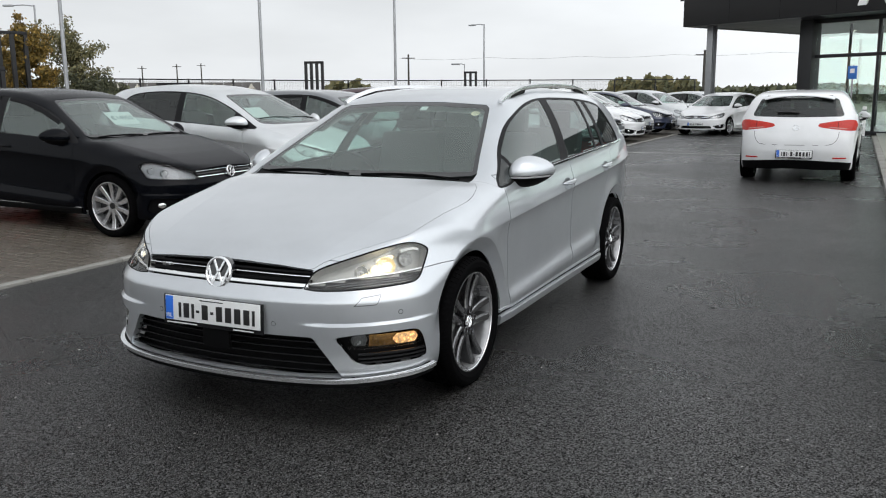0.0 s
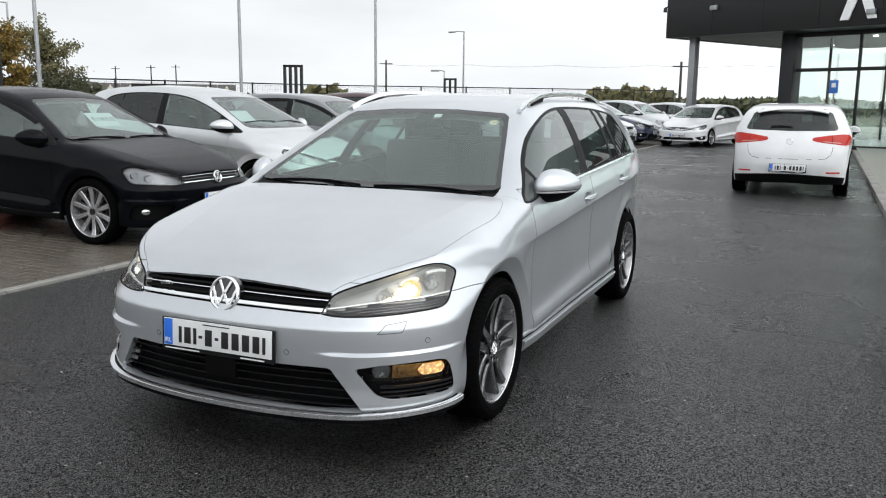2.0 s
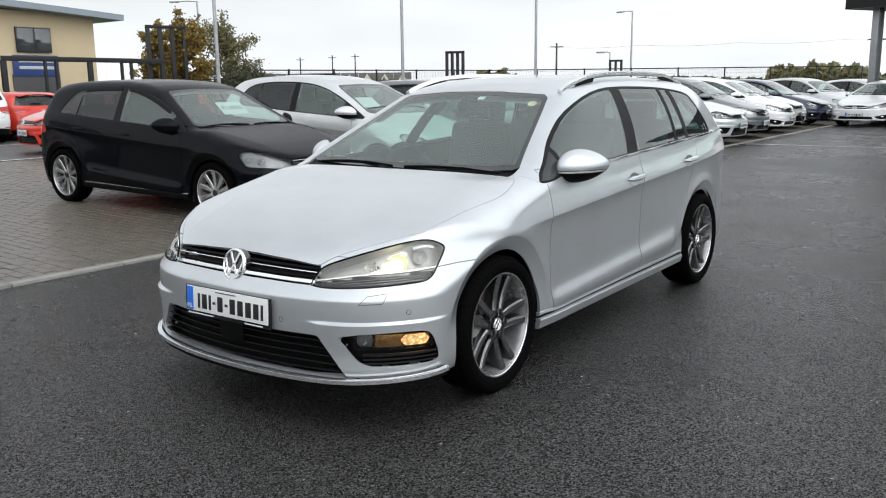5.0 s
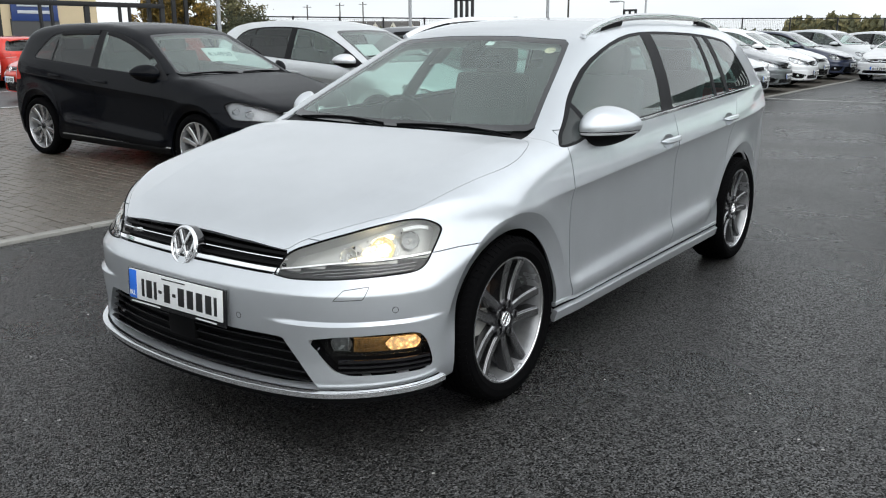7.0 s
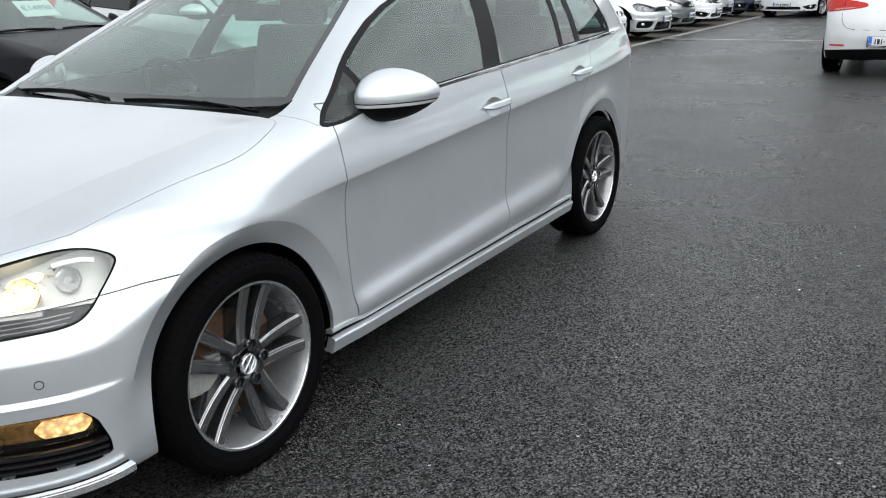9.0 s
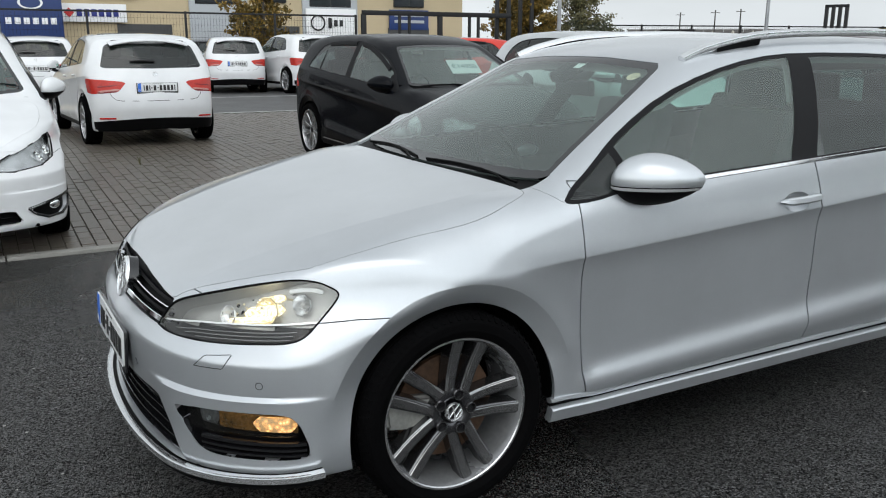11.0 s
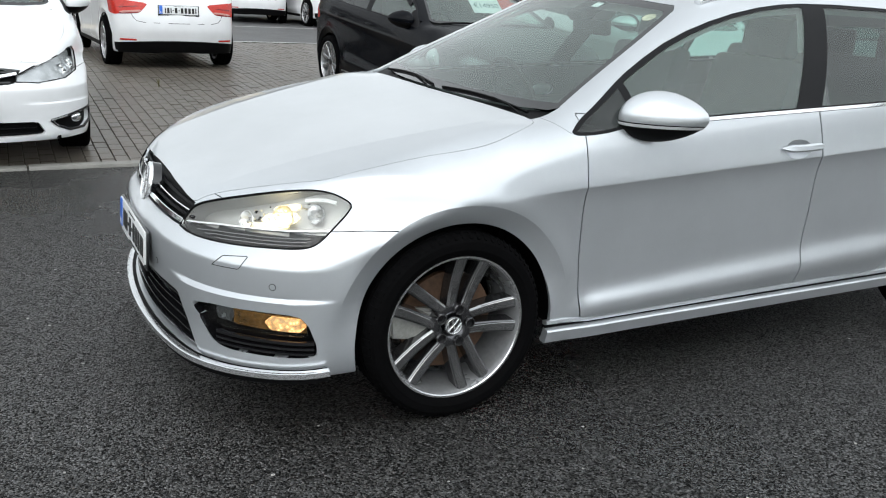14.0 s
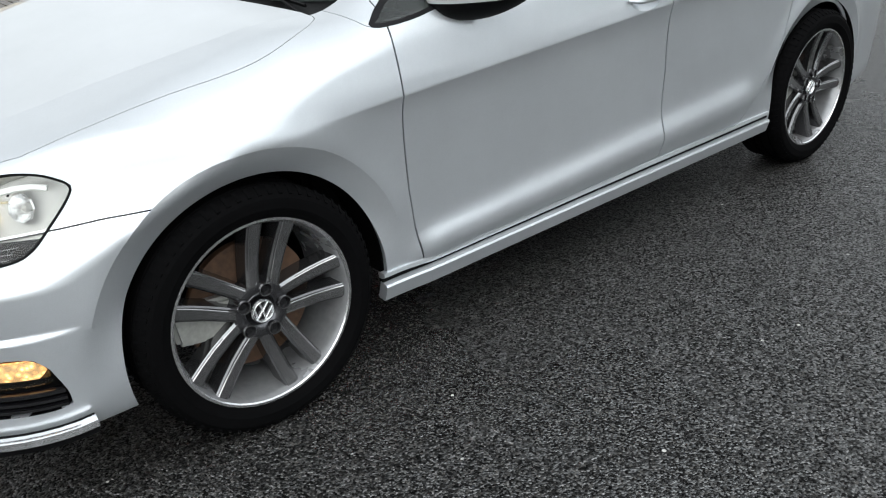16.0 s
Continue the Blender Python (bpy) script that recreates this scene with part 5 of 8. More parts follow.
def nose_front(car, body, sk):
    """Grille bars, emblem, lamps, plate, lower intake and lip of the estate car."""
    arc = lambda z0, z1, u1, n=24, out=0.0: [body.nose(u1 * k / n, z0 + (z1 - z0) * (k / n) ** 2) for k in range(n + 1)]
    sink = lambda pts, d: [p - body.normal((abs(p.x), p.y, p.z)) * d for p in pts]
    for z0, z1, w, mt, lab, lift in ((0.622, 0.616, 0.017, CHROME, "bright grille bar", -0.008), (0.643, 0.637, 0.012, PLASTIC, "", -0.022), (0.660, 0.653, 0.005, CHROME, "", -0.012), (0.678, 0.670, 0.012, PLASTIC, "", -0.020)):
        pts = both_sides(arc(z0, z1, 0.412 + (z0 - 0.62) * 0.35))
        part("grille_bar", ribbon_on(body, pts, w, 0.010, lift), mt, car, lab)
    face = Matrix.Rotation(radians(-90), 4, "Z")
    c = body.nose(0.0, 0.640)
    tilt = Matrix.Translation((0.012, c.y + 0.010, 0.641)) @ Matrix.Rotation(radians(-14), 4, "X") @ face
    part("emblem_disc", cyl_bm(0.073, 0.073, 0.03, (0, 0, 0), tilt @ TO_SIDE, 40), GLOSS_BLACK, car)
    emblem_on(car, 0.071, tilt @ Matrix.Translation((0.016, 0, 0)), "emblem", "round chrome emblem")
    bb = box_bm((0.045, 0.008, 0.016), (-0.33, body.nose(0.34, 0.652).y + 0.004, 0.650), 0.003, Matrix.Rotation(radians(18), 4, "Z"))
    box_bm((0.018, 0.008, 0.012), (-0.295, body.nose(0.305, 0.652).y + 0.002, 0.652), 0.003, Matrix.Rotation(radians(18), 4, "Z"), bb)
    part("grille_badge", bb, CHROME, car)
    number_plate(car, (0.010, body.nose(0, 0.465).y - 0.012, 0.478), Matrix.Rotation(radians(1.2), 4, "Z") @ Matrix.Rotation(radians(-3), 4, "X"))
    # lower intake slats
    for k in range(5):
        z = 0.252 + 0.031 * k
        u1 = (35.0 - (z - 0.226) / 0.176 * 7.0) * DEG
        part("intake_slat", ribbon_on(body, both_sides(sink(arc(z, z, u1), 0.022)), 0.006, 0.018, -0.006), GLOSS_BLACK, car)
    part("radar_cover", box_bm((0.15, 0.02, 0.085), (0, body.nose(0, 0.36).y + 0.015, 0.352), 0.008), PLASTIC, car)
    # front lip
    pts = [body.nose(u, 0.212 + 0.03 * (u / 0.93) ** 3) for u in np.linspace(0, 0.862, 34)]
    pts = both_sides(pts)
    flat = [body.normal((abs(p.x), p.y, 0.30)) * Vector((1 if p.x >= 0 else -1, 1, 0)) for p in pts]
    part("lip_shelf", ribbon_bm(pts, flat, 0.016, 0.030, -0.006), PLASTIC, car)
    part("front_lip", ribbon_bm(pts, flat, 0.022, 0.016, 0.020), SILVER_TRIM, car, "bright silver lower front lip")
    blade = [p + Vector((0, 0, -0.022)) for p in pts]
    part("lip_blade", ribbon_bm(blade, flat, 0.022, 0.028, -0.006), PLASTIC, car)
    for side in (1, -1):
        flip = Vector((side, 1, 1))
        head_lamp(car, body, sk, side)
        fog_lamp(car, body, sk, side)
        for u, z in ((0.86 * math.radians(18.5), 0.452), (49.4 * DEG, 0.498)):
            p = body.nose(u, z)
            nrm = body.normal(p)
            q = nrm.to_track_quat("Z", "Y").to_matrix().to_4x4()
            m = Matrix.Diagonal((side, 1, 1, 1)) @ Matrix.Translation(p) @ q
            part("parking_sensor", lathe_bm([(0.0, 0.001), (0.0088, 0.001), (0.0094, -0.0015)], m, 20), SILVER, car)
            part("sensor_ring", lathe_bm([(0.0090, -0.001), (0.0092, 0.0009), (0.0108, 0.0009), (0.0110, -0.001)], m, 20), PLASTIC, car)
        # washer flap seam
        outline = [(38.4 * DEG, 0.537), (40.3 * DEG, 0.569), (44.9 * DEG, 0.578), (43.6 * DEG, 0.539)]
        tight = [tuple(np.array(a) + (np.array(b) - np.array(a)) * k / 5) for a, b in zip(outline, outline[1:] + outline[:1]) for k in range(5)]
        pts = [body.nose(*q) for q in smooth_line(tight + tight[:1], 1)]
        part("washer_seam", ribbon_bm([Vector((side * p.x, p.y, p.z)) for p in pts], [body.normal(p) * flip for p in pts], 0.002, 0.0012), PLASTIC, car)


def lamp_split(u):
    """The height of the bright line in the headlamp at u degrees round the nose."""
    return float(np.interp(u, [26, 29, 37, 43, 48, 52, 58], [0.612, 0.619, 0.638, 0.644, 0.646, 0.648, 0.654]))


def head_lamp(car, body, sk, side):
    """A headlamp: clear lens over a dark housing with lit projector, reflector and bright brow."""
    flip = Matrix.Diagonal((side, 1, 1, 1))
    lens = sk.take("head_lamp", "lamp", HAZED_LENS, False, side, 0.0, 0.001, car, "clear headlamp with a lit yellowish bulb")
    sk.take("lamp_housing", "lamp", LAMP_SILVER, False, side, 0.0, 0.060, lens)
    sk.take("lamp_low_band", "lamp", LAMP_GREY, False, side, 0.0, 0.012, lens, where=lambda c: c[2] < lamp_split(math.degrees(math.atan2(abs(c[0]), 0.1 - c[1]))))
    rim = body.s.get("lamp_line", LAMP_LINE)
    pts = [body.nose(*q) for q in smooth_line(list(rim) + [rim[0]], 2)]
    nr = [body.normal(p) for p in pts]
    part("lamp_edge", ribbon_bm([Vector((side * p.x, p.y, p.z)) for p in pts], [n * Vector((side, 1, 1)) for n in nr], 0.005, 0.003), PLASTIC, lens)
    for low in (True, False):
        wall = bmesh.new()
        rows = [(wall.verts.new((side * p.x, p.y, p.z)), wall.verts.new(((p - n * 0.072).x * side, (p - n * 0.072).y, (p - n * 0.072).z))) for p, n in zip(pts, nr)]
        for a, b, p in zip(rows, rows[1:], pts):
            if (p.z < lamp_split(math.degrees(math.atan2(p.x, 0.1 - p.y))) + 0.004) == low:
                wall.faces.new((a[0], b[0], b[1], a[1]))
        bmesh.ops.delete(wall, geom=[v for v in wall.verts if not v.link_faces], context="VERTS")
        part("lamp_wall", wall, LAMP_GREY if low else LAMP_SILVER, lens)
    for u, z, r, lit in ((47.6, 0.686, 0.040, True), (40.6, 0.668, 0.030, False), (53.6, 0.704, 0.030, False)):
        p = body.nose(u * DEG, z)
        n = body.normal(p)
        n = (n * 0.8 + Vector((0.1, -0.6, 0.0))).normalized()
        base = p - n * 0.050
        q = n.to_track_quat("Z", "Y").to_matrix().to_4x4()
        m = flip @ Matrix.Translation(base) @ q
        part("reflector", lathe_bm([(0.004, -0.018), (r * 0.35, -0.015), (r * 0.6, -0.008), (r * 0.85, 0.004), (r, 0.014), (r + 0.002, 0.010)], m, 9), LAMPLIT_REFLECTOR if lit else EMBLEM, lens)
        if not lit:
            part("bulb_cap", lathe_bm([(0.0, 0.006), (r * 0.20, 0.004), (r * 0.28, -0.004), (r * 0.30, -0.016)], m, 12), LAMP_SILVER, lens)
    # Glowing strips painted where the bulb's light shows in the reflector.
    for u0, u1, z0, z1, wide, deep in ((41.0, 50.0, 0.664, 0.678, 0.016, 0.046), (44.0, 51.4, 0.685, 0.700, 0.034, 0.050), (46.0, 51.4, 0.716, 0.726, 0.020, 0.052)):
        pts = [body.nose(u * DEG, z) for u, z in zip(np.linspace(u0, u1, 12), np.linspace(z0, z1, 12))]
        pts = [p - body.normal(p) * deep for p in pts]
        part("lit_prism", ribbon_bm([Vector((side * p.x, p.y, p.z)) for p in pts], [body.normal(p) * Vector((side, 1, 1)) for p in pts], wide, 0.008, 0, None, True, 0.4), LIT_BULB, lens, "glowing warm bulb with its reflected light painted in")
    for k in range(3):
        pts = [body.nose(u * DEG, lamp_split(u) - 0.012 - 0.009 * k) for u in np.linspace(32.0 + 2.5 * k, 54.5 - 0.5 * k, 16)]
        pts = [p - body.normal(p) * 0.007 for p in pts]
        part("lamp_rib", ribbon_bm([Vector((side * p.x, p.y, p.z)) for p in pts], [body.normal(p) * Vector((side, 1, 1)) for p in pts], 0.003, 0.004), SPOKE, lens)
    # Loose chips added for sparkle; the yellow ones are coloured as if lit.
    rng = random.Random(7)
    for k in range(44):
        u = 40.0 + 13.0 * rng.random()
        z = 0.664 + 0.0024 * (u - 36) + rng.uniform(-0.012, 0.036)
        p = body.nose(u * DEG, z)
        n = body.normal(p)
        m = flip @ Matrix.Translation(p - n * rng.uniform(0.044, 0.056)) @ n.to_track_quat("Z", "Y").to_matrix().to_4x4() @ Matrix.Rotation(rng.uniform(-0.6, 0.6), 4, "X") @ Matrix.Rotation(rng.uniform(-0.6, 0.6), 4, "Y") @ Matrix.Rotation(rng.uniform(0, 3), 4, "Z")
        part("reflector_facet", box_bm((rng.uniform(0.006, 0.016), rng.uniform(0.003, 0.008), 0.002), (0, 0, 0), 0.001, m, None, 1), LAMPLIT_REFLECTOR if rng.random() < 0.6 else LAMP_GREY if rng.random() < 0.45 else LAMP_SILVER, lens)
    pts = [body.nose(u * DEG, z) for u, z in [(28.0 + 2.5 * k, lamp_split(28.0 + 2.5 * k)) for k in range(13)]]
    part("lamp_brow", ribbon_bm([Vector((side * (p - body.normal(p) * 0.02).x, (p - body.normal(p) * 0.02).y, p.z)) for p in pts], [body.normal(p) * Vector((side, 1, 1)) for p in pts], 0.007, 0.012), SILVER_TRIM, lens)
    guide = [body.nose(u * DEG, z) for u, z in ((52.5, 0.738), (54.5, 0.742), (56.5, 0.742), (58.2, 0.736))]
    guide = [p - body.normal(p) * 0.014 for p in guide]
    part("light_guide", ribbon_bm([Vector((side * p.x, p.y, p.z)) for p in guide], [body.normal(p) * Vector((side, 1, 1)) for p in guide], 0.012, 0.006), PAPER, lens)


def fog_lamp(car, body, sk, side):
    """The low lamp opening: dark frame, amber-lit lamp and fins."""
    flip = Vector((side, 1, 1))
    base = sk.take("fog_lamp", "fog", PLASTIC, False, side, 0.0, 0.055, car, "low lamp pod with a lit amber lamp and black fins")
    rim = [body.nose(*q) for q in smooth_line(FOG_LINE + FOG_LINE[:1], 2)]
    wall = bmesh.new()
    rows = []
    for p in rim:
        n = body.normal(p)
        q = p - n * 0.057
        rows.append((wall.verts.new((side * p.x, p.y, p.z)), wall.verts.new((side * q.x, q.y, q.z))))
    for a, b in zip(rows, rows[1:]):
        wall.faces.new((a[0], b[0], b[1], a[1]))
    part("pod_wall", wall, GLOSS_BLACK, base)
    strip = lambda u0, u1, z0, z1, d: [(p - body.normal(p) * d) for p in (body.nose(u * DEG, z) for u, z in zip(np.linspace(u0, u1, 14), np.linspace(z0, z1, 14)))]
    for z0, z1, wide in ((0.326, 0.322, 0.012), (0.308, 0.304, 0.009), (0.291, 0.288, 0.009)):
        pts = strip(39.0, 56.2, z0, z1, 0.014)
        part("fin", ribbon_bm([Vector((side * q.x, q.y, q.z)) for q in pts], [body.normal(q) * flip for q in pts], wide, 0.012), GLOSS_BLACK, base)
    pts = strip(37.4, 41.5, 0.380, 0.378, 0.040)
    part("lamp_cover", ribbon_bm([Vector((side * q.x, q.y, q.z)) for q in pts], [body.normal(q) * flip for q in pts], 0.052, 0.008, 0, None, True), LAMP_CLEAR, base)
    pts = strip(41.8, 55.0, 0.377, 0.372, 0.036)
    part("lamp_reflector", ribbon_bm([Vector((side * q.x, q.y, q.z)) for q in pts], [body.normal(q) * flip for q in pts], 0.052, 0.008), AMBER, base, "amber reflector")
    # Glowing strip wider than the bulb, painting its light in the reflector.
    pts = strip(47.8, 54.9, 0.375, 0.372, 0.028)
    part("lit_bulb", ribbon_bm([Vector((side * q.x, q.y, q.z)) for q in pts], [body.normal(q) * flip for q in pts], 0.044, 0.010, 0, None, True, 0.45), LIT_DRL, base, "glowing amber bulb with its reflected light painted in")
    pts = strip(36.8, 55.2, 0.378, 0.374, 0.006)
    part("pod_lens", ribbon_bm([Vector((side * q.x, q.y, q.z)) for q in pts], [body.normal(q) * flip for q in pts], 0.058, 0.002), LENS, base)


def on_screen(body, x, y, lift):
    """A frame lying on the windscreen at (x, y), with its z out of the glass."""
    p = body.top(abs(x), y)
    n = body.normal(p) * Vector((1 if x >= 0 else -1, 1, 1))
    q = Vector((x, y, p.z)) + n * lift
    u = Vector((1, 0, 0))
    v = n.cross(u).normalized()
    u = v.cross(n)
    return Matrix(((u.x, v.x, n.x, q.x), (u.y, v.y, n.y, q.y), (u.z, v.z, n.z, q.z), (0, 0, 0, 1)))


def screen_fittings(car, body):
    """Stickers behind the glass, the camera housing and the interior mirror."""
    part("round_sticker", cyl_bm(0.027, 0.027, 0.001, (0, 0, 0), on_screen(body, 0.45, 0.985, -0.008), 32), STICKER, car, "round printed sticker behind the glass")
    part("label_sticker", box_bm((0.045, 0.038, 0.001), (0, 0, 0), 0.0, on_screen(body, 0.10, 1.00, -0.008)), PAPER, car)
    part("camera_housing", box_bm((0.10, 0.17, 0.045), (0, 0, 0), 0.015, on_screen(body, 0.0, 1.02, -0.040)), PLASTIC, car)
    m = Matrix.Translation((0.0, 1.06, 1.235)) @ Matrix.Rotation(radians(8), 4, "X")
    part("interior_mirror", box_bm((0.24, 0.035, 0.065), (0, 0, 0), 0.014, m), PLASTIC, car)


def wipers(car, body):
    """Two wipers at rest at the foot of the windscreen."""
    for x0, x1, y0, y1 in ((0.64, 0.06, 0.350, 0.318), (-0.02, -0.60, 0.318, 0.372)):
        pts = []
        for k in range(16):
            t = k / 15
            x, y = x0 + (x1 - x0) * t, y0 + (y1 - y0) * t + 0.012 * math.sin(math.pi * t)
            p = body.top(abs(x), y)
            pts.append(Vector((x, y, p.z + 0.002)))
        w = part("wiper", ribbon_bm(pts, [Vector((0, -0.5, 1))] * 16, 0.006, 0.005), PLASTIC, car)
        arm = [Vector((x0 + 0.02, y0 - 0.03, pts[0].z - 0.012)), (pts[0] + pts[6]) / 2 + Vector((0, -0.008, 0.004)), pts[6] + Vector((0, -0.002, 0.005))]
        part("wiper_arm", tube_bm(arm, 0.003, 8), PLASTIC, w)


estate, estate_body = build_estate()


# ---------------------------------------------------------------- ground
def ground_z(x):
    return 0.0 if x > -3.25 else -0.024 * (max(x, -8.25) + 3.25)


PAVER = surface("wet_concrete_paver", (0.100, 0.086, 0.070), 0.36, 0, 0.30, 1.3, 120, 0.0008, 160, random_tint=0.08)
PAVER_BED = surface("damp_jointing_sand", (0.055, 0.047, 0.036), 0.8, 0, 0.2, 12)
KERB = surface("pale_concrete_kerb", (0.23, 0.225, 0.205), 0.6, 0, 0.22, 5, 90, 0.0008, 140, random_tint=0.08)
FAR_GROUND = surface("rough_grass", (0.07, 0.085, 0.04), 0.9, 0, 0.35, 0.3, 4.0)
LANE = surface("grey_asphalt", (0.06, 0.06, 0.06), 0.5, 0, 0.2, 1.5, 90, 0.002, 120)
PALE_PAVING = surface("pale_wet_paving", (0.24, 0.235, 0.20), 0.4, 0, 0.25, 2.5, 60)
WHITE_LINE = surface("worn_white_line", (0.55, 0.55, 0.53), 0.6, 0, 0.25, 9)


def sheet(name, x0, x1, y0, y1, lift, material, label="", xs=None):
    xs = xs or [x0, x1]
    v = [(x, y, ground_z(x) + lift) for x in xs for y in (y0, y1)]
    f = [(2 * i, 2 * i + 2, 2 * i + 3, 2 * i + 1) for i in range(len(xs) - 1)]
    return tagged(link(name, mesh_from(name, v, f, material, False)), label, kind="structure")


sheet("ground", -900, 900, -900, 900, -0.06, FAR_GROUND, "rough open ground reaching the horizon", [-900, -8.25, -3.25, 900])
road = sheet("road", -3.19, 2.90, -40, 62, 0.0, ASPHALT, "damp dark asphalt lane between parked cars")
sheet("pavement_bed", -13.3, -3.31, -40, 62, -0.012, PAVER_BED, "sandy bed under block paving", [-13.3, -8.25, -3.31])
sheet("back_lane", -18.2, -13.3, -40, 62, 0.0, LANE, "grey lane behind the parked cars")
sheet("back_parking", -25.8, -18.2, -40, 62, -0.004, LANE, "asphalt parking strip along the fence")
sheet("outer_road", -44, -25.8, -60, 90, -0.02, LANE, "road beyond the fence")
sheet("lane_line", -13.42, -13.30, -40, 62, 0.006, WHITE_LINE, "white edge line of the back lane")
sheet("lane_line", -18.26, -18.15, -40, 62, 0.006, WHITE_LINE, "white edge line of the back lane")
sheet("footpath", 3.04, 40, -40, 62, 0.07, PALE_PAVING, "pale wet paving behind the kerb")
sheet("apron_line", -3.1, 1.0, 16.95, 17.05, 0.004, WHITE_LINE, "thin pale line across the asphalt")


def kerb_stones(name, x, width, top, y0, y1, label):
    """A run of kerb stones, each a piece of its own."""
    run = tagged(empty(name), label, kind="structure")
    run.location = (x, 0, 0)
    bm = box_bm((width, 0.905, 0.16), (0, 0, top - 0.08), 0.012)
    me = bm_mesh("kerb_stone", bm, KERB)
    y = y0
    k = 0
    while y < y1:
        st = link("kerb_stone", me, run)
        st.location = (0.003 * math.sin(k * 2.3), y, 0.003 * math.sin(k * 1.7))
        y += 0.915
        k += 1
    return run


kerb_stones("kerb_left", -3.25, 0.10, 0.022, -8, 40, "flush pale concrete edging of the paving")
kerb_stones("kerb_right", 2.965, 0.14, 0.085, -14, 26, "raised pale concrete kerb")


def pavers():
    """Concrete blocks in running bond, single ones where the lane passes nearest and the rest joined."""
    run = tagged(empty("pavement"), "dark wet concrete block paving in running bond", kind="structure")
    L, B, g = 0.200, 0.100, 0.006
    bm = box_bm((L - g, B - g, 0.05), (0, 0, -0.025), 0.004, None, None, 1)
    me = bm_mesh("paver", bm, PAVER)
    one = [tuple(v.co) for v in me.vertices]
    fac = [tuple(p.vertices) for p in me.polygons if p.normal.z > -0.5]
    verts, faces = [], []
    rng = random.Random(4)
    rows = int((14.0 + 8.0) / B)
    for r in range(rows):
        y = -8.0 + r * B
        x = -3.36 - (L / 2 if r % 2 else 0)
        while x > -13.2:
            h = rng.uniform(-0.0025, 0.0025)
            tx, ty = rng.uniform(-0.012, 0.012), rng.uniform(-0.02, 0.02) - (0.024 if x < -8.25 else 0)
            z = ground_z(x) + h
            if -4.75 < x and -0.55 < y < 1.45:
                ob = link("paver", me, run)
                ob.matrix_basis = Matrix.Translation((x, y, z)) @ Matrix.Rotation(tx, 4, "X") @ Matrix.Rotation(ty + 0.024, 4, "Y")
            else:
                n = len(verts)
                verts += [(x + a, y + b, z + c + b * tx - a * (ty + 0.024)) for a, b, c in one]
                faces += [tuple(n + i for i in f) for f in fac]
            x -= L
    rest = link("paver_rest", mesh_from("paver_rest", verts, faces, PAVER_REST, False), run)
    tagged(rest, kind="stuff")


def by_island(m):
    """The same material with its tint set for each loose piece."""
    c = m.copy()
    n, l = c.node_tree.nodes, c.node_tree.links
    for info in [q for q in n if q.bl_idname == "ShaderNodeObjectInfo"]:
        geo = n.new("ShaderNodeNewGeometry")
        for lk in list(info.outputs["Random"].links):
            l.new(geo.outputs["Random Per Island"], lk.to_socket)
        n.remove(info)
    return c


PAVER_REST = by_island(PAVER)


# ---------------------------------------------------------------- other parked cars
HATCH = dict(ESTATE, cups=(), tail_top=2.98, tail=0.14, valance=0.36, rear_round=0.055, tumble=0.42, glass_curve=0.22,
    top=ESTATE["top"][:12] + [(1.7, 1.465), (2.1, 1.464), (2.5, 1.45), (2.8, 1.42), (3.0, 1.388), (3.09, 1.29), (3.2, 1.12), (3.3, 0.95), (3.38, 0.80)],
    rear=[(0.1, 3.28), (0.3, 3.36), (0.5, 3.41), (0.7, 3.395), (0.85, 3.36), (1.0, 3.29), (1.2, 3.165), (1.35, 3.06), (1.5, 2.95)])
HATCH_WINDOWS = WINDOWS[:8] + [(2.15, 1.362), (2.38, 1.338), (2.47, 1.305), (2.56, 1.22), (2.665, 1.10), (2.675, 1.07), (2.62, 1.058), (2.45, 1.05), (2.2, 1.034), (1.5, 0.998), (0.9, 0.970), (0.62, 0.950), (0.5, 0.928)]
HATCH_REAR_DOOR = [(1.50, 1.02), (1.556, 0.80), (1.562, 0.6), (1.547, 0.300), (2.05, 0.296), (2.13, 0.36), (2.22, 0.47), (2.27, 0.62), (2.36, 0.80), (2.42, 0.95), (2.40, 1.06)]
HATCH_PILLARS = [[(1.495, 0.90), (1.62, 0.90), (1.66, 1.45), (1.57, 1.45)], [(0.635, 0.90), (0.662, 0.90), (0.652, 1.20), (0.622, 1.20)], [(2.33, 0.90), (2.36, 0.90), (2.31, 1.45), (2.28, 1.45)]]
HATCH_TAIL_LAMP = [(0.355, 0.885), (0.375, 0.925), (0.62, 0.965), (0.80, 0.985), (0.92, 0.98), (1.02, 0.90), (1.0, 0.82), (0.78, 0.815), (0.55, 0.845), (0.42, 0.865)]
HATCH_TAIL_SCREEN = [(-0.1, 1.02), (0.63, 1.035), (0.68, 1.055), (0.575, 1.30), (0.53, 1.32), (-0.1, 1.335)]
SMALL = dict(HATCH, half=0.870, rear_round=0.07, valance=0.37, tumble=0.36)
SMALL_TAIL_LAMP = [(0.42, 0.835), (0.70, 0.865), (0.95, 0.88), (1.02, 0.85), (0.98, 0.70), (0.80, 0.685), (0.50, 0.72)]
SMALL_TAIL_SCREEN = [(-0.1, 1.0), (0.62, 1.01), (0.67, 1.03), (0.585, 1.28), (0.54, 1.31), (-0.1, 1.325)]

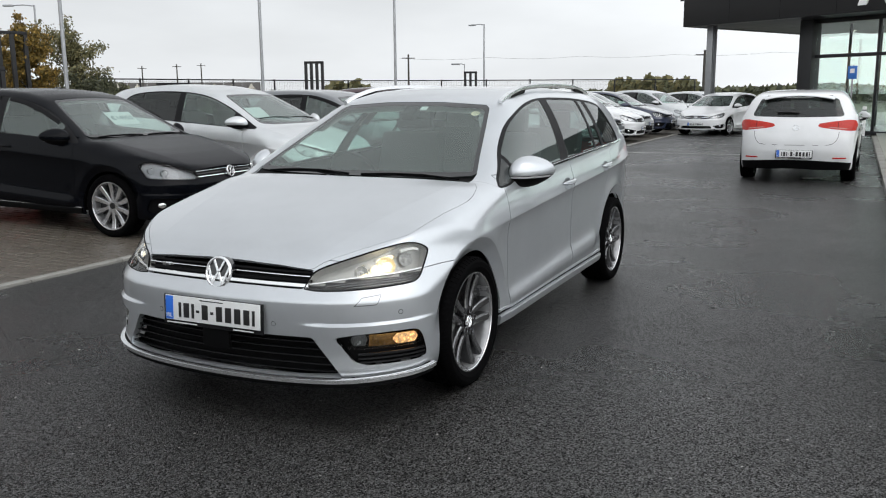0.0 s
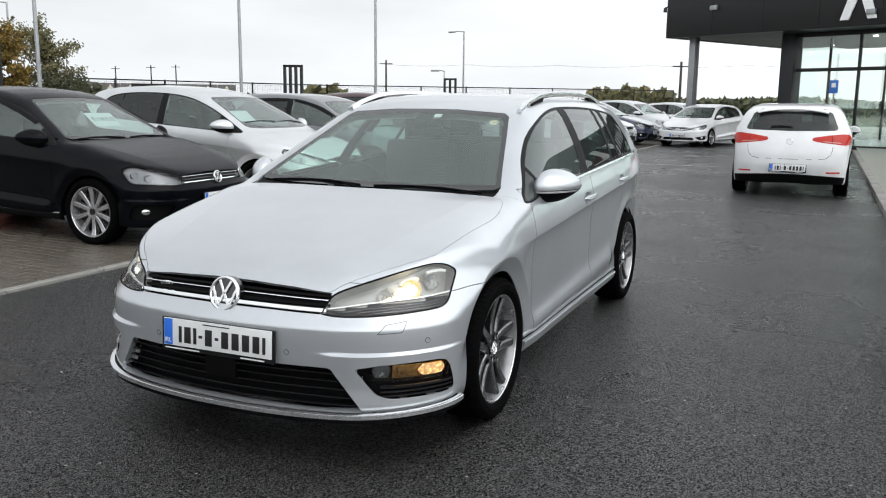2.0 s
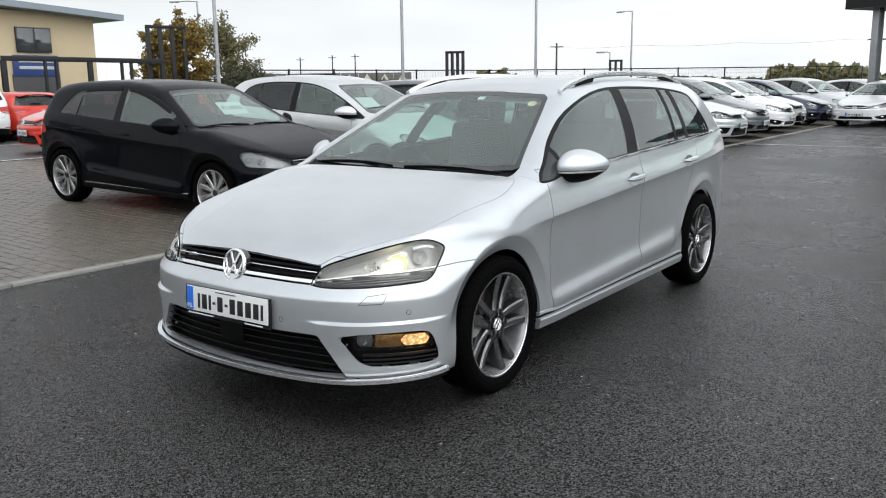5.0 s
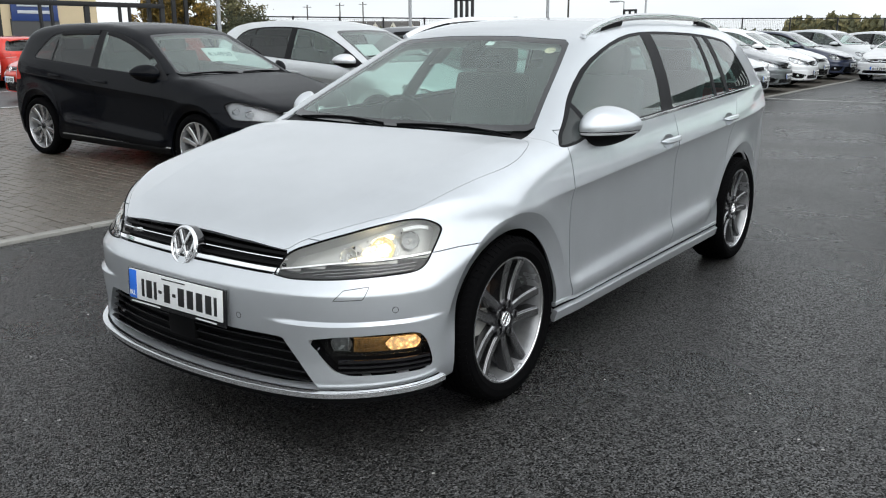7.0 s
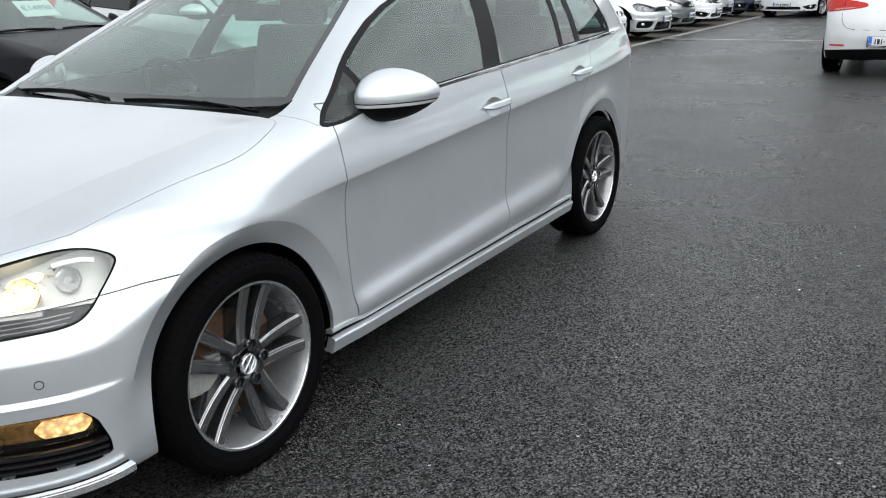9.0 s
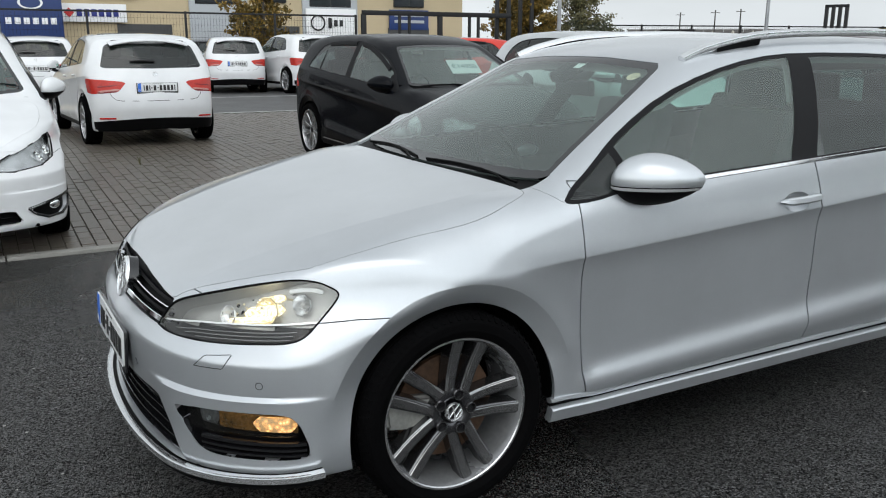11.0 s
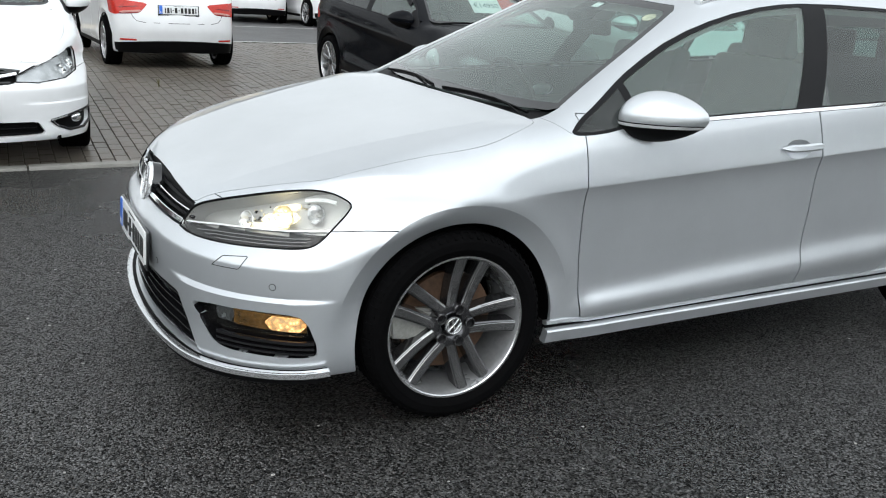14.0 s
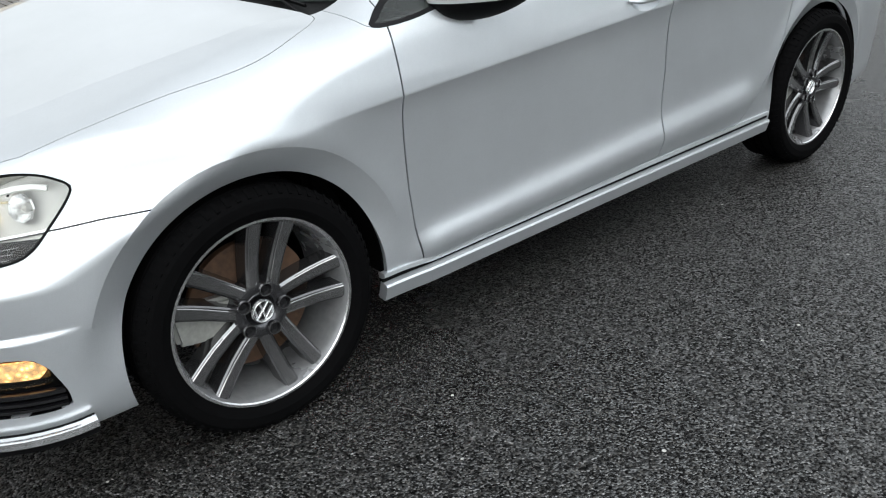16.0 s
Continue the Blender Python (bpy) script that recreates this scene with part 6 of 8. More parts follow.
MPV = dict(HATCH, fold=0.0, half=0.885, belt=0.99, tumble=0.42, glass_curve=0.22, cowl=0.10, crease=0.76, lamp_sweep=0.7, ledge=0.012, crown_hood=0.05,
    top=[(-1.0, 0.60), (-0.80, 0.70), (-0.72, 0.745), (-0.55, 0.82), (-0.3, 0.90), (0.0, 0.975), (0.12, 1.0), (0.95, 1.41), (1.15, 1.47), (1.5, 1.52), (2.0, 1.53), (2.5, 1.50), (2.8, 1.45), (2.98, 1.38), (3.15, 1.20), (3.28, 1.02), (3.36, 0.87)],
    screen_bow=0.14, front=[(z, y) for z, y in ESTATE["front"]], screen_line=[(-0.1, 1.02), (0.5, 1.02), (0.66, 1.03), (0.69, 1.05), (0.545, 1.37), (0.49, 1.395), (-0.1, 1.41)],
    hood_line=[(-0.1, -0.765), (0.2, -0.755), (0.35, -0.735), (0.46, -0.69), (0.58, -0.56), (0.69, -0.42), (0.73, -0.30), (0.75, -0.15), (0.755, 0.0), (0.74, 0.10), (0.68, 0.12), (0.4, 0.10), (-0.1, 0.09)],
    lamp_line=[(24 * DEG, 0.600), (25 * DEG, 0.640), (32 * DEG, 0.690), (44 * DEG, 0.740), (56 * DEG, 0.785), (61 * DEG, 0.790), (62.5 * DEG, 0.760), (60 * DEG, 0.700), (54 * DEG, 0.645), (44 * DEG, 0.608), (32 * DEG, 0.590)],
    grille_line=[(-0.05, 0.575), (0.2, 0.575), (0.350, 0.590), (0.372, 0.640), (0.42, 0.672), (0.2, 0.700), (-0.05, 0.706)],
    fog_line=[(34.5 * DEG, 0.340), (41 * DEG, 0.362), (50 * DEG, 0.385), (55.5 * DEG, 0.395), (57.5 * DEG, 0.365), (56 * DEG, 0.295), (50 * DEG, 0.262), (42 * DEG, 0.262), (37 * DEG, 0.300)],
    intake_line=[(-0.05, 0.345), (30 * DEG, 0.335), (33 * DEG, 0.245), (-0.05, 0.240)])
MPV_WINDOWS = [(0.22, 0.965), (0.40, 1.06), (0.66, 1.19), (0.95, 1.31), (1.2, 1.385), (1.5, 1.425), (1.9, 1.435), (2.3, 1.415), (2.52, 1.37), (2.64, 1.27), (2.70, 1.13), (2.62, 1.085), (2.2, 1.06), (1.5, 1.02), (0.9, 0.99), (0.4, 0.965)]

PAINTED = ("body_shell", "bonnet", "front_bumper", "front_fender", "front_door", "rear_door", "door_mirror", "door_handle", "handle_recess", "parking_sensor", "tailgate_lip")
BODY_KINDS = {}


def rear_end(car, body, y1, plate_z=0.46, emblem_z=0.86, small=False):
    """Number plate, emblem, wiper, lamp strips and lip on a tailgate."""
    back = lambda x, z: body.hit((x, y1, z), (0, 1, 0))
    p = back(0, plate_z)
    number_plate(car, (0, p.y + 0.016, plate_z), Matrix.Rotation(math.pi, 4, "Z") @ Matrix.Rotation(radians(-4), 4, "X"))
    face = Matrix.Rotation(radians(90), 4, "Z")
    c = back(0, emblem_z)
    emblem_on(car, 0.030 if small else 0.050, Matrix.Translation((0, c.y + 0.002, emblem_z)) @ Matrix.Rotation(radians(10), 4, "X") @ face)
    pts = [Vector((x, back(abs(x), 1.085).y + 0.015, 1.085 + 0.010 * math.sin(abs(x) * 9))) for x in np.linspace(-0.02, 0.30, 10)]
    part("rear_wiper", ribbon_bm(pts, [Vector((0, 1, 0.5))] * 10, 0.016, 0.012), PLASTIC, car)
    for side in (1, -1):
        bp = [back(abs(x), 0.375 if small else 0.395) for x in np.linspace(0.55, 0.74, 8)]
        part("bumper_reflector", ribbon_bm([Vector((side * q.x, q.y, q.z)) for q in bp], [Vector((side * 0.3, 1, 0))] * 8, 0.022, 0.005), RED_LENS, car)
        if small:
            tb = [back(x, z) for x, z in zip(np.linspace(0.47, 0.74, 9), np.linspace(0.742, 0.714, 9))]
            part("lamp_inset", ribbon_bm([Vector((side * q.x, q.y, q.z)) for q in tb], [Vector((side * 0.2, 1, 0.1))] * 9, 0.030, 0.004, 0.002, None, True), PALE_LENS, car)
            for dz, mt in ((0.045, DARK_RED), (-0.028, DARK_RED)):
                tb = [back(x, z + dz) for x, z in zip(np.linspace(0.50, 0.76, 9), np.linspace(0.748, 0.728, 9))]
                part("lamp_band", ribbon_bm([Vector((side * q.x, q.y, q.z)) for q in tb], [Vector((side * 0.2, 1, 0.1))] * 9, 0.022, 0.003, 0.001, None, True), mt, car)
        else:
            tb = [back(x, z) for x, z in zip(np.linspace(0.46, 0.74, 9), np.linspace(0.870, 0.845, 9))]
            part("lamp_inset", ribbon_bm([Vector((side * q.x, q.y, q.z)) for q in tb], [Vector((side * 0.2, 1, 0.1))] * 9, 0.022, 0.003, 0.002, None, True), PALE_LENS, car)
            tb = [back(0.60, z) for z in np.linspace(0.84, 0.965, 6)]
            part("lamp_gap", ribbon_bm([Vector((side * q.x, q.y, q.z)) for q in tb], [Vector((side * 0.2, 1, 0.1))] * 6, 0.008, 0.004), PLASTIC, car)
        gp = [back(x, z) for x, z in ((0.62, 0.80), (0.61, 0.72), (0.585, 0.66), (0.54, 0.615), (0.46, 0.60), (0.3, 0.596), (0.1, 0.594), (0.0, 0.594))]
        part("tailgate_gap", ribbon_bm([Vector((side * q.x, q.y, q.z)) for q in gp], [Vector((side * 0.2, 1, 0.1))] * 8, 0.006, 0.0012), PLASTIC, car)
    sp = [Vector((x, body.top(abs(x), 3.0).y, body.top(abs(x), 3.0).z)) for x in np.linspace(-0.52, 0.52, 15)]
    part("tailgate_lip", ribbon_bm([q + Vector((0, 0.03, 0.0)) for q in sp], [Vector((0, 0.35, 1))] * 15, 0.13, 0.014), car["paint_slot"] and WHITE_PAINT, car)
    sp = [Vector((x, back(abs(x), 1.335).y + 0.006, 1.335)) for x in np.linspace(-0.48, 0.48, 15)]
    part("spoiler_shade", ribbon_bm(sp, [Vector((0, 1, 0.3))] * 15, 0.05, 0.010), GLOSS_BLACK, car)
    tx = [q + Vector((0, 0.012, 0.0)) for q in sp[4:11]]
    part("print_bar", ribbon_bm(tx, [Vector((0, 1, 0.3))] * 7, 0.012, 0.002), PAPER, car)


def plain_front(car, body, sk, style):
    """Lamps, grille bars and plate of a parked car that is seen from farther off."""
    s = body.s
    arc = lambda z0, z1, u1, n=14: [body.nose(u1 * k / n, z0 + (z1 - z0) * (k / n) ** 2) for k in range(n + 1)]
    lamp = s.get("lamp_line", LAMP_LINE)
    for side in (1, -1):
        lens = sk.take("head_lamp", "lamp", LENS, False, side, 0.0, 0.0, car)
        sk.take("lamp_housing", "lamp", LAMP_BRIGHT if style == "wing" else LAMP_CLEAR, False, side, 0.0, 0.035, lens)
        for u, z, r in ((46, 0.668, 0.036), (53.5, 0.692, 0.032)):
            p = body.nose(u * DEG, z)
            n = (body.normal(p) + Vector((0.1, -0.9, 0))).normalized()
            m = Matrix.Diagonal((side, 1, 1, 1)) @ Matrix.Translation(p - n * 0.040) @ n.to_track_quat("Z", "Y").to_matrix().to_4x4()
            part("reflector", lathe_bm([(0.004, -0.012), (r * 0.5, -0.008), (r * 0.85, 0.006), (r, 0.022), (r + 0.004, 0.0)], m, 18), CHROME, lens)
        edge = [body.nose(*q) for q in list(lamp) + [lamp[0]]]
        part("lamp_edge", ribbon_bm([Vector((side * p.x, p.y, p.z)) for p in edge], [body.normal(p) * Vector((side, 1, 1)) for p in edge], 0.009, 0.003), PLASTIC, lens)
        pod = sk.take("fog_lamp", "fog", PLASTIC, False, side, 0.0, 0.030, car)
        fl = s.get("fog_line", FOG_LINE)
        cu, cz = sum(q[0] for q in fl) / len(fl), sum(q[1] for q in fl) / len(fl)
        p = body.nose(cu, cz)
        n = (body.normal(p) + Vector((0, -0.6, 0))).normalized()
        m = Matrix.Diagonal((side, 1, 1, 1)) @ Matrix.Translation(p - n * 0.022) @ n.to_track_quat("Z", "Y").to_matrix().to_4x4() @ Matrix.Diagonal((1.3, 1, 1, 1))
        part("fog_lens", lathe_bm([(0.0, 0.014), (0.020, 0.012), (0.030, 0.004), (0.034, -0.004)], m, 18), CHROME, pod)
        if style == "wing":
            edge = [body.nose(*q) for q in list(fl) + [fl[0]]]
            part("pod_trim", ribbon_bm([Vector((side * q.x, q.y, q.z)) for q in edge], [body.normal(q) * Vector((side, 1, 1)) for q in edge], 0.016, 0.008), GLOSS_BLACK, pod)
            low = [body.nose(*q) for q in fl[-1:] + fl[:1] + fl[1:2]]
            part("pod_chrome", ribbon_bm([Vector((side * q.x, q.y, q.z)) for q in low], [body.normal(q) * Vector((side, 1, 1)) for q in low], 0.010, 0.012), CHROME, pod)
    if style == "wing":
        for z0, z1, u1, w, mt in ((0.655, 0.668, 0.40, 0.012, GLOSS_BLACK), (0.615, 0.655, 0.375, 0.024, CHROME), (0.595, 0.600, 0.33, 0.014, GLOSS_BLACK)):
            part("grille_bar", ribbon_on(body, both_sides(arc(z0, z1, u1)), w, 0.014, -0.014), mt, car)
    else:
        for z0, z1, w, mt in ((0.622, 0.616, 0.012, CHROME), (0.650, 0.643, 0.012, GLOSS_BLACK), (0.676, 0.669, 0.006, CHROME)):
            part("grille_bar", ribbon_on(body, both_sides(arc(z0, z1, 0.41)), w, 0.010, -0.010), mt, car)
    for k in range(3):
        z = 0.262 + 0.035 * k
        part("intake_slat", ribbon_on(body, [p - body.normal((abs(p.x), p.y, p.z)) * 0.02 for p in both_sides(arc(z, z, 0.46 - 0.02 * k))], 0.010, 0.014, -0.006), GLOSS_BLACK, car)
    face = Matrix.Rotation(radians(-90), 4, "Z")
    c = body.nose(0.0, 0.642)
    tilt = Matrix.Translation((0, c.y - 0.010, 0.642)) @ Matrix.Rotation(radians(-14), 4, "X") @ face
    if style == "wing":
        em = box_bm((0.012, 0.016, 0.075), (0.02, -0.035, 0.0), 0.004)
        box_bm((0.012, 0.016, 0.075), (0.02, 0.035, 0.0), 0.004, None, em)
        box_bm((0.012, 0.060, 0.016), (0.02, 0, 0.0), 0.004, None, em)
        for a in (-1, 1):
            box_bm((0.010, 0.125, 0.010), (0.018, 0, a * 0.050), 0.004, None, em)
            box_bm((0.010, 0.010, 0.105), (0.018, a * 0.060, 0), 0.004, None, em)
        bmesh.ops.transform(em, matrix=tilt, verts=em.verts)
        part("emblem", em, CHROME, car)
    else:
        emblem_on(car, 0.060, tilt @ Matrix.Translation((0.016, 0, 0)))
    pz = 0.40 if style == "wing" else 0.45
    number_plate(car, (0, body.nose(0, pz).y - 0.018, pz), Matrix.Rotation(radians(-3), 4, "X"))


def build_kind(kind, name, label, paint):
    """A parked car of a kind, built once at the origin with its parts."""
    s, win = (MPV, MPV_WINDOWS) if kind == "mpv" else (SMALL if kind == "small" else HATCH, HATCH_WINDOWS)
    car = empty(name)
    tagged(car, label, "car", kind="thing")
    car["paint_slot"] = 1
    body, sk = cut_body(s, (54, 74, 34), 84, win, FRONT_DOOR, HATCH_REAR_DOOR, HATCH_PILLARS, 2.6, SMALL_TAIL_LAMP if kind == "small" else HATCH_TAIL_LAMP, SMALL_TAIL_SCREEN if kind == "small" else HATCH_TAIL_SCREEN)
    body_panels(car, sk, paint)
    arch_liners(car, s)
    cabin(car, s)
    for y, x in ((0.0, 0.770), (s["wheelbase"], 0.765)):
        for side in (1, -1):
            wheel_on(car, (side * x, y, 0.316), "five" if kind == "mpv" else "ten", side)
    for side in (1, -1):
        door_mirror(car, body, paint, side, 0.44 if kind == "mpv" else 0.58, 1.02 if kind == "mpv" else 0.965, False)
        for y0, y1, z, rise in ((1.315, 1.515, 0.868, 0.010), (2.13, 2.33, 0.895, 0.010)):
            door_handle(car, body, paint, side, y0, y1, z, rise)
        pts = [body.side(y, 0.262) for y in np.linspace(0.39, 2.22, 20)]
        part("side_skirt", ribbon_bm([Vector((side * (p.x - 0.012), p.y, 0.245)) for p in pts], [Vector((side, 0, -0.25))] * 20, 0.06, 0.020), paint if kind == "mpv" else PLASTIC, car)
        if kind == "hatch":
            part("sill_strip", ribbon_bm([Vector((side * (p.x - 0.004), p.y, 0.278)) for p in pts], [Vector((side, 0, 0))] * 20, 0.012, 0.008), SILVER_TRIM, car)
            vis = [body.side(y, z) for y, z in smooth_line([(0.75, 1.125), (1.03, 1.245), (1.3, 1.325), (1.52, 1.355)], 2)]
            part("wind_deflector", ribbon_bm([Vector((side * p.x, p.y, p.z)) for p in vis], [Vector((side, 0, 0.4))] * len(vis), 0.05, 0.010), TRIM, car)
            vis = [body.side(y, z) for y, z in smooth_line([(1.66, 1.358), (2.0, 1.355), (2.28, 1.335)], 2)]
            part("wind_deflector", ribbon_bm([Vector((side * p.x, p.y, p.z)) for p in vis], [Vector((side, 0, 0.4))] * len(vis), 0.05, 0.010), TRIM, car)
    plain_front(car, body, sk, "wing" if kind == "mpv" else "bar")
    rear_end(car, body, 2.6, 0.765 if kind == "small" else 0.46, 0.93 if kind == "small" else 0.86, kind == "small")
    wipers(car, body)
    return car


def heading(x, y, hx, hy, scale=(1, 1, 1), lift=0.0):
    """The pose of a car whose front axle stands at (x, y) and that points along (hx, hy), on the slope."""
    tilt = Matrix.Rotation(0.024, 4, "Y") if -8.0 < x < -3.3 else Matrix()
    m = Matrix.Translation((x, y, ground_z(x) + lift)) @ tilt @ Matrix.Rotation(math.atan2(hx, -hy), 4, "Z")
    return m @ Matrix.Diagonal((*scale, 1))


def park(kind, name, label, paint, m, group=""):
    """One more parked car: a copy of its kind in its own paint."""
    if kind not in BODY_KINDS:
        BODY_KINDS[kind] = build_kind(kind, name, label, paint)
        car = BODY_KINDS[kind]
        car.matrix_basis = m
        for o in car.children_recursive:
            if o.name.split(".")[0] in PAINTED:
                o.material_slots[0].link = "OBJECT"
                o.material_slots[0].material = paint
    else:
        src = BODY_KINDS[kind]
        car = copy_thing(src, Matrix())
        car.matrix_basis = m
        car.name = name
        for o in car.children_recursive:
            if o.name.split(".")[0] in PAINTED:
                o.material_slots[0].link = "OBJECT"
                o.material_slots[0].material = paint
    tagged(car, label, "car", group, "thing")
    return car


def price_card(text, at, turn, label):
    """A price card behind a windscreen."""
    card = part("price_card", box_bm((0.36, 0.004, 0.22), (0, 0, 0), 0.001), CARD)
    card.matrix_basis = Matrix.Translation(at) @ turn
    tagged(card, label, "price card", kind="thing")
    me = text_mesh(text or " ", 0.098, INK_GREEN)
    t = link("price_text", me, card)
    t.matrix_basis = Matrix.Translation((0, -0.0045, 0)) @ Matrix.Rotation(radians(90), 4, "X")
    return card


INK_GREEN = surface("dark_print", (0.05, 0.09, 0.09), 0.5, 0, 0.1)
black_car = park("hatch", "hatchback_car", "black five-door hatchback with alloy wheels on block paving", BLACK_PAINT, heading(-4.25, 3.28, 0.999, 0.045), "cars parked on the paving")
white_mpv = park("mpv", "people_carrier", "white people carrier with dark wing grille on block paving", WHITE_PAINT, heading(-3.98, -1.56, 1, 0), "cars parked on the paving")
park("mpv", "people_carrier", "pearl silver people carrier parked beside the black hatchback", PEARL_PAINT, heading(-4.35, 6.05, 1, 0.02), "cars parked on the paving")
park("hatch", "hatchback_car", "dark grey hatchback in the row on the paving", GREY_PAINT, heading(-4.3, 8.85, 1, 0), "cars parked on the paving")
for x, y, hy, kind, paint, lab in (
    (-4.3, 11.5, 0.0, "mpv", BROWN_PAINT, "maroon people carrier in the row on the paving"),
    (-4.1, 14.2, 0.0, "hatch", WHITE_PAINT, "white hatchback in the row on the paving"),
    (-4.0, 16.8, 0.0, "hatch", PEARL_PAINT, "silver hatchback in the row on the paving"),
    (-4.2, 19.4, 0.0, "mpv", GREY_PAINT, "dark grey people carrier in the row on the paving"),
    (-4.2, 22.0, 0.0, "mpv", WHITE_PAINT, "white people carrier in the row on the paving"),
    (-4.5, 24.5, -0.05, "hatch", PEARL_PAINT, "silver hatchback in the row on the paving"),
    (-4.3, 27.1, -0.10, "hatch", NAVY_PAINT, "navy blue hatchback in the row"),
    (-4.0, 31.0, -0.45, "mpv", PEARL_PAINT, "pale silver people carrier standing askew near the canopy"),
    (-2.6, 34.6, -0.45, "mpv", WHITE_PAINT, "white people carrier standing askew beyond the canopy post"),
    (-1.6, 38.4, -0.30, "hatch", NAVY_PAINT, "dark blue hatchback far down the row"),
):
    park(kind, "people_carrier" if kind == "mpv" else "hatchback_car", lab, paint, heading(x, y, 1, hy), "cars parked on the paving")
white_golf = park("hatch", "hatchback_car", "white five-door hatchback standing on the asphalt lane", WHITE_PAINT, heading(1.68, 14.13, 0.02, 1))
park("mpv", "saloon_car", "white saloon car with wide black lower grille", WHITE_PAINT, heading(-2.35, 27.3, -0.22, -0.97, (1.0, 1.12, 0.95)))
park("small", "hatchback_car", "small white hatchback with red tail lamps on the paving", WHITE_PAINT, heading(-11.55, 0.65, -0.998, -0.06, (0.95, 0.93, 0.98)))
park("small", "hatchback_car", "small white city car by the fence", WHITE_PAINT, heading(-22.9, 5.5, -0.985, 0.17, (0.94, 0.90, 1.03)), "cars parked along the fence")
park("small", "suv_car", "white compact off-roader by the fence", WHITE_PAINT, heading(-22.1, 6.75, -0.985, -0.10, (1.02, 0.98, 1.08)), "cars parked along the fence")
park("small", "hatchback_car", "white car by the fence", WHITE_PAINT, heading(-21.0, 0.3, -1, 0.1), "cars parked along the fence")
park("hatch", "hatchback_car", "grey car beyond the fence", GREY_PAINT, heading(-29.0, 4.2, 0.1, -1), "cars parked along the fence")
park("hatch", "hatchback_car", "bright red hatchback on the paving", RED_PAINT, heading(-14.6, 6.75, -0.15, -1), "")
park("hatch", "hatchback_car", "bright red hatchback by the fence", RED_PAINT, heading(-22.85, 9.0, -1, 0.0, (1.0, 1.0, 0.90)), "cars parked along the fence")
park("mpv", "people_carrier", "pale silver people carrier nosing over the kerb", PEARL_PAINT, heading(3.60, 1.85, -1, 0.0, (1, 1, 1), 0.07), "cars parked behind the kerb")
park("mpv", "people_carrier", "white people carrier behind the kerb", WHITE_PAINT, heading(3.72, 4.9, -1, 0.0, (1, 1, 1), 0.07), "cars parked behind the kerb")
park("hatch", "hatchback_car", "white hatchback behind the kerb", WHITE_PAINT, heading(3.75, 7.9, -1, 0.0, (1, 1, 1), 0.07), "cars parked behind the kerb")
park("hatch", "hatchback_car", "maroon hatchback in the row on the paving", BROWN_PAINT, heading(-4.9, -5.2, 1, 0.0), "cars parked on the paving")


# ---------------------------------------------------------------- showroom with its canopy
FASCIA = surface("black_cladding", (0.012, 0.012, 0.013), 0.38, 0.2, 0.12, 1.5, 40)
FRAME_DARK = surface("dark_grey_frame", (0.022, 0.023, 0.025), 0.4, 0.3, 0.12)
WHITE_SIGN = surface("white_sign_face", (0.82, 0.82, 0.82), 0.4, 0, 0.03)
SHOW_GLASS = glass_pane("showroom_glass", (0.93, 0.97, 0.95), ior=1.6)
SHOW_FLOOR = surface("showroom_floor", (0.35, 0.36, 0.36), 0.25, 0, 0.1, 2)
SHOW_WALL = surface("showroom_wall", (0.62, 0.66, 0.62), 0.6, 0, 0.06, 1)
GALV = surface("galvanised_steel", (0.34, 0.35, 0.36), 0.45, 0.7, 0.18, 3, 60)
FENCE_BLACK = surface("black_fence_steel", (0.010, 0.010, 0.011), 0.5, 0.3, 0.2)
LIT_SPOT = glow("lit_ceiling_lamp", (1.0, 0.97, 0.9), 6.0)

A0, AD = Vector((-3.745, 29.8, 0)), Vector((0.889, -0.458, 0))
SHOW_TURN = Matrix.Translation(A0) @ Matrix.Rotation(math.atan2(-0.458, 0.889), 4, "Z")


def show_box(name, s0, s1, d0, d1, z0, z1, material, parent, bevel=0.01, label=""):
    """A box in the building's own measures: along the front, depth behind it, height."""
    bm = box_bm((s1 - s0, d1 - d0, z1 - z0), ((s0 + s1) / 2, (d0 + d1) / 2, (z0 + z1) / 2), bevel)
    return part(name, bm, material, parent, label)


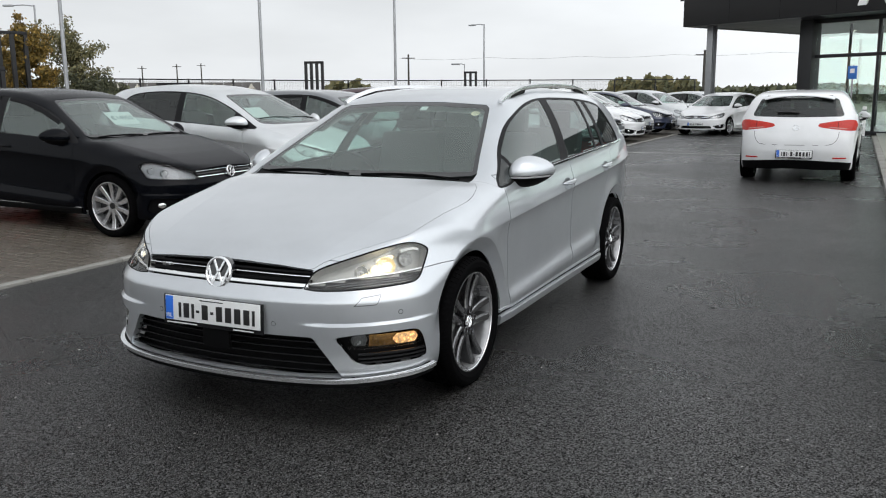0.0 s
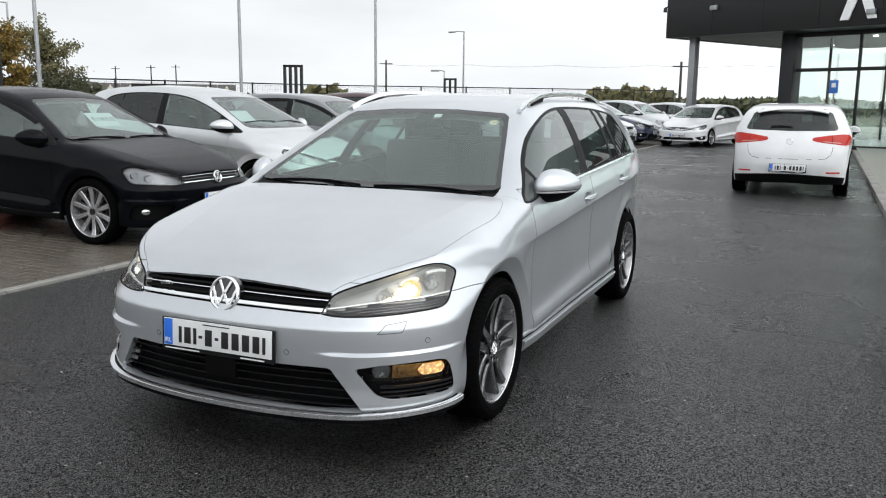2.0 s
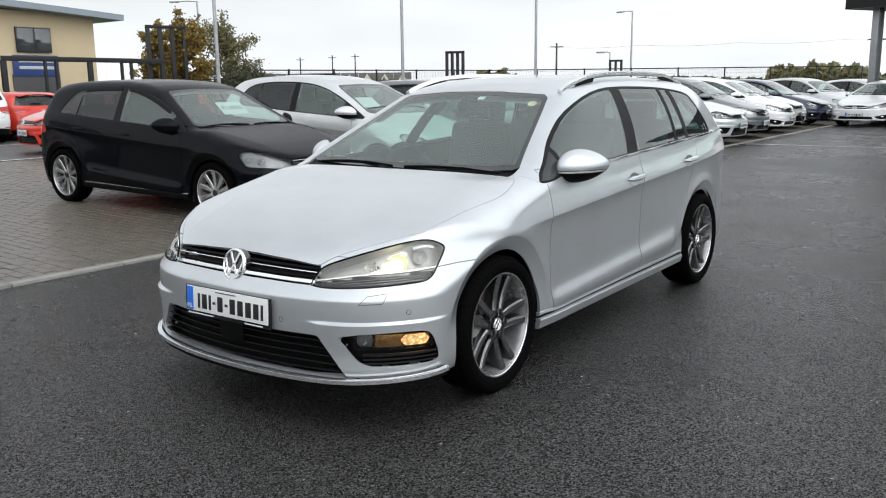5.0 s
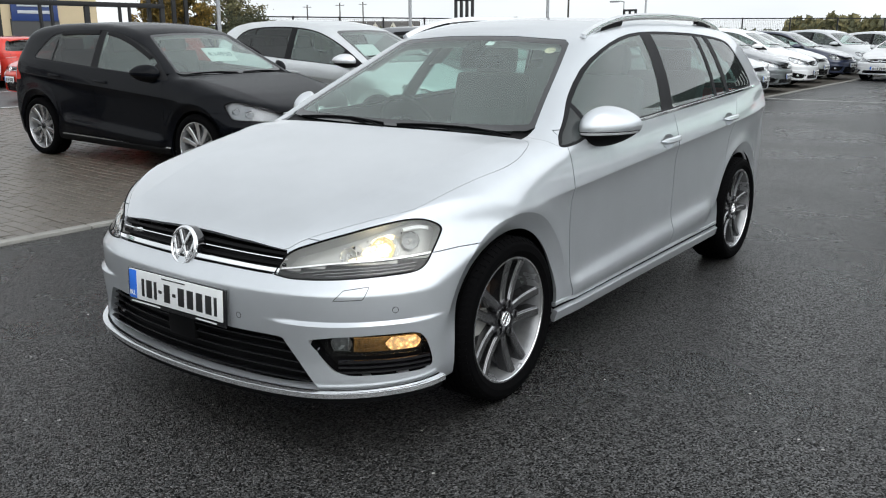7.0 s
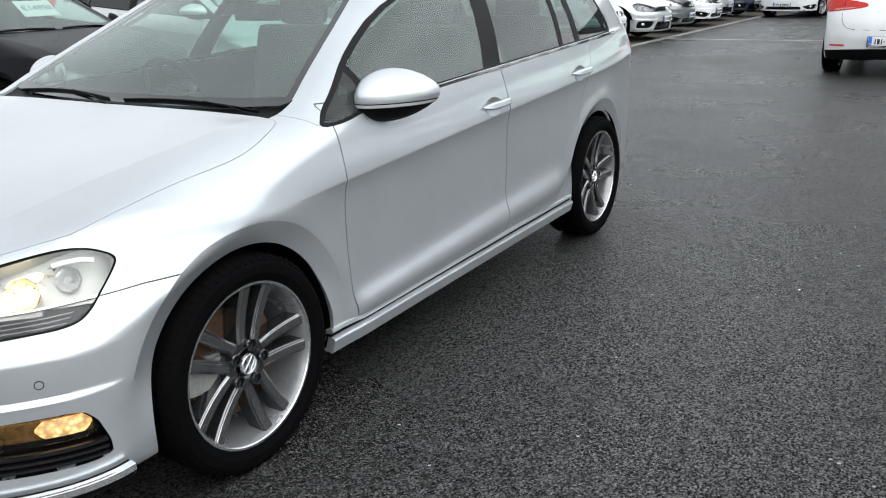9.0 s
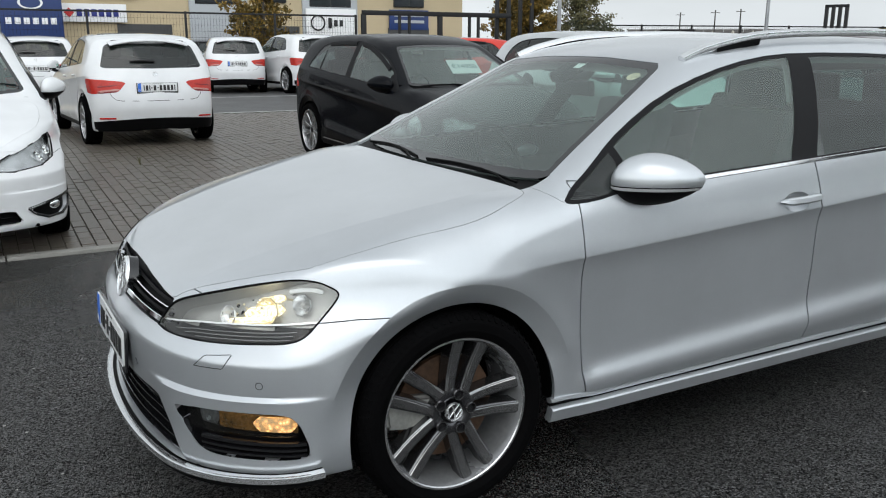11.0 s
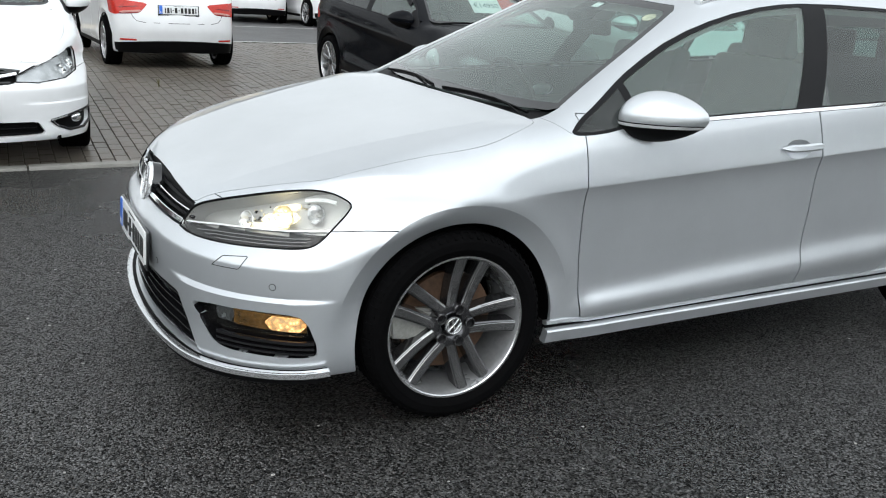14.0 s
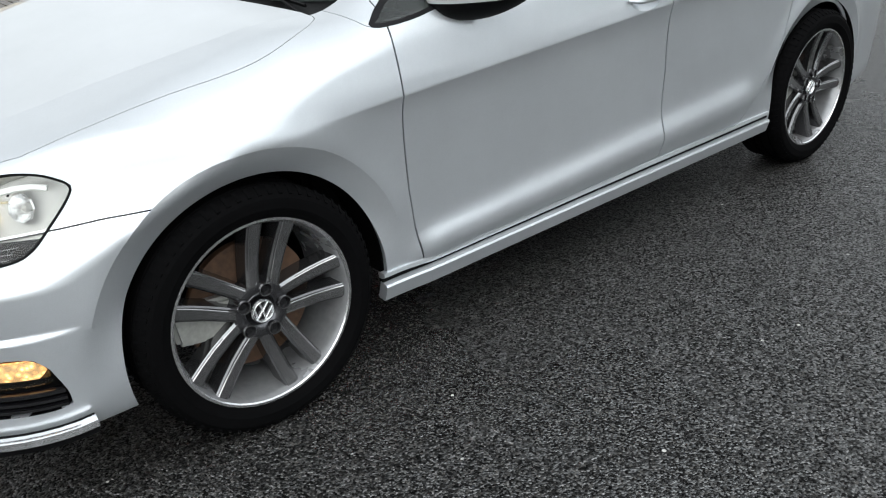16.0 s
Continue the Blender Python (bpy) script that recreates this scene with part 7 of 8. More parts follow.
def showroom():
    b = empty("showroom", SHOW_TURN)
    tagged(b, "glass-fronted car showroom with deep black fascia canopy", "building", kind="thing")
    show_box("fascia", 0, 34, 0, 0.35, 3.90, 6.9, FASCIA, b, 0.02, "black fascia with white sign shapes")
    for k in range(17):
        show_box("fascia_joint", 2 * k + 1.995, 2 * k + 2.005, -0.002, 0.02, 3.92, 6.88, PLASTIC, b, 0)
    show_box("canopy_soffit", 0, 34, 0.35, 9.0, 3.92, 4.15, FASCIA, b, 0.02)
    show_box("roof", 0.1, 34, 0.35, 14.0, 4.15, 6.6, FASCIA, b, 0.02)
    show_box("canopy_edge", 0, 0.30, 0.35, 9.0, 3.90, 6.9, FASCIA, b, 0.02)
    show_box("end_pier", 3.95, 4.45, 1.4, 1.95, 0.0, 3.92, FRAME_DARK, b, 0.01)
    show_box("floor_slab", 4.2, 34, 1.6, 14.0, 0.0, 0.09, SHOW_FLOOR, b)
    s = 4.45
    while s < 33.5:
        show_box("mullion", s + 2.16, s + 2.24, 13.6, 13.7, 0.1, 3.92, FRAME_DARK, b)
        show_box("pane", s + 0.02, s + 2.16, 13.645, 13.655, 0.12, 3.90, SHOW_GLASS, b, 0)
        s += 2.2
    show_box("end_wall", 33.6, 34, 1.6, 13.6, 0.09, 4.0, SHOW_WALL, b)
    show_box("plinth", 4.4, 34, 1.58, 1.72, 0.0, 0.12, FRAME_DARK, b)
    show_box("transom", 4.4, 34, 1.60, 1.70, 2.60, 2.72, FRAME_DARK, b)
    show_box("head_rail", 4.4, 34, 1.60, 1.70, 3.78, 3.92, FRAME_DARK, b)
    s = 4.45
    while s < 33.5:
        show_box("mullion", s + 2.16, s + 2.24, 1.60, 1.70, 0.1, 3.8, FRAME_DARK, b)
        show_box("pane", s + 0.02, s + 2.16, 1.645, 1.655, 0.12, 2.60, SHOW_GLASS, b, 0)
        show_box("pane", s + 0.02, s + 2.16, 1.645, 1.655, 2.72, 3.78, SHOW_GLASS, b, 0)
        s += 2.2
    # the side facing the post: glass as well, so the sky shows through
    d = 1.95
    while d < 13.0:
        show_box("mullion", 4.28, 4.36, d + 2.2, d + 2.28, 0.1, 3.92, FRAME_DARK, b)
        show_box("pane", 4.315, 4.325, d + 0.02, d + 2.2, 0.12, 3.90, SHOW_GLASS, b, 0)
        d += 2.28
    for k in range(10):
        for q in (4.0, 7.5, 11):
            part("ceiling_lamp", cyl_bm(0.09, 0.09, 0.03, (6 + 2.8 * k, q, 3.89), None, 14), LIT_SPOT, b)
    # sign: plain white shapes in place of the name
    x = 6.72
    for k, (w, shape) in enumerate(((1.15, 1), (0.24, 0), (0.95, 0), (0.92, 0), (0.24, 0), (0.98, 0), (0.85, 0), (0, 0), (0.95, 0), (0.85, 0), (0.7, 0), (0.85, 0), (0.72, 0))):
        if w == 0:
            x += 0.5
            continue
        if shape:
            strokes = [[(0, 0), (0.28, 0), (0.575, 0.80), (0.87, 0), (1.15, 0), (0.72, 1.3), (0.43, 1.3)]]
        elif w < 0.5:
            strokes = [[(0, 0), (w, 0), (w, 1.3), (0, 1.3)]]
        else:
            strokes = [[(u, 0), (u + 0.25, 0), (u + 0.25, 1.3), (u, 1.3)] for u in (0, w - 0.25)]
        up = Matrix.Translation((x, -0.02, 4.10)) @ Matrix.Rotation(radians(90), 4, "X")
        for pts in strokes:
            part("sign_shape", prism_bm(pts, 0, 0.06, None, 0.006, up), WHITE_SIGN, b, "white raised sign shape")
        x += w + 0.36
    for s_, z in ((2.1, 4.85), (7.7, 4.3), (13, 4.85)):
        fl = box_bm((0.28, 0.12, 0.16), (s_, -0.09, z), 0.02)
        part("flood_lamp", fl, GALV, b)
    cam_bm = cyl_bm(0.07, 0.06, 0.16, (-0.16, 0.1, 4.95), None, 14, None, 0.01)
    box_bm((0.20, 0.04, 0.04), (-0.06, 0.1, 5.05), 0.005, None, cam_bm)
    part("security_camera", cam_bm, FRAME_DARK, b)
    return b


showroom()
post_m = SHOW_TURN @ Matrix.Translation((0.78, 0.75, 0))
post = empty("canopy_post", post_m)
tagged(post, "grey steel canopy post with a flanged section", "post", kind="structure")
hb = box_bm((0.26, 0.02, 3.92), (0, -0.13, 1.96), 0.003)
box_bm((0.26, 0.02, 3.92), (0, 0.13, 1.96), 0.003, None, hb)
box_bm((0.016, 0.25, 3.92), (0, 0, 1.96), 0.002, None, hb)
part("post_shaft", hb, GALV, post)
part("base_plate", box_bm((0.40, 0.40, 0.03), (0, 0, 0.015), 0.004), GALV, post)


def bollard(x, y, h=0.95):
    bm = lathe_bm([(0.0, h + 0.02), (0.05, h + 0.015), (0.06, h), (0.06, 0.0)], None, 20)
    o = part("bollard", bm, WHITE_SIGN)
    o.location = (x, y, 0)
    tagged(o, "white round steel bollard on the asphalt", "bollard", "bollards at the showroom", "thing")
    part("bollard_cap", cyl_bm(0.062, 0.062, 0.05, (0, 0, h - 0.12), None, 20), GALV, o)


bollard(2.64, 27.3)
bollard(-3.0, 27.8)
bollard(0.9, 28.6)
sign = part("parking_sign", box_bm((0.30, 0.02, 0.42), (0, 0, 2.05), 0.01), surface("blue_sign_face", (0.03, 0.16, 0.52), 0.4, 0, 0.05))
sign.matrix_basis = Matrix.Translation((2.2, 27.2, 0)) @ Matrix.Rotation(math.atan2(-0.458, 0.889), 4, "Z")
tagged(sign, "small blue parking sign with white mark on a post", "sign", kind="thing")
part("sign_post", cyl_bm(0.025, 0.025, 2.3, (0, 0.03, 1.15), None, 12), GALV, sign)
part("sign_mark", box_bm((0.14, 0.006, 0.14), (0, -0.012, 2.10), 0.01), WHITE_SIGN, sign)



def potted_shrub(s0, d0, height, seed):
    """A dark green leafy shrub in a round pot, in the showroom's own measures."""
    rng = random.Random(seed)
    p = part("potted_shrub", lathe_bm([(0.0, 0.02), (0.15, 0.0), (0.20, 0.34), (0.22, 0.36), (0.20, 0.36), (0.18, 0.30), (0.0, 0.30)], None, 24), FRAME_DARK)
    p.matrix_basis = SHOW_TURN @ Matrix.Translation((s0, d0, 0.09))
    tagged(p, "dark green leafy shrub in a round pot", "plant", kind="thing")
    part("stem", tube_bm([(0, 0, 0.3), (0.02, 0.01, height * 0.6), (0, 0, height)], [0.02, 0.014, 0.006], 6), FRAME_DARK, p)
    verts, faces = [], []
    for k in range(900):
        z = rng.uniform(0.42, height)
        r = 0.42 * (1 - (z - 0.4) / height * 0.8) * rng.random() ** 0.5
        a = rng.uniform(0, 6.283)
        c = Vector((r * math.cos(a), r * math.sin(a), z))
        u = Vector((rng.gauss(0, 1), rng.gauss(0, 1), rng.gauss(0, 1))).normalized() * 0.07
        v = u.orthogonal() * 0.45
        n = len(verts)
        verts += [tuple(c + u), tuple(c + v), tuple(c - u), tuple(c - v)]
        faces.append((n, n + 1, n + 2, n + 3))
    tagged(link("leaves", mesh_from("leaves", verts, faces, SHRUB_LEAF, False), p), kind="stuff")


SHRUB_LEAF = surface("dark_shrub_leaf", (0.02, 0.05, 0.018), 0.5, 0, 0.3, 9)
potted_shrub(7.9, 2.7, 2.0, 11)


# ---------------------------------------------------------------- fences, poles and gantries
def mesh_fence(name, p, q, height, step, label, wires=True, lift=0.0):
    """Posts, rails and a wire mesh between two points."""
    p, q = Vector(p), Vector(q)
    d = q - p
    n = max(1, round(d.length / step))
    turn = Matrix.Rotation(math.atan2(d.y, d.x), 4, "Z")
    f = empty(name, Matrix.Translation((p.x, p.y, 0)))
    tagged(f, label, "fence", kind="thing")
    for k in range(n + 1):
        at = d * (k / n)
        z = ground_z(p.x + at.x) + lift
        part("post", box_bm((0.07, 0.07, height + 0.1), (at.x, at.y, z + height / 2), 0.004, None), FENCE_BLACK, f)
        if k < n:
            mid = d * ((k + 0.5) / n)
            zc = ground_z(p.x + mid.x) + lift
            L = d.length / n
            part("rail", box_bm((L, 0.05, 0.06), (0, 0, 0), 0.004, Matrix.Translation((mid.x, mid.y, zc + height)) @ turn), FENCE_BLACK, f)
            if wires:
                bm = bmesh.new()
                m = int(L / 0.10)
                for i in range(1, m):
                    box_bm((0.006, 0.006, height - 0.1), (0, 0, 0), 0, Matrix.Translation((mid.x, mid.y, zc + height / 2)) @ turn @ Matrix.Translation((-L / 2 + i * L / m, 0, 0)), bm)
                for i in range(int(height / 0.2)):
                    box_bm((L, 0.006, 0.006), (0, 0, 0), 0, Matrix.Translation((mid.x, mid.y, zc + 0.1 + 0.2 * i)) @ turn, bm)
                w = part("wire_mesh", bm, FENCE_BLACK, f, smooth=False)
                tagged(w, kind="stuff")
            else:
                part("rail", box_bm((L, 0.05, 0.06), (0, 0, 0), 0.004, Matrix.Translation((mid.x, mid.y, zc + height * 0.45)) @ turn), FENCE_BLACK, f)
    return f


mesh_fence("mesh_fence", (-26.0, -19, 0), (-26.0, 11.0, 0), 2.28, 2.9, "black steel mesh fence with square posts")
mesh_fence("rail_fence", (-26.4, 18.8, 0), (-29.0, 24.0, 0), 1.75, 1.6, "low black steel rail fence", False)
mesh_fence("rail_fence", (-24.0, 38.0, 0), (-7.0, 52.0, 0), 2.2, 2.6, "black steel fence at the yard's far edge")
mesh_fence("rail_fence", (-29.0, 24.0, 0), (-24.0, 38.0, 0), 2.2, 2.4, "black steel fence behind the parked row")


def gantry(x, y, width, height, bars, turn, label):
    """A black steel frame of upright bars."""
    g = empty("gate_frame", Matrix.Translation((x, y, ground_z(x))) @ Matrix.Rotation(turn, 4, "Z"))
    tagged(g, label, "gate", kind="thing")
    for k in range(bars):
        part("upright", box_bm((0.14, 0.14, height), (-width / 2 + width * k / (bars - 1), 0, height / 2), 0.006), FENCE_BLACK, g)
    part("crossbar", box_bm((width + 0.14, 0.14, 0.12), (0, 0, height), 0.006), FENCE_BLACK, g)


def polar(az, dist, x0=2.39, y0=-3.6):
    a = radians(az)
    return x0 + dist * math.sin(a), y0 + dist * math.cos(a)


gate = tagged(empty("sliding_gate", Matrix.Translation((-26.1, 11.3, ground_z(-26.1)))), "black steel sliding gate with heavy top rail", "gate", kind="thing")
part("top_rail", box_bm((0.12, 6.4, 0.17), (0, 3.2, 2.42), 0.008), FENCE_BLACK, gate)
part("bottom_rail", box_bm((0.12, 6.4, 0.17), (0, 3.2, 0.17), 0.008), FENCE_BLACK, gate)
for gy, gw in ((0.05, 0.18), (1.5, 0.08), (1.9, 0.08), (3.2, 0.18), (4.5, 0.08), (4.9, 0.08), (6.3, 0.18)):
    part("gate_post", box_bm((0.12, gw, 2.3), (0, gy, 1.22), 0.006), FENCE_BLACK, gate)
gantry(-26.15, 17.9, 1.45, 3.75, 4, radians(75), "tall black steel gate frame at the yard edge")
for az, dist, w, h, n in ((-34.6, 44, 0.85, 3.15, 4), (-24.2, 55, 0.7, 2.9, 3), (-43.6, 46, 1.6, 2.15, 4)):
    x, y = polar(az, dist)
    gantry(x, y, w, h - ground_z(x), n, radians(-az) * 0.6, "tall black steel gate frame at the yard edge")


def mast(x, y, height, radius=0.06, label="slim pale steel mast", arm=0.0, arm_turn=0.0):
    m = part("mast", tube_bm([(0, 0, 0), (0, 0, height * 0.5), (0, 0, height)], [radius, radius * 0.85, radius * 0.6], 12), GALV)
    m.location = (x, y, ground_z(x) - 0.05)
    tagged(m, label, "lamp post" if arm else "mast", kind="thing")
    if arm:
        d = Vector((math.cos(arm_turn), math.sin(arm_turn), 0))
        part("lamp_arm", tube_bm([(0, 0, height - 0.05), tuple(d * arm * 0.5 + Vector((0, 0, height + 0.02))), tuple(d * arm + Vector((0, 0, height)))], 0.03, 8), GALV, m)
        part("lamp_head", box_bm((0.55, 0.22, 0.10), (0, 0, 0), 0.03, Matrix.Translation(d * (arm + 0.2) + Vector((0, 0, height))) @ Matrix.Rotation(arm_turn, 4, "Z")), GALV, m)


for az, dist in ((-49.85, 33), (-37.95, 38), (-29.2, 42)):
    x, y = polar(az, dist)
    mast(x, y, 11, 0.075)
x, y = polar(-23.3, 62)
mast(x, y, 6.4, 0.08, "street lamp on a tall grey post", 1.0, radians(160))
x, y = polar(-51.3, 52)
mast(x, y, 6.4, 0.08, "street lamp on a tall grey post", 1.3, radians(200))
x, y = polar(-24.6, 56)
mast(x, y, 3.4, 0.05, "camera pole with curved top", 0.45, radians(180))


WOOD_POLE = surface("weathered_pole_wood", (0.05, 0.045, 0.04), 0.85, 0, 0.2, 3)
for az, dist, h in ((-28.4, 120, 7.2), (-9.1, 95, 6.0), (-45.5, 190, 8.2), (-43.4, 190, 8.6), (-41.9, 190, 8.8)):
    x, y = polar(az, dist)
    bm = tube_bm([(0, 0, 0), (0, 0, h)], [0.16, 0.12], 8)
    box_bm((1.8, 0.12, 0.12), (0, 0, h - 0.5), 0.01, Matrix.Rotation(radians(-az), 4, "Z"), bm)
    o = part("utility_pole", bm, WOOD_POLE)
    o.location = (x, y, 0)
    tagged(o, "dark wooden utility pole with crossarm", "utility pole", "utility poles on the skyline", "thing")
cab = [Vector((*polar(-29 + 1.5 * k, 118), 6.6 - 0.25 * math.sin(math.pi * (k % 4) / 4))) for k in range(18)]
tagged(part("overhead_wire", tube_bm(cab, 0.012, 5), PLASTIC), "thin overhead wire between poles", "wire", kind="thing")


# ---------------------------------------------------------------- trees and hedges
BARK = surface("tree_bark", (0.06, 0.05, 0.04), 0.9, 0, 0.3, 8, 60, 0.004)


def leaf_material(name, dark, light):
    m, n, l, b = tree_of(name)
    geo = n.new("ShaderNodeNewGeometry")
    r = ramp_of(n, l, geo.outputs["Random Per Island"], [(0.0, dark), (0.6, tuple((a + c) / 2 for a, c in zip(dark, light))), (1.0, light)])
    l.new(r.outputs[0], b.inputs["Base Color"])
    b.inputs["Roughness"].default_value = 0.7
    return m


LEAF_GOLD = leaf_material("autumn_leaves", (0.06, 0.05, 0.010), (0.30, 0.18, 0.028))
LEAF_GREEN = leaf_material("dull_green_leaves", (0.030, 0.036, 0.020), (0.10, 0.105, 0.05))
LEAF_HEDGE = leaf_material("hedge_leaves", (0.07, 0.075, 0.035), (0.20, 0.17, 0.07))


def tree(x, y, height, spread, count, leaf, seed, label, size=0.11, bare=0.0, low=0.25):
    """A tapered trunk with limbs and a crown of many small leaves in uneven clumps."""
    rng = random.Random(seed)
    base = Vector((x, y, ground_z(x) - 0.1))
    bm = tube_bm([(0, 0, 0), (0.05, 0.03, height * 0.3), (0.0, 0.1, height * 0.62), (0.05, 0.05, height * 0.9)], [height * 0.028, height * 0.022, height * 0.012, height * 0.004], 8)
    tips = []
    for k in range(26):
        z0 = height * rng.uniform(0.18, 0.75)
        a = rng.uniform(0, 2 * math.pi)
        ln = spread * rng.uniform(0.5, 1.0) * (1.1 - 0.75 * max(0, z0 / height - 0.35))
        mid = Vector((math.cos(a) * ln * 0.5, math.sin(a) * ln * 0.5, z0 + ln * 0.35))
        tip = Vector((math.cos(a) * ln, math.sin(a) * ln, min(height, z0 + ln * rng.uniform(0.5, 0.95))))
        tube_bm([(0, 0, z0), tuple(mid), tuple(tip)], [height * 0.009, height * 0.006, height * 0.002], 5, bm)
        tips += [mid, tip, (mid + tip) / 2]
    t = empty("tree", Matrix.Translation(base))
    tagged(t, label, "tree", kind="thing")
    part("trunk", bm, BARK, t)
    clumps = []
    for tip in tips:
        for _ in range(2):
            clumps.append(tip + Vector((rng.gauss(0, 0.16), rng.gauss(0, 0.16), rng.gauss(0, 0.16))) * spread)
    clumps += [Vector((0, 0, height * rng.uniform(0.5, 0.98))) for _ in range(14)]
    verts, faces = [], []
    for k in range(count):
        c = rng.choice(clumps)
        p = c + Vector((rng.gauss(0, 1), rng.gauss(0, 1), rng.gauss(0, 0.8))) * spread * 0.10
        if p.z < height * low:
            p.z = height * low + rng.uniform(0, 0.4)
        u = Vector((rng.gauss(0, 1), rng.gauss(0, 1), rng.gauss(0, 1))).normalized()
        v = u.orthogonal().normalized()
        s = size * rng.uniform(0.6, 1.3)
        n = len(verts)
        verts += [tuple(p + u * s), tuple(p + v * s * 0.6), tuple(p - u * s), tuple(p - v * s * 0.6 + u * s * 0.2)]
        faces.append((n, n + 1, n + 2, n + 3))
    tagged(link("crown", mesh_from("crown", verts, faces, leaf, False), t), kind="stuff")


x, y = polar(-52.2, 37)
tree(x, y, 4.85, 1.0, 22000, LEAF_GOLD, 3, "autumn tree with yellow and rusty leaves behind the fence", 0.058, low=0.05)
x, y = polar(-53.5, 38)
tree(x, y, 4.35, 0.85, 13000, LEAF_GOLD, 13, "autumn tree with yellow and rusty leaves behind the fence", 0.058, low=0.05)
x, y = polar(-49.6, 41)
tree(x, y, 5.0, 1.35, 8000, LEAF_HEDGE, 5, "thin dark green tree losing its leaves", 0.058, low=0.1)
x, y = polar(-48.6, 40)
tree(x, y, 2.2, 1.2, 5000, LEAF_GREEN, 15, "dark green shrub beside the fence", 0.058, low=0.05)
x, y = -29.6, 8.6
tree(x, y, 4.6, 1.05, 5000, LEAF_GOLD, 8, "narrow autumn tree with brown leaves by the fence", 0.075, low=0.25)


def hedge(name, az0, az1, dist, low, high, leaf, count, seed, label):
    rng = random.Random(seed)
    verts, faces = [], []
    for k in range(count):
        t = rng.random()
        az = az0 + (az1 - az0) * t
        top = low + (high - low) * (0.45 + 0.35 * math.sin(t * 9 + seed) * math.sin(t * 23) + 0.2 * math.sin(t * 57 + seed)) * math.sin(math.pi * min(1, max(0, t))) ** 0.35
        x, y = polar(az, dist + rng.uniform(-2, 2))
        z = rng.uniform(0, 1) ** 0.6 * top
        s = dist * 0.0045 * rng.uniform(0.6, 1.4)
        u = Vector((rng.gauss(0, 1), rng.gauss(0, 1), rng.gauss(0, 1))).normalized()
        v = u.orthogonal().normalized()
        n = len(verts)
        p = Vector((x, y, z))
        verts += [tuple(p + u * s), tuple(p + v * s * 0.7), tuple(p - u * s), tuple(p - v * s * 0.7)]
        faces.append((n, n + 1, n + 2, n + 3))
    tagged(link(name, mesh_from(name, verts, faces, leaf, False)), label, "hedge", kind="stuff")


hedge("hedge", -15.0, -9.5, 85, 2.2, 3.4, LEAF_HEDGE, 3500, 1, "brownish green hedge and bushes on the skyline")
hedge("hedge", -60, 30, 130, 1.6, 2.6, LEAF_GREEN, 14000, 2, "distant dark hedgerow along the horizon")
hedge("hedge", -34.0, -31.0, 100, 2.2, 3.6, LEAF_HEDGE, 900, 4, "bare brownish bush on the skyline")
hedge("hedge", -52.0, -46.0, 70, 1.8, 2.5, LEAF_GREEN, 3500, 6, "dark green shrubs beyond the fence")


# ---------------------------------------------------------------- buildings in the distance
RENDER_CREAM = surface("cream_render", (0.52, 0.42, 0.27), 0.8, 0, 0.08, 0.6, 30)
CLAD_GREY = surface("pale_grey_cladding", (0.42, 0.44, 0.46), 0.5, 0.2, 0.06, 0.8, 20)
ROOF_METAL = surface("grey_metal_roof", (0.20, 0.23, 0.26), 0.4, 0.5, 0.1, 0.5)
DARK_GLASS = surface("dark_window_glass", (0.03, 0.035, 0.04), 0.08, 0, 0.2, 2, coat=1.0)
SIGN_BLUE = surface("deep_blue_sign", (0.012, 0.035, 0.14), 0.4, 0, 0.06)
SIGN_RED = surface("red_sign_mark", (0.55, 0.03, 0.03), 0.4, 0, 0.06)
SIGN_NAVY = surface("navy_sign_lettering", (0.02, 0.03, 0.20), 0.4, 0, 0.06)
ROLLER = surface("dark_roller_door", (0.05, 0.05, 0.05), 0.6, 0.2, 0.1)
SLATE = surface("slate_roof", (0.07, 0.065, 0.06), 0.7, 0, 0.2, 0.4)
PALE_WALL = surface("pale_house_wall", (0.55, 0.52, 0.45), 0.85, 0, 0.08, 0.3)


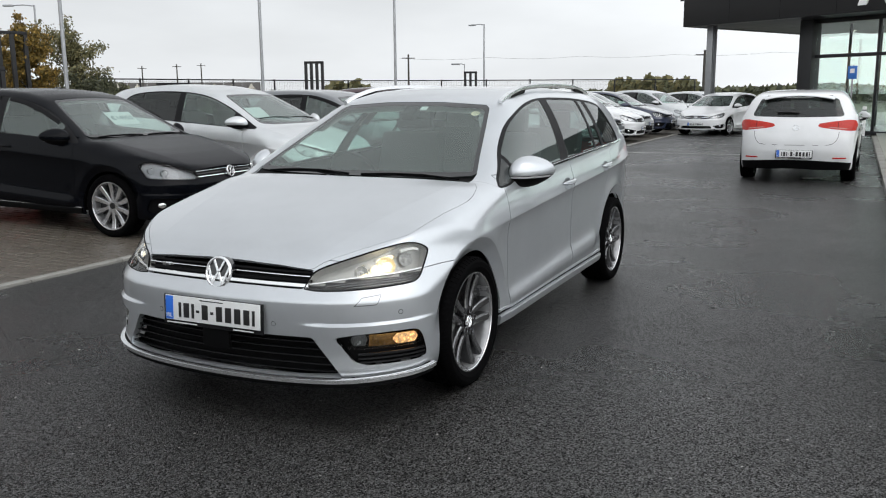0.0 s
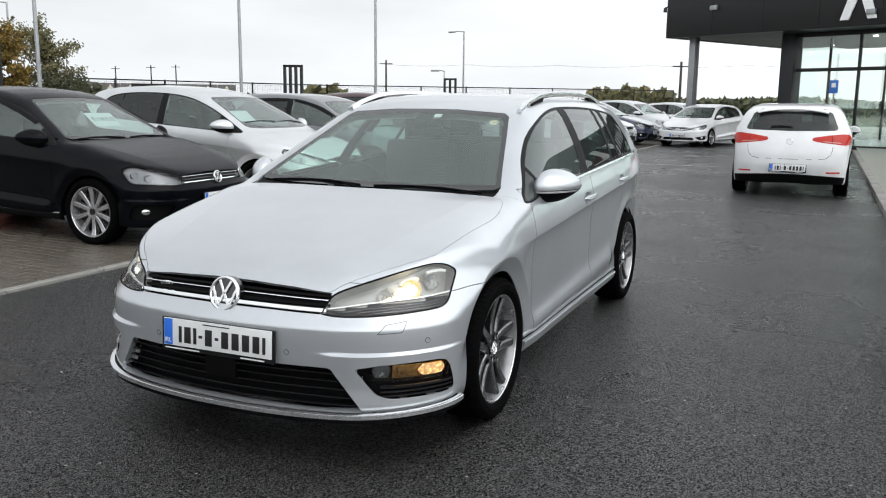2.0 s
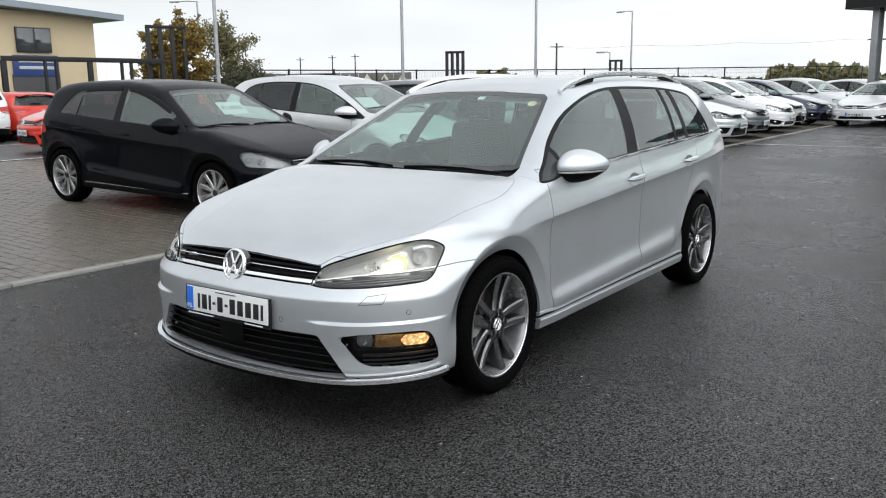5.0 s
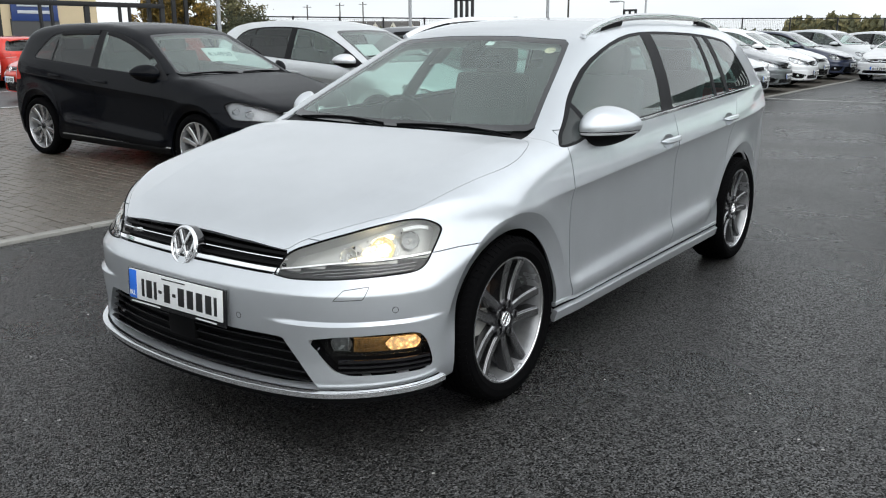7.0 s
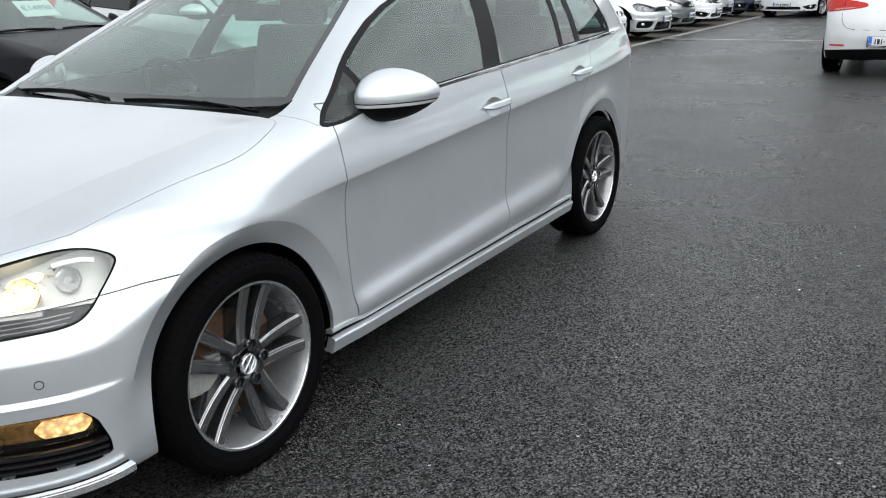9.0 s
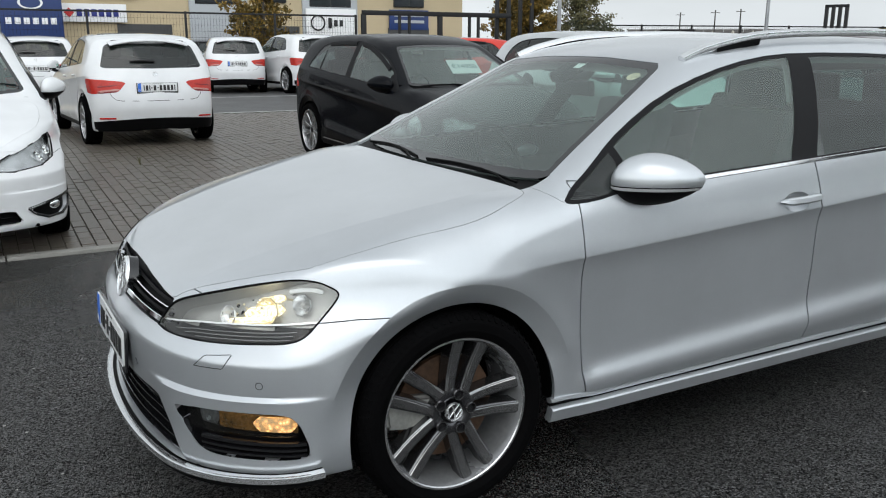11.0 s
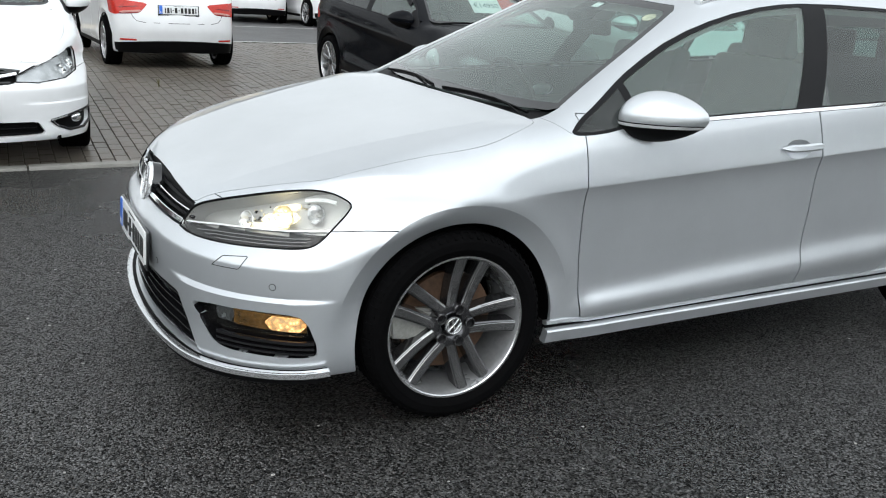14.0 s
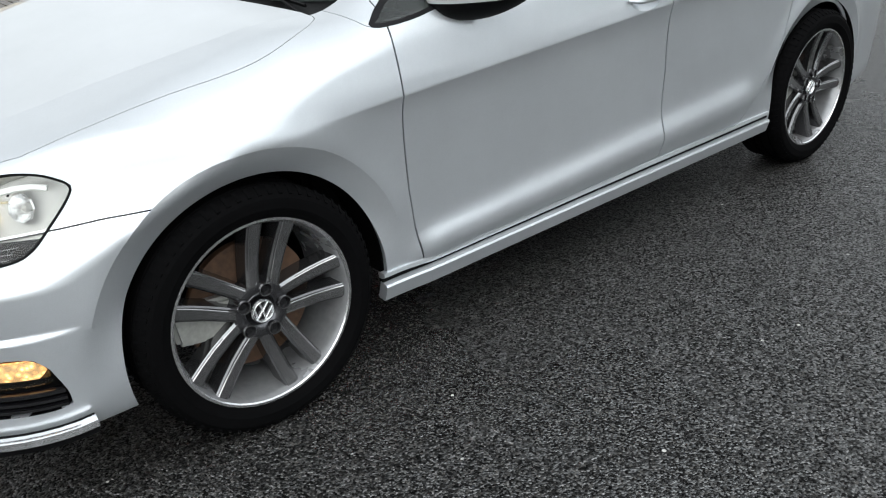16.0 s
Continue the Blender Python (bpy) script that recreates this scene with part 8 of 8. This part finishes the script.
def trade_building():
    """A long cream building with grey cladding, dark windows, signs and a curved metal roof."""
    X = -42.0
    b = empty("trade_building", Matrix.Translation((X, 0, 0.45)))
    tagged(b, "cream rendered business building with curved metal roof and signs", "building", kind="thing")
    part("wall", box_bm((12, 35.2, 5.7), (-6, 7.0, 2.35), 0.02), RENDER_CREAM, b)
    for y0, y1 in ((8.6, 11.6), (14.6, 17.8)):
        part("cladding", box_bm((0.15, y1 - y0, 5.4), (0.05, (y0 + y1) / 2, 2.3), 0.02), CLAD_GREY, b)
    bm = bmesh.new()
    rows = []
    for k in range(15):
        t = k / 14
        yy = -12.5 + 38.3 * t
        z = 4.85 + 1.5 * math.sin(math.pi * (0.32 + 0.55 * t)) - 0.55
        rows.append([bm.verts.new((xx, yy, z + dz)) for xx, dz in ((1.2, 0.0), (1.2, 0.32), (-13, 0.32), (-13, 0))])
    for a, c in zip(rows, rows[1:]):
        for i in range(4):
            bm.faces.new((a[i], a[(i + 1) % 4], c[(i + 1) % 4], c[i]))
    bm.faces.new(rows[0])
    bm.faces.new(rows[-1][::-1])
    part("roof", bm, ROOF_METAL, b, "curved grey metal roof")
    for y, z, w, h in ((10.0, 3.6, 2.2, 1.3), (16.2, 3.6, 2.4, 1.3), (21.0, 3.7, 1.9, 1.3), (12.9, 3.7, 1.6, 1.2), (5.0, 3.7, 2.2, 1.2)):
        win = part("window", box_bm((0.12, w, h), (0.10, y, z), 0.01), FRAME_DARK, b)
        for k in range(2):
            part("pane", box_bm((0.04, w / 2 - 0.10, h - 0.14), (0.155, y - w / 4 + k * w / 2, z), 0.004), DARK_GLASS, win)
    for y, w in ((13.2, 2.4), (6.4, 2.6), (21.0, 2.6), (9.9, 2.4)):
        part("roller_door", box_bm((0.10, w, 2.3), (0.06, y, 0.75), 0.01), ROLLER, b)
    sb = part("sign_board", box_bm((0.2, 2.6, 2.9), (1.6, 1.25, 2.55), 0.02), SIGN_BLUE, b, "deep blue sign board with pale shapes")
    lo = lathe_bm([(0.42, 0), (0.42, 0.05), (0.52, 0.05), (0.52, 0)], Matrix.Translation((1.72, 1.25, 2.75)) @ TO_SIDE @ Matrix.Diagonal((0.55, 1, 1, 1)), 28)
    part("sign_shape", lo, WHITE_SIGN, sb)
    for k in range(6):
        part("sign_shape", box_bm((0.05, 0.24, 0.28), (1.72, 0.30 + 0.37 * k, 1.95), 0.01), WHITE_SIGN, sb)
    sw = part("sign_board", box_bm((0.2, 3.1, 0.85), (0.20, 4.0, 2.40), 0.02), WHITE_SIGN, b, "white sign board with red and navy shapes")
    part("sign_shape", box_bm((0.05, 0.32, 0.32), (0.32, 2.95, 2.40), 0.01, Matrix.Rotation(radians(45), 4, "X")), SIGN_RED, sw)
    for k in range(6):
        part("sign_shape", box_bm((0.05, 0.24, 0.34), (0.32, 3.40 + 0.33 * k, 2.40), 0.02), SIGN_NAVY, sw)
    sg = part("sign_board", box_bm((0.1, 2.9, 1.6), (0.20, 16.2, 2.05), 0.01), WHITE_SIGN, b, "pale sign board with a dark ring")
    part("sign_shape", lathe_bm([(0.34, 0), (0.34, 0.04), (0.42, 0.04), (0.42, 0)], Matrix.Translation((0.27, 15.4, 2.1)) @ TO_SIDE, 28), INK, sg)
    for k in range(3):
        part("sign_shape", box_bm((0.04, 0.2, 0.34 if k else 0.55), (0.27, 16.1 + 0.33 * k, 2.1), 0.01), INK, sg)
    sn = part("sign_board", box_bm((0.1, 2.5, 1.1), (0.10, 21.0, 2.35), 0.01), SIGN_BLUE, b, "navy sign board with faint pale shapes")
    for k in range(2):
        part("sign_shape", box_bm((0.04, 1.9, 0.16), (0.17, 21.0, 2.6 - 0.35 * k), 0.01), CLAD_GREY, sn)


trade_building()


def terrace(az0, az1, dist, n, eaves, ridge):
    """A row of pale houses with gables, far off."""
    for k in range(n):
        a0, a1 = az0 + (az1 - az0) * k / n, az0 + (az1 - az0) * (k + 1) / n
        x0, y0 = polar(a0, dist)
        x1, y1 = polar(a1, dist)
        d = Vector((x1 - x0, y1 - y0, 0))
        L = d.length
        m = Matrix.Translation(((x0 + x1) / 2, (y0 + y1) / 2, 0)) @ Matrix.Rotation(math.atan2(d.y, d.x), 4, "Z")
        h = empty("terraced_house", m)
        tagged(h, "distant pale terraced house with slate roof and gable", "house", "terraced houses on the skyline", "thing")
        part("wall", box_bm((L, 8, eaves), (0, 4, eaves / 2), 0.02), PALE_WALL, h)
        up = Matrix(((0, 0, 1, -L / 2), (1, 0, 0, 0), (0, 1, 0, 0), (0, 0, 0, 1)))
        part("roof", prism_bm([(-0.4, eaves - 0.1), (8.4, eaves - 0.1), (4, ridge)], 0, L, None, 0, up), SLATE, h)
        g = 0.24 * L
        part("gable", prism_bm([(-g, 0), (g, 0), (g, eaves), (0, eaves + 1.6), (-g, eaves)], 0, 2.0, None, 0, Matrix.Translation((0, 1.0, 0)) @ Matrix.Rotation(radians(90), 4, "X")), PALE_WALL, h)
        for s in (-1, 1):
            w = part("window", box_bm((1.0, 0.1, 1.2), (s * L * 0.34, -0.02, eaves - 1.0), 0.02), DARK_GLASS, h)
        part("window", box_bm((1.0, 0.1, 1.2), (0, -1.03, eaves - 0.6), 0.02), DARK_GLASS, h)


# Unseen walls, added to close off the low sky behind the camera.
for name, size, at in (("boundary_wall_south", (90, 1, 5.5), (0, -34, 2.75)), ("boundary_wall_east", (1, 60, 3.2), (34, -6, 1.6))):
    w = part(name, box_bm(size, at, 0.02), UNSEEN_WALL, None)
    tagged(w, "plain dark wall added out of view behind the yard", "wall", kind="structure")
terrace(-48.8, -38.2, 210, 9, 3.3, 5.2)

# ---------------------------------------------------------------- price cards and other small things
CARD_TURN = Matrix.Rotation(radians(90), 4, "Z") @ Matrix.Rotation(radians(-52), 4, "X")
price_card("€14950", (-5.00, 3.40, 1.185), CARD_TURN, "white price card reading 14950 euro behind a windscreen")
price_card("€17950", (-4.66, -1.50, 1.235), CARD_TURN, "white price card reading 17950 euro behind a windscreen")
price_card("", (-5.0, 5.8, 1.20), CARD_TURN, "blank-looking white price card behind a windscreen")

weed = bmesh.new()
rng = random.Random(2)
for k in range(14):
    a, h = rng.uniform(0, 6.28), rng.uniform(0.03, 0.11)
    tube_bm([(0, 0, 0), (0.01 * math.cos(a), 0.01 * math.sin(a), h * 0.6), (0.03 * math.cos(a), 0.03 * math.sin(a), h)], [0.004, 0.003, 0.001], 5, weed)
w = part("weed", weed, LEAF_HEDGE)
w.location = (-6.9, 0.32, ground_z(-6.9))
tagged(w, "small brown weed growing between paving blocks", "weed", kind="thing")

pavers()
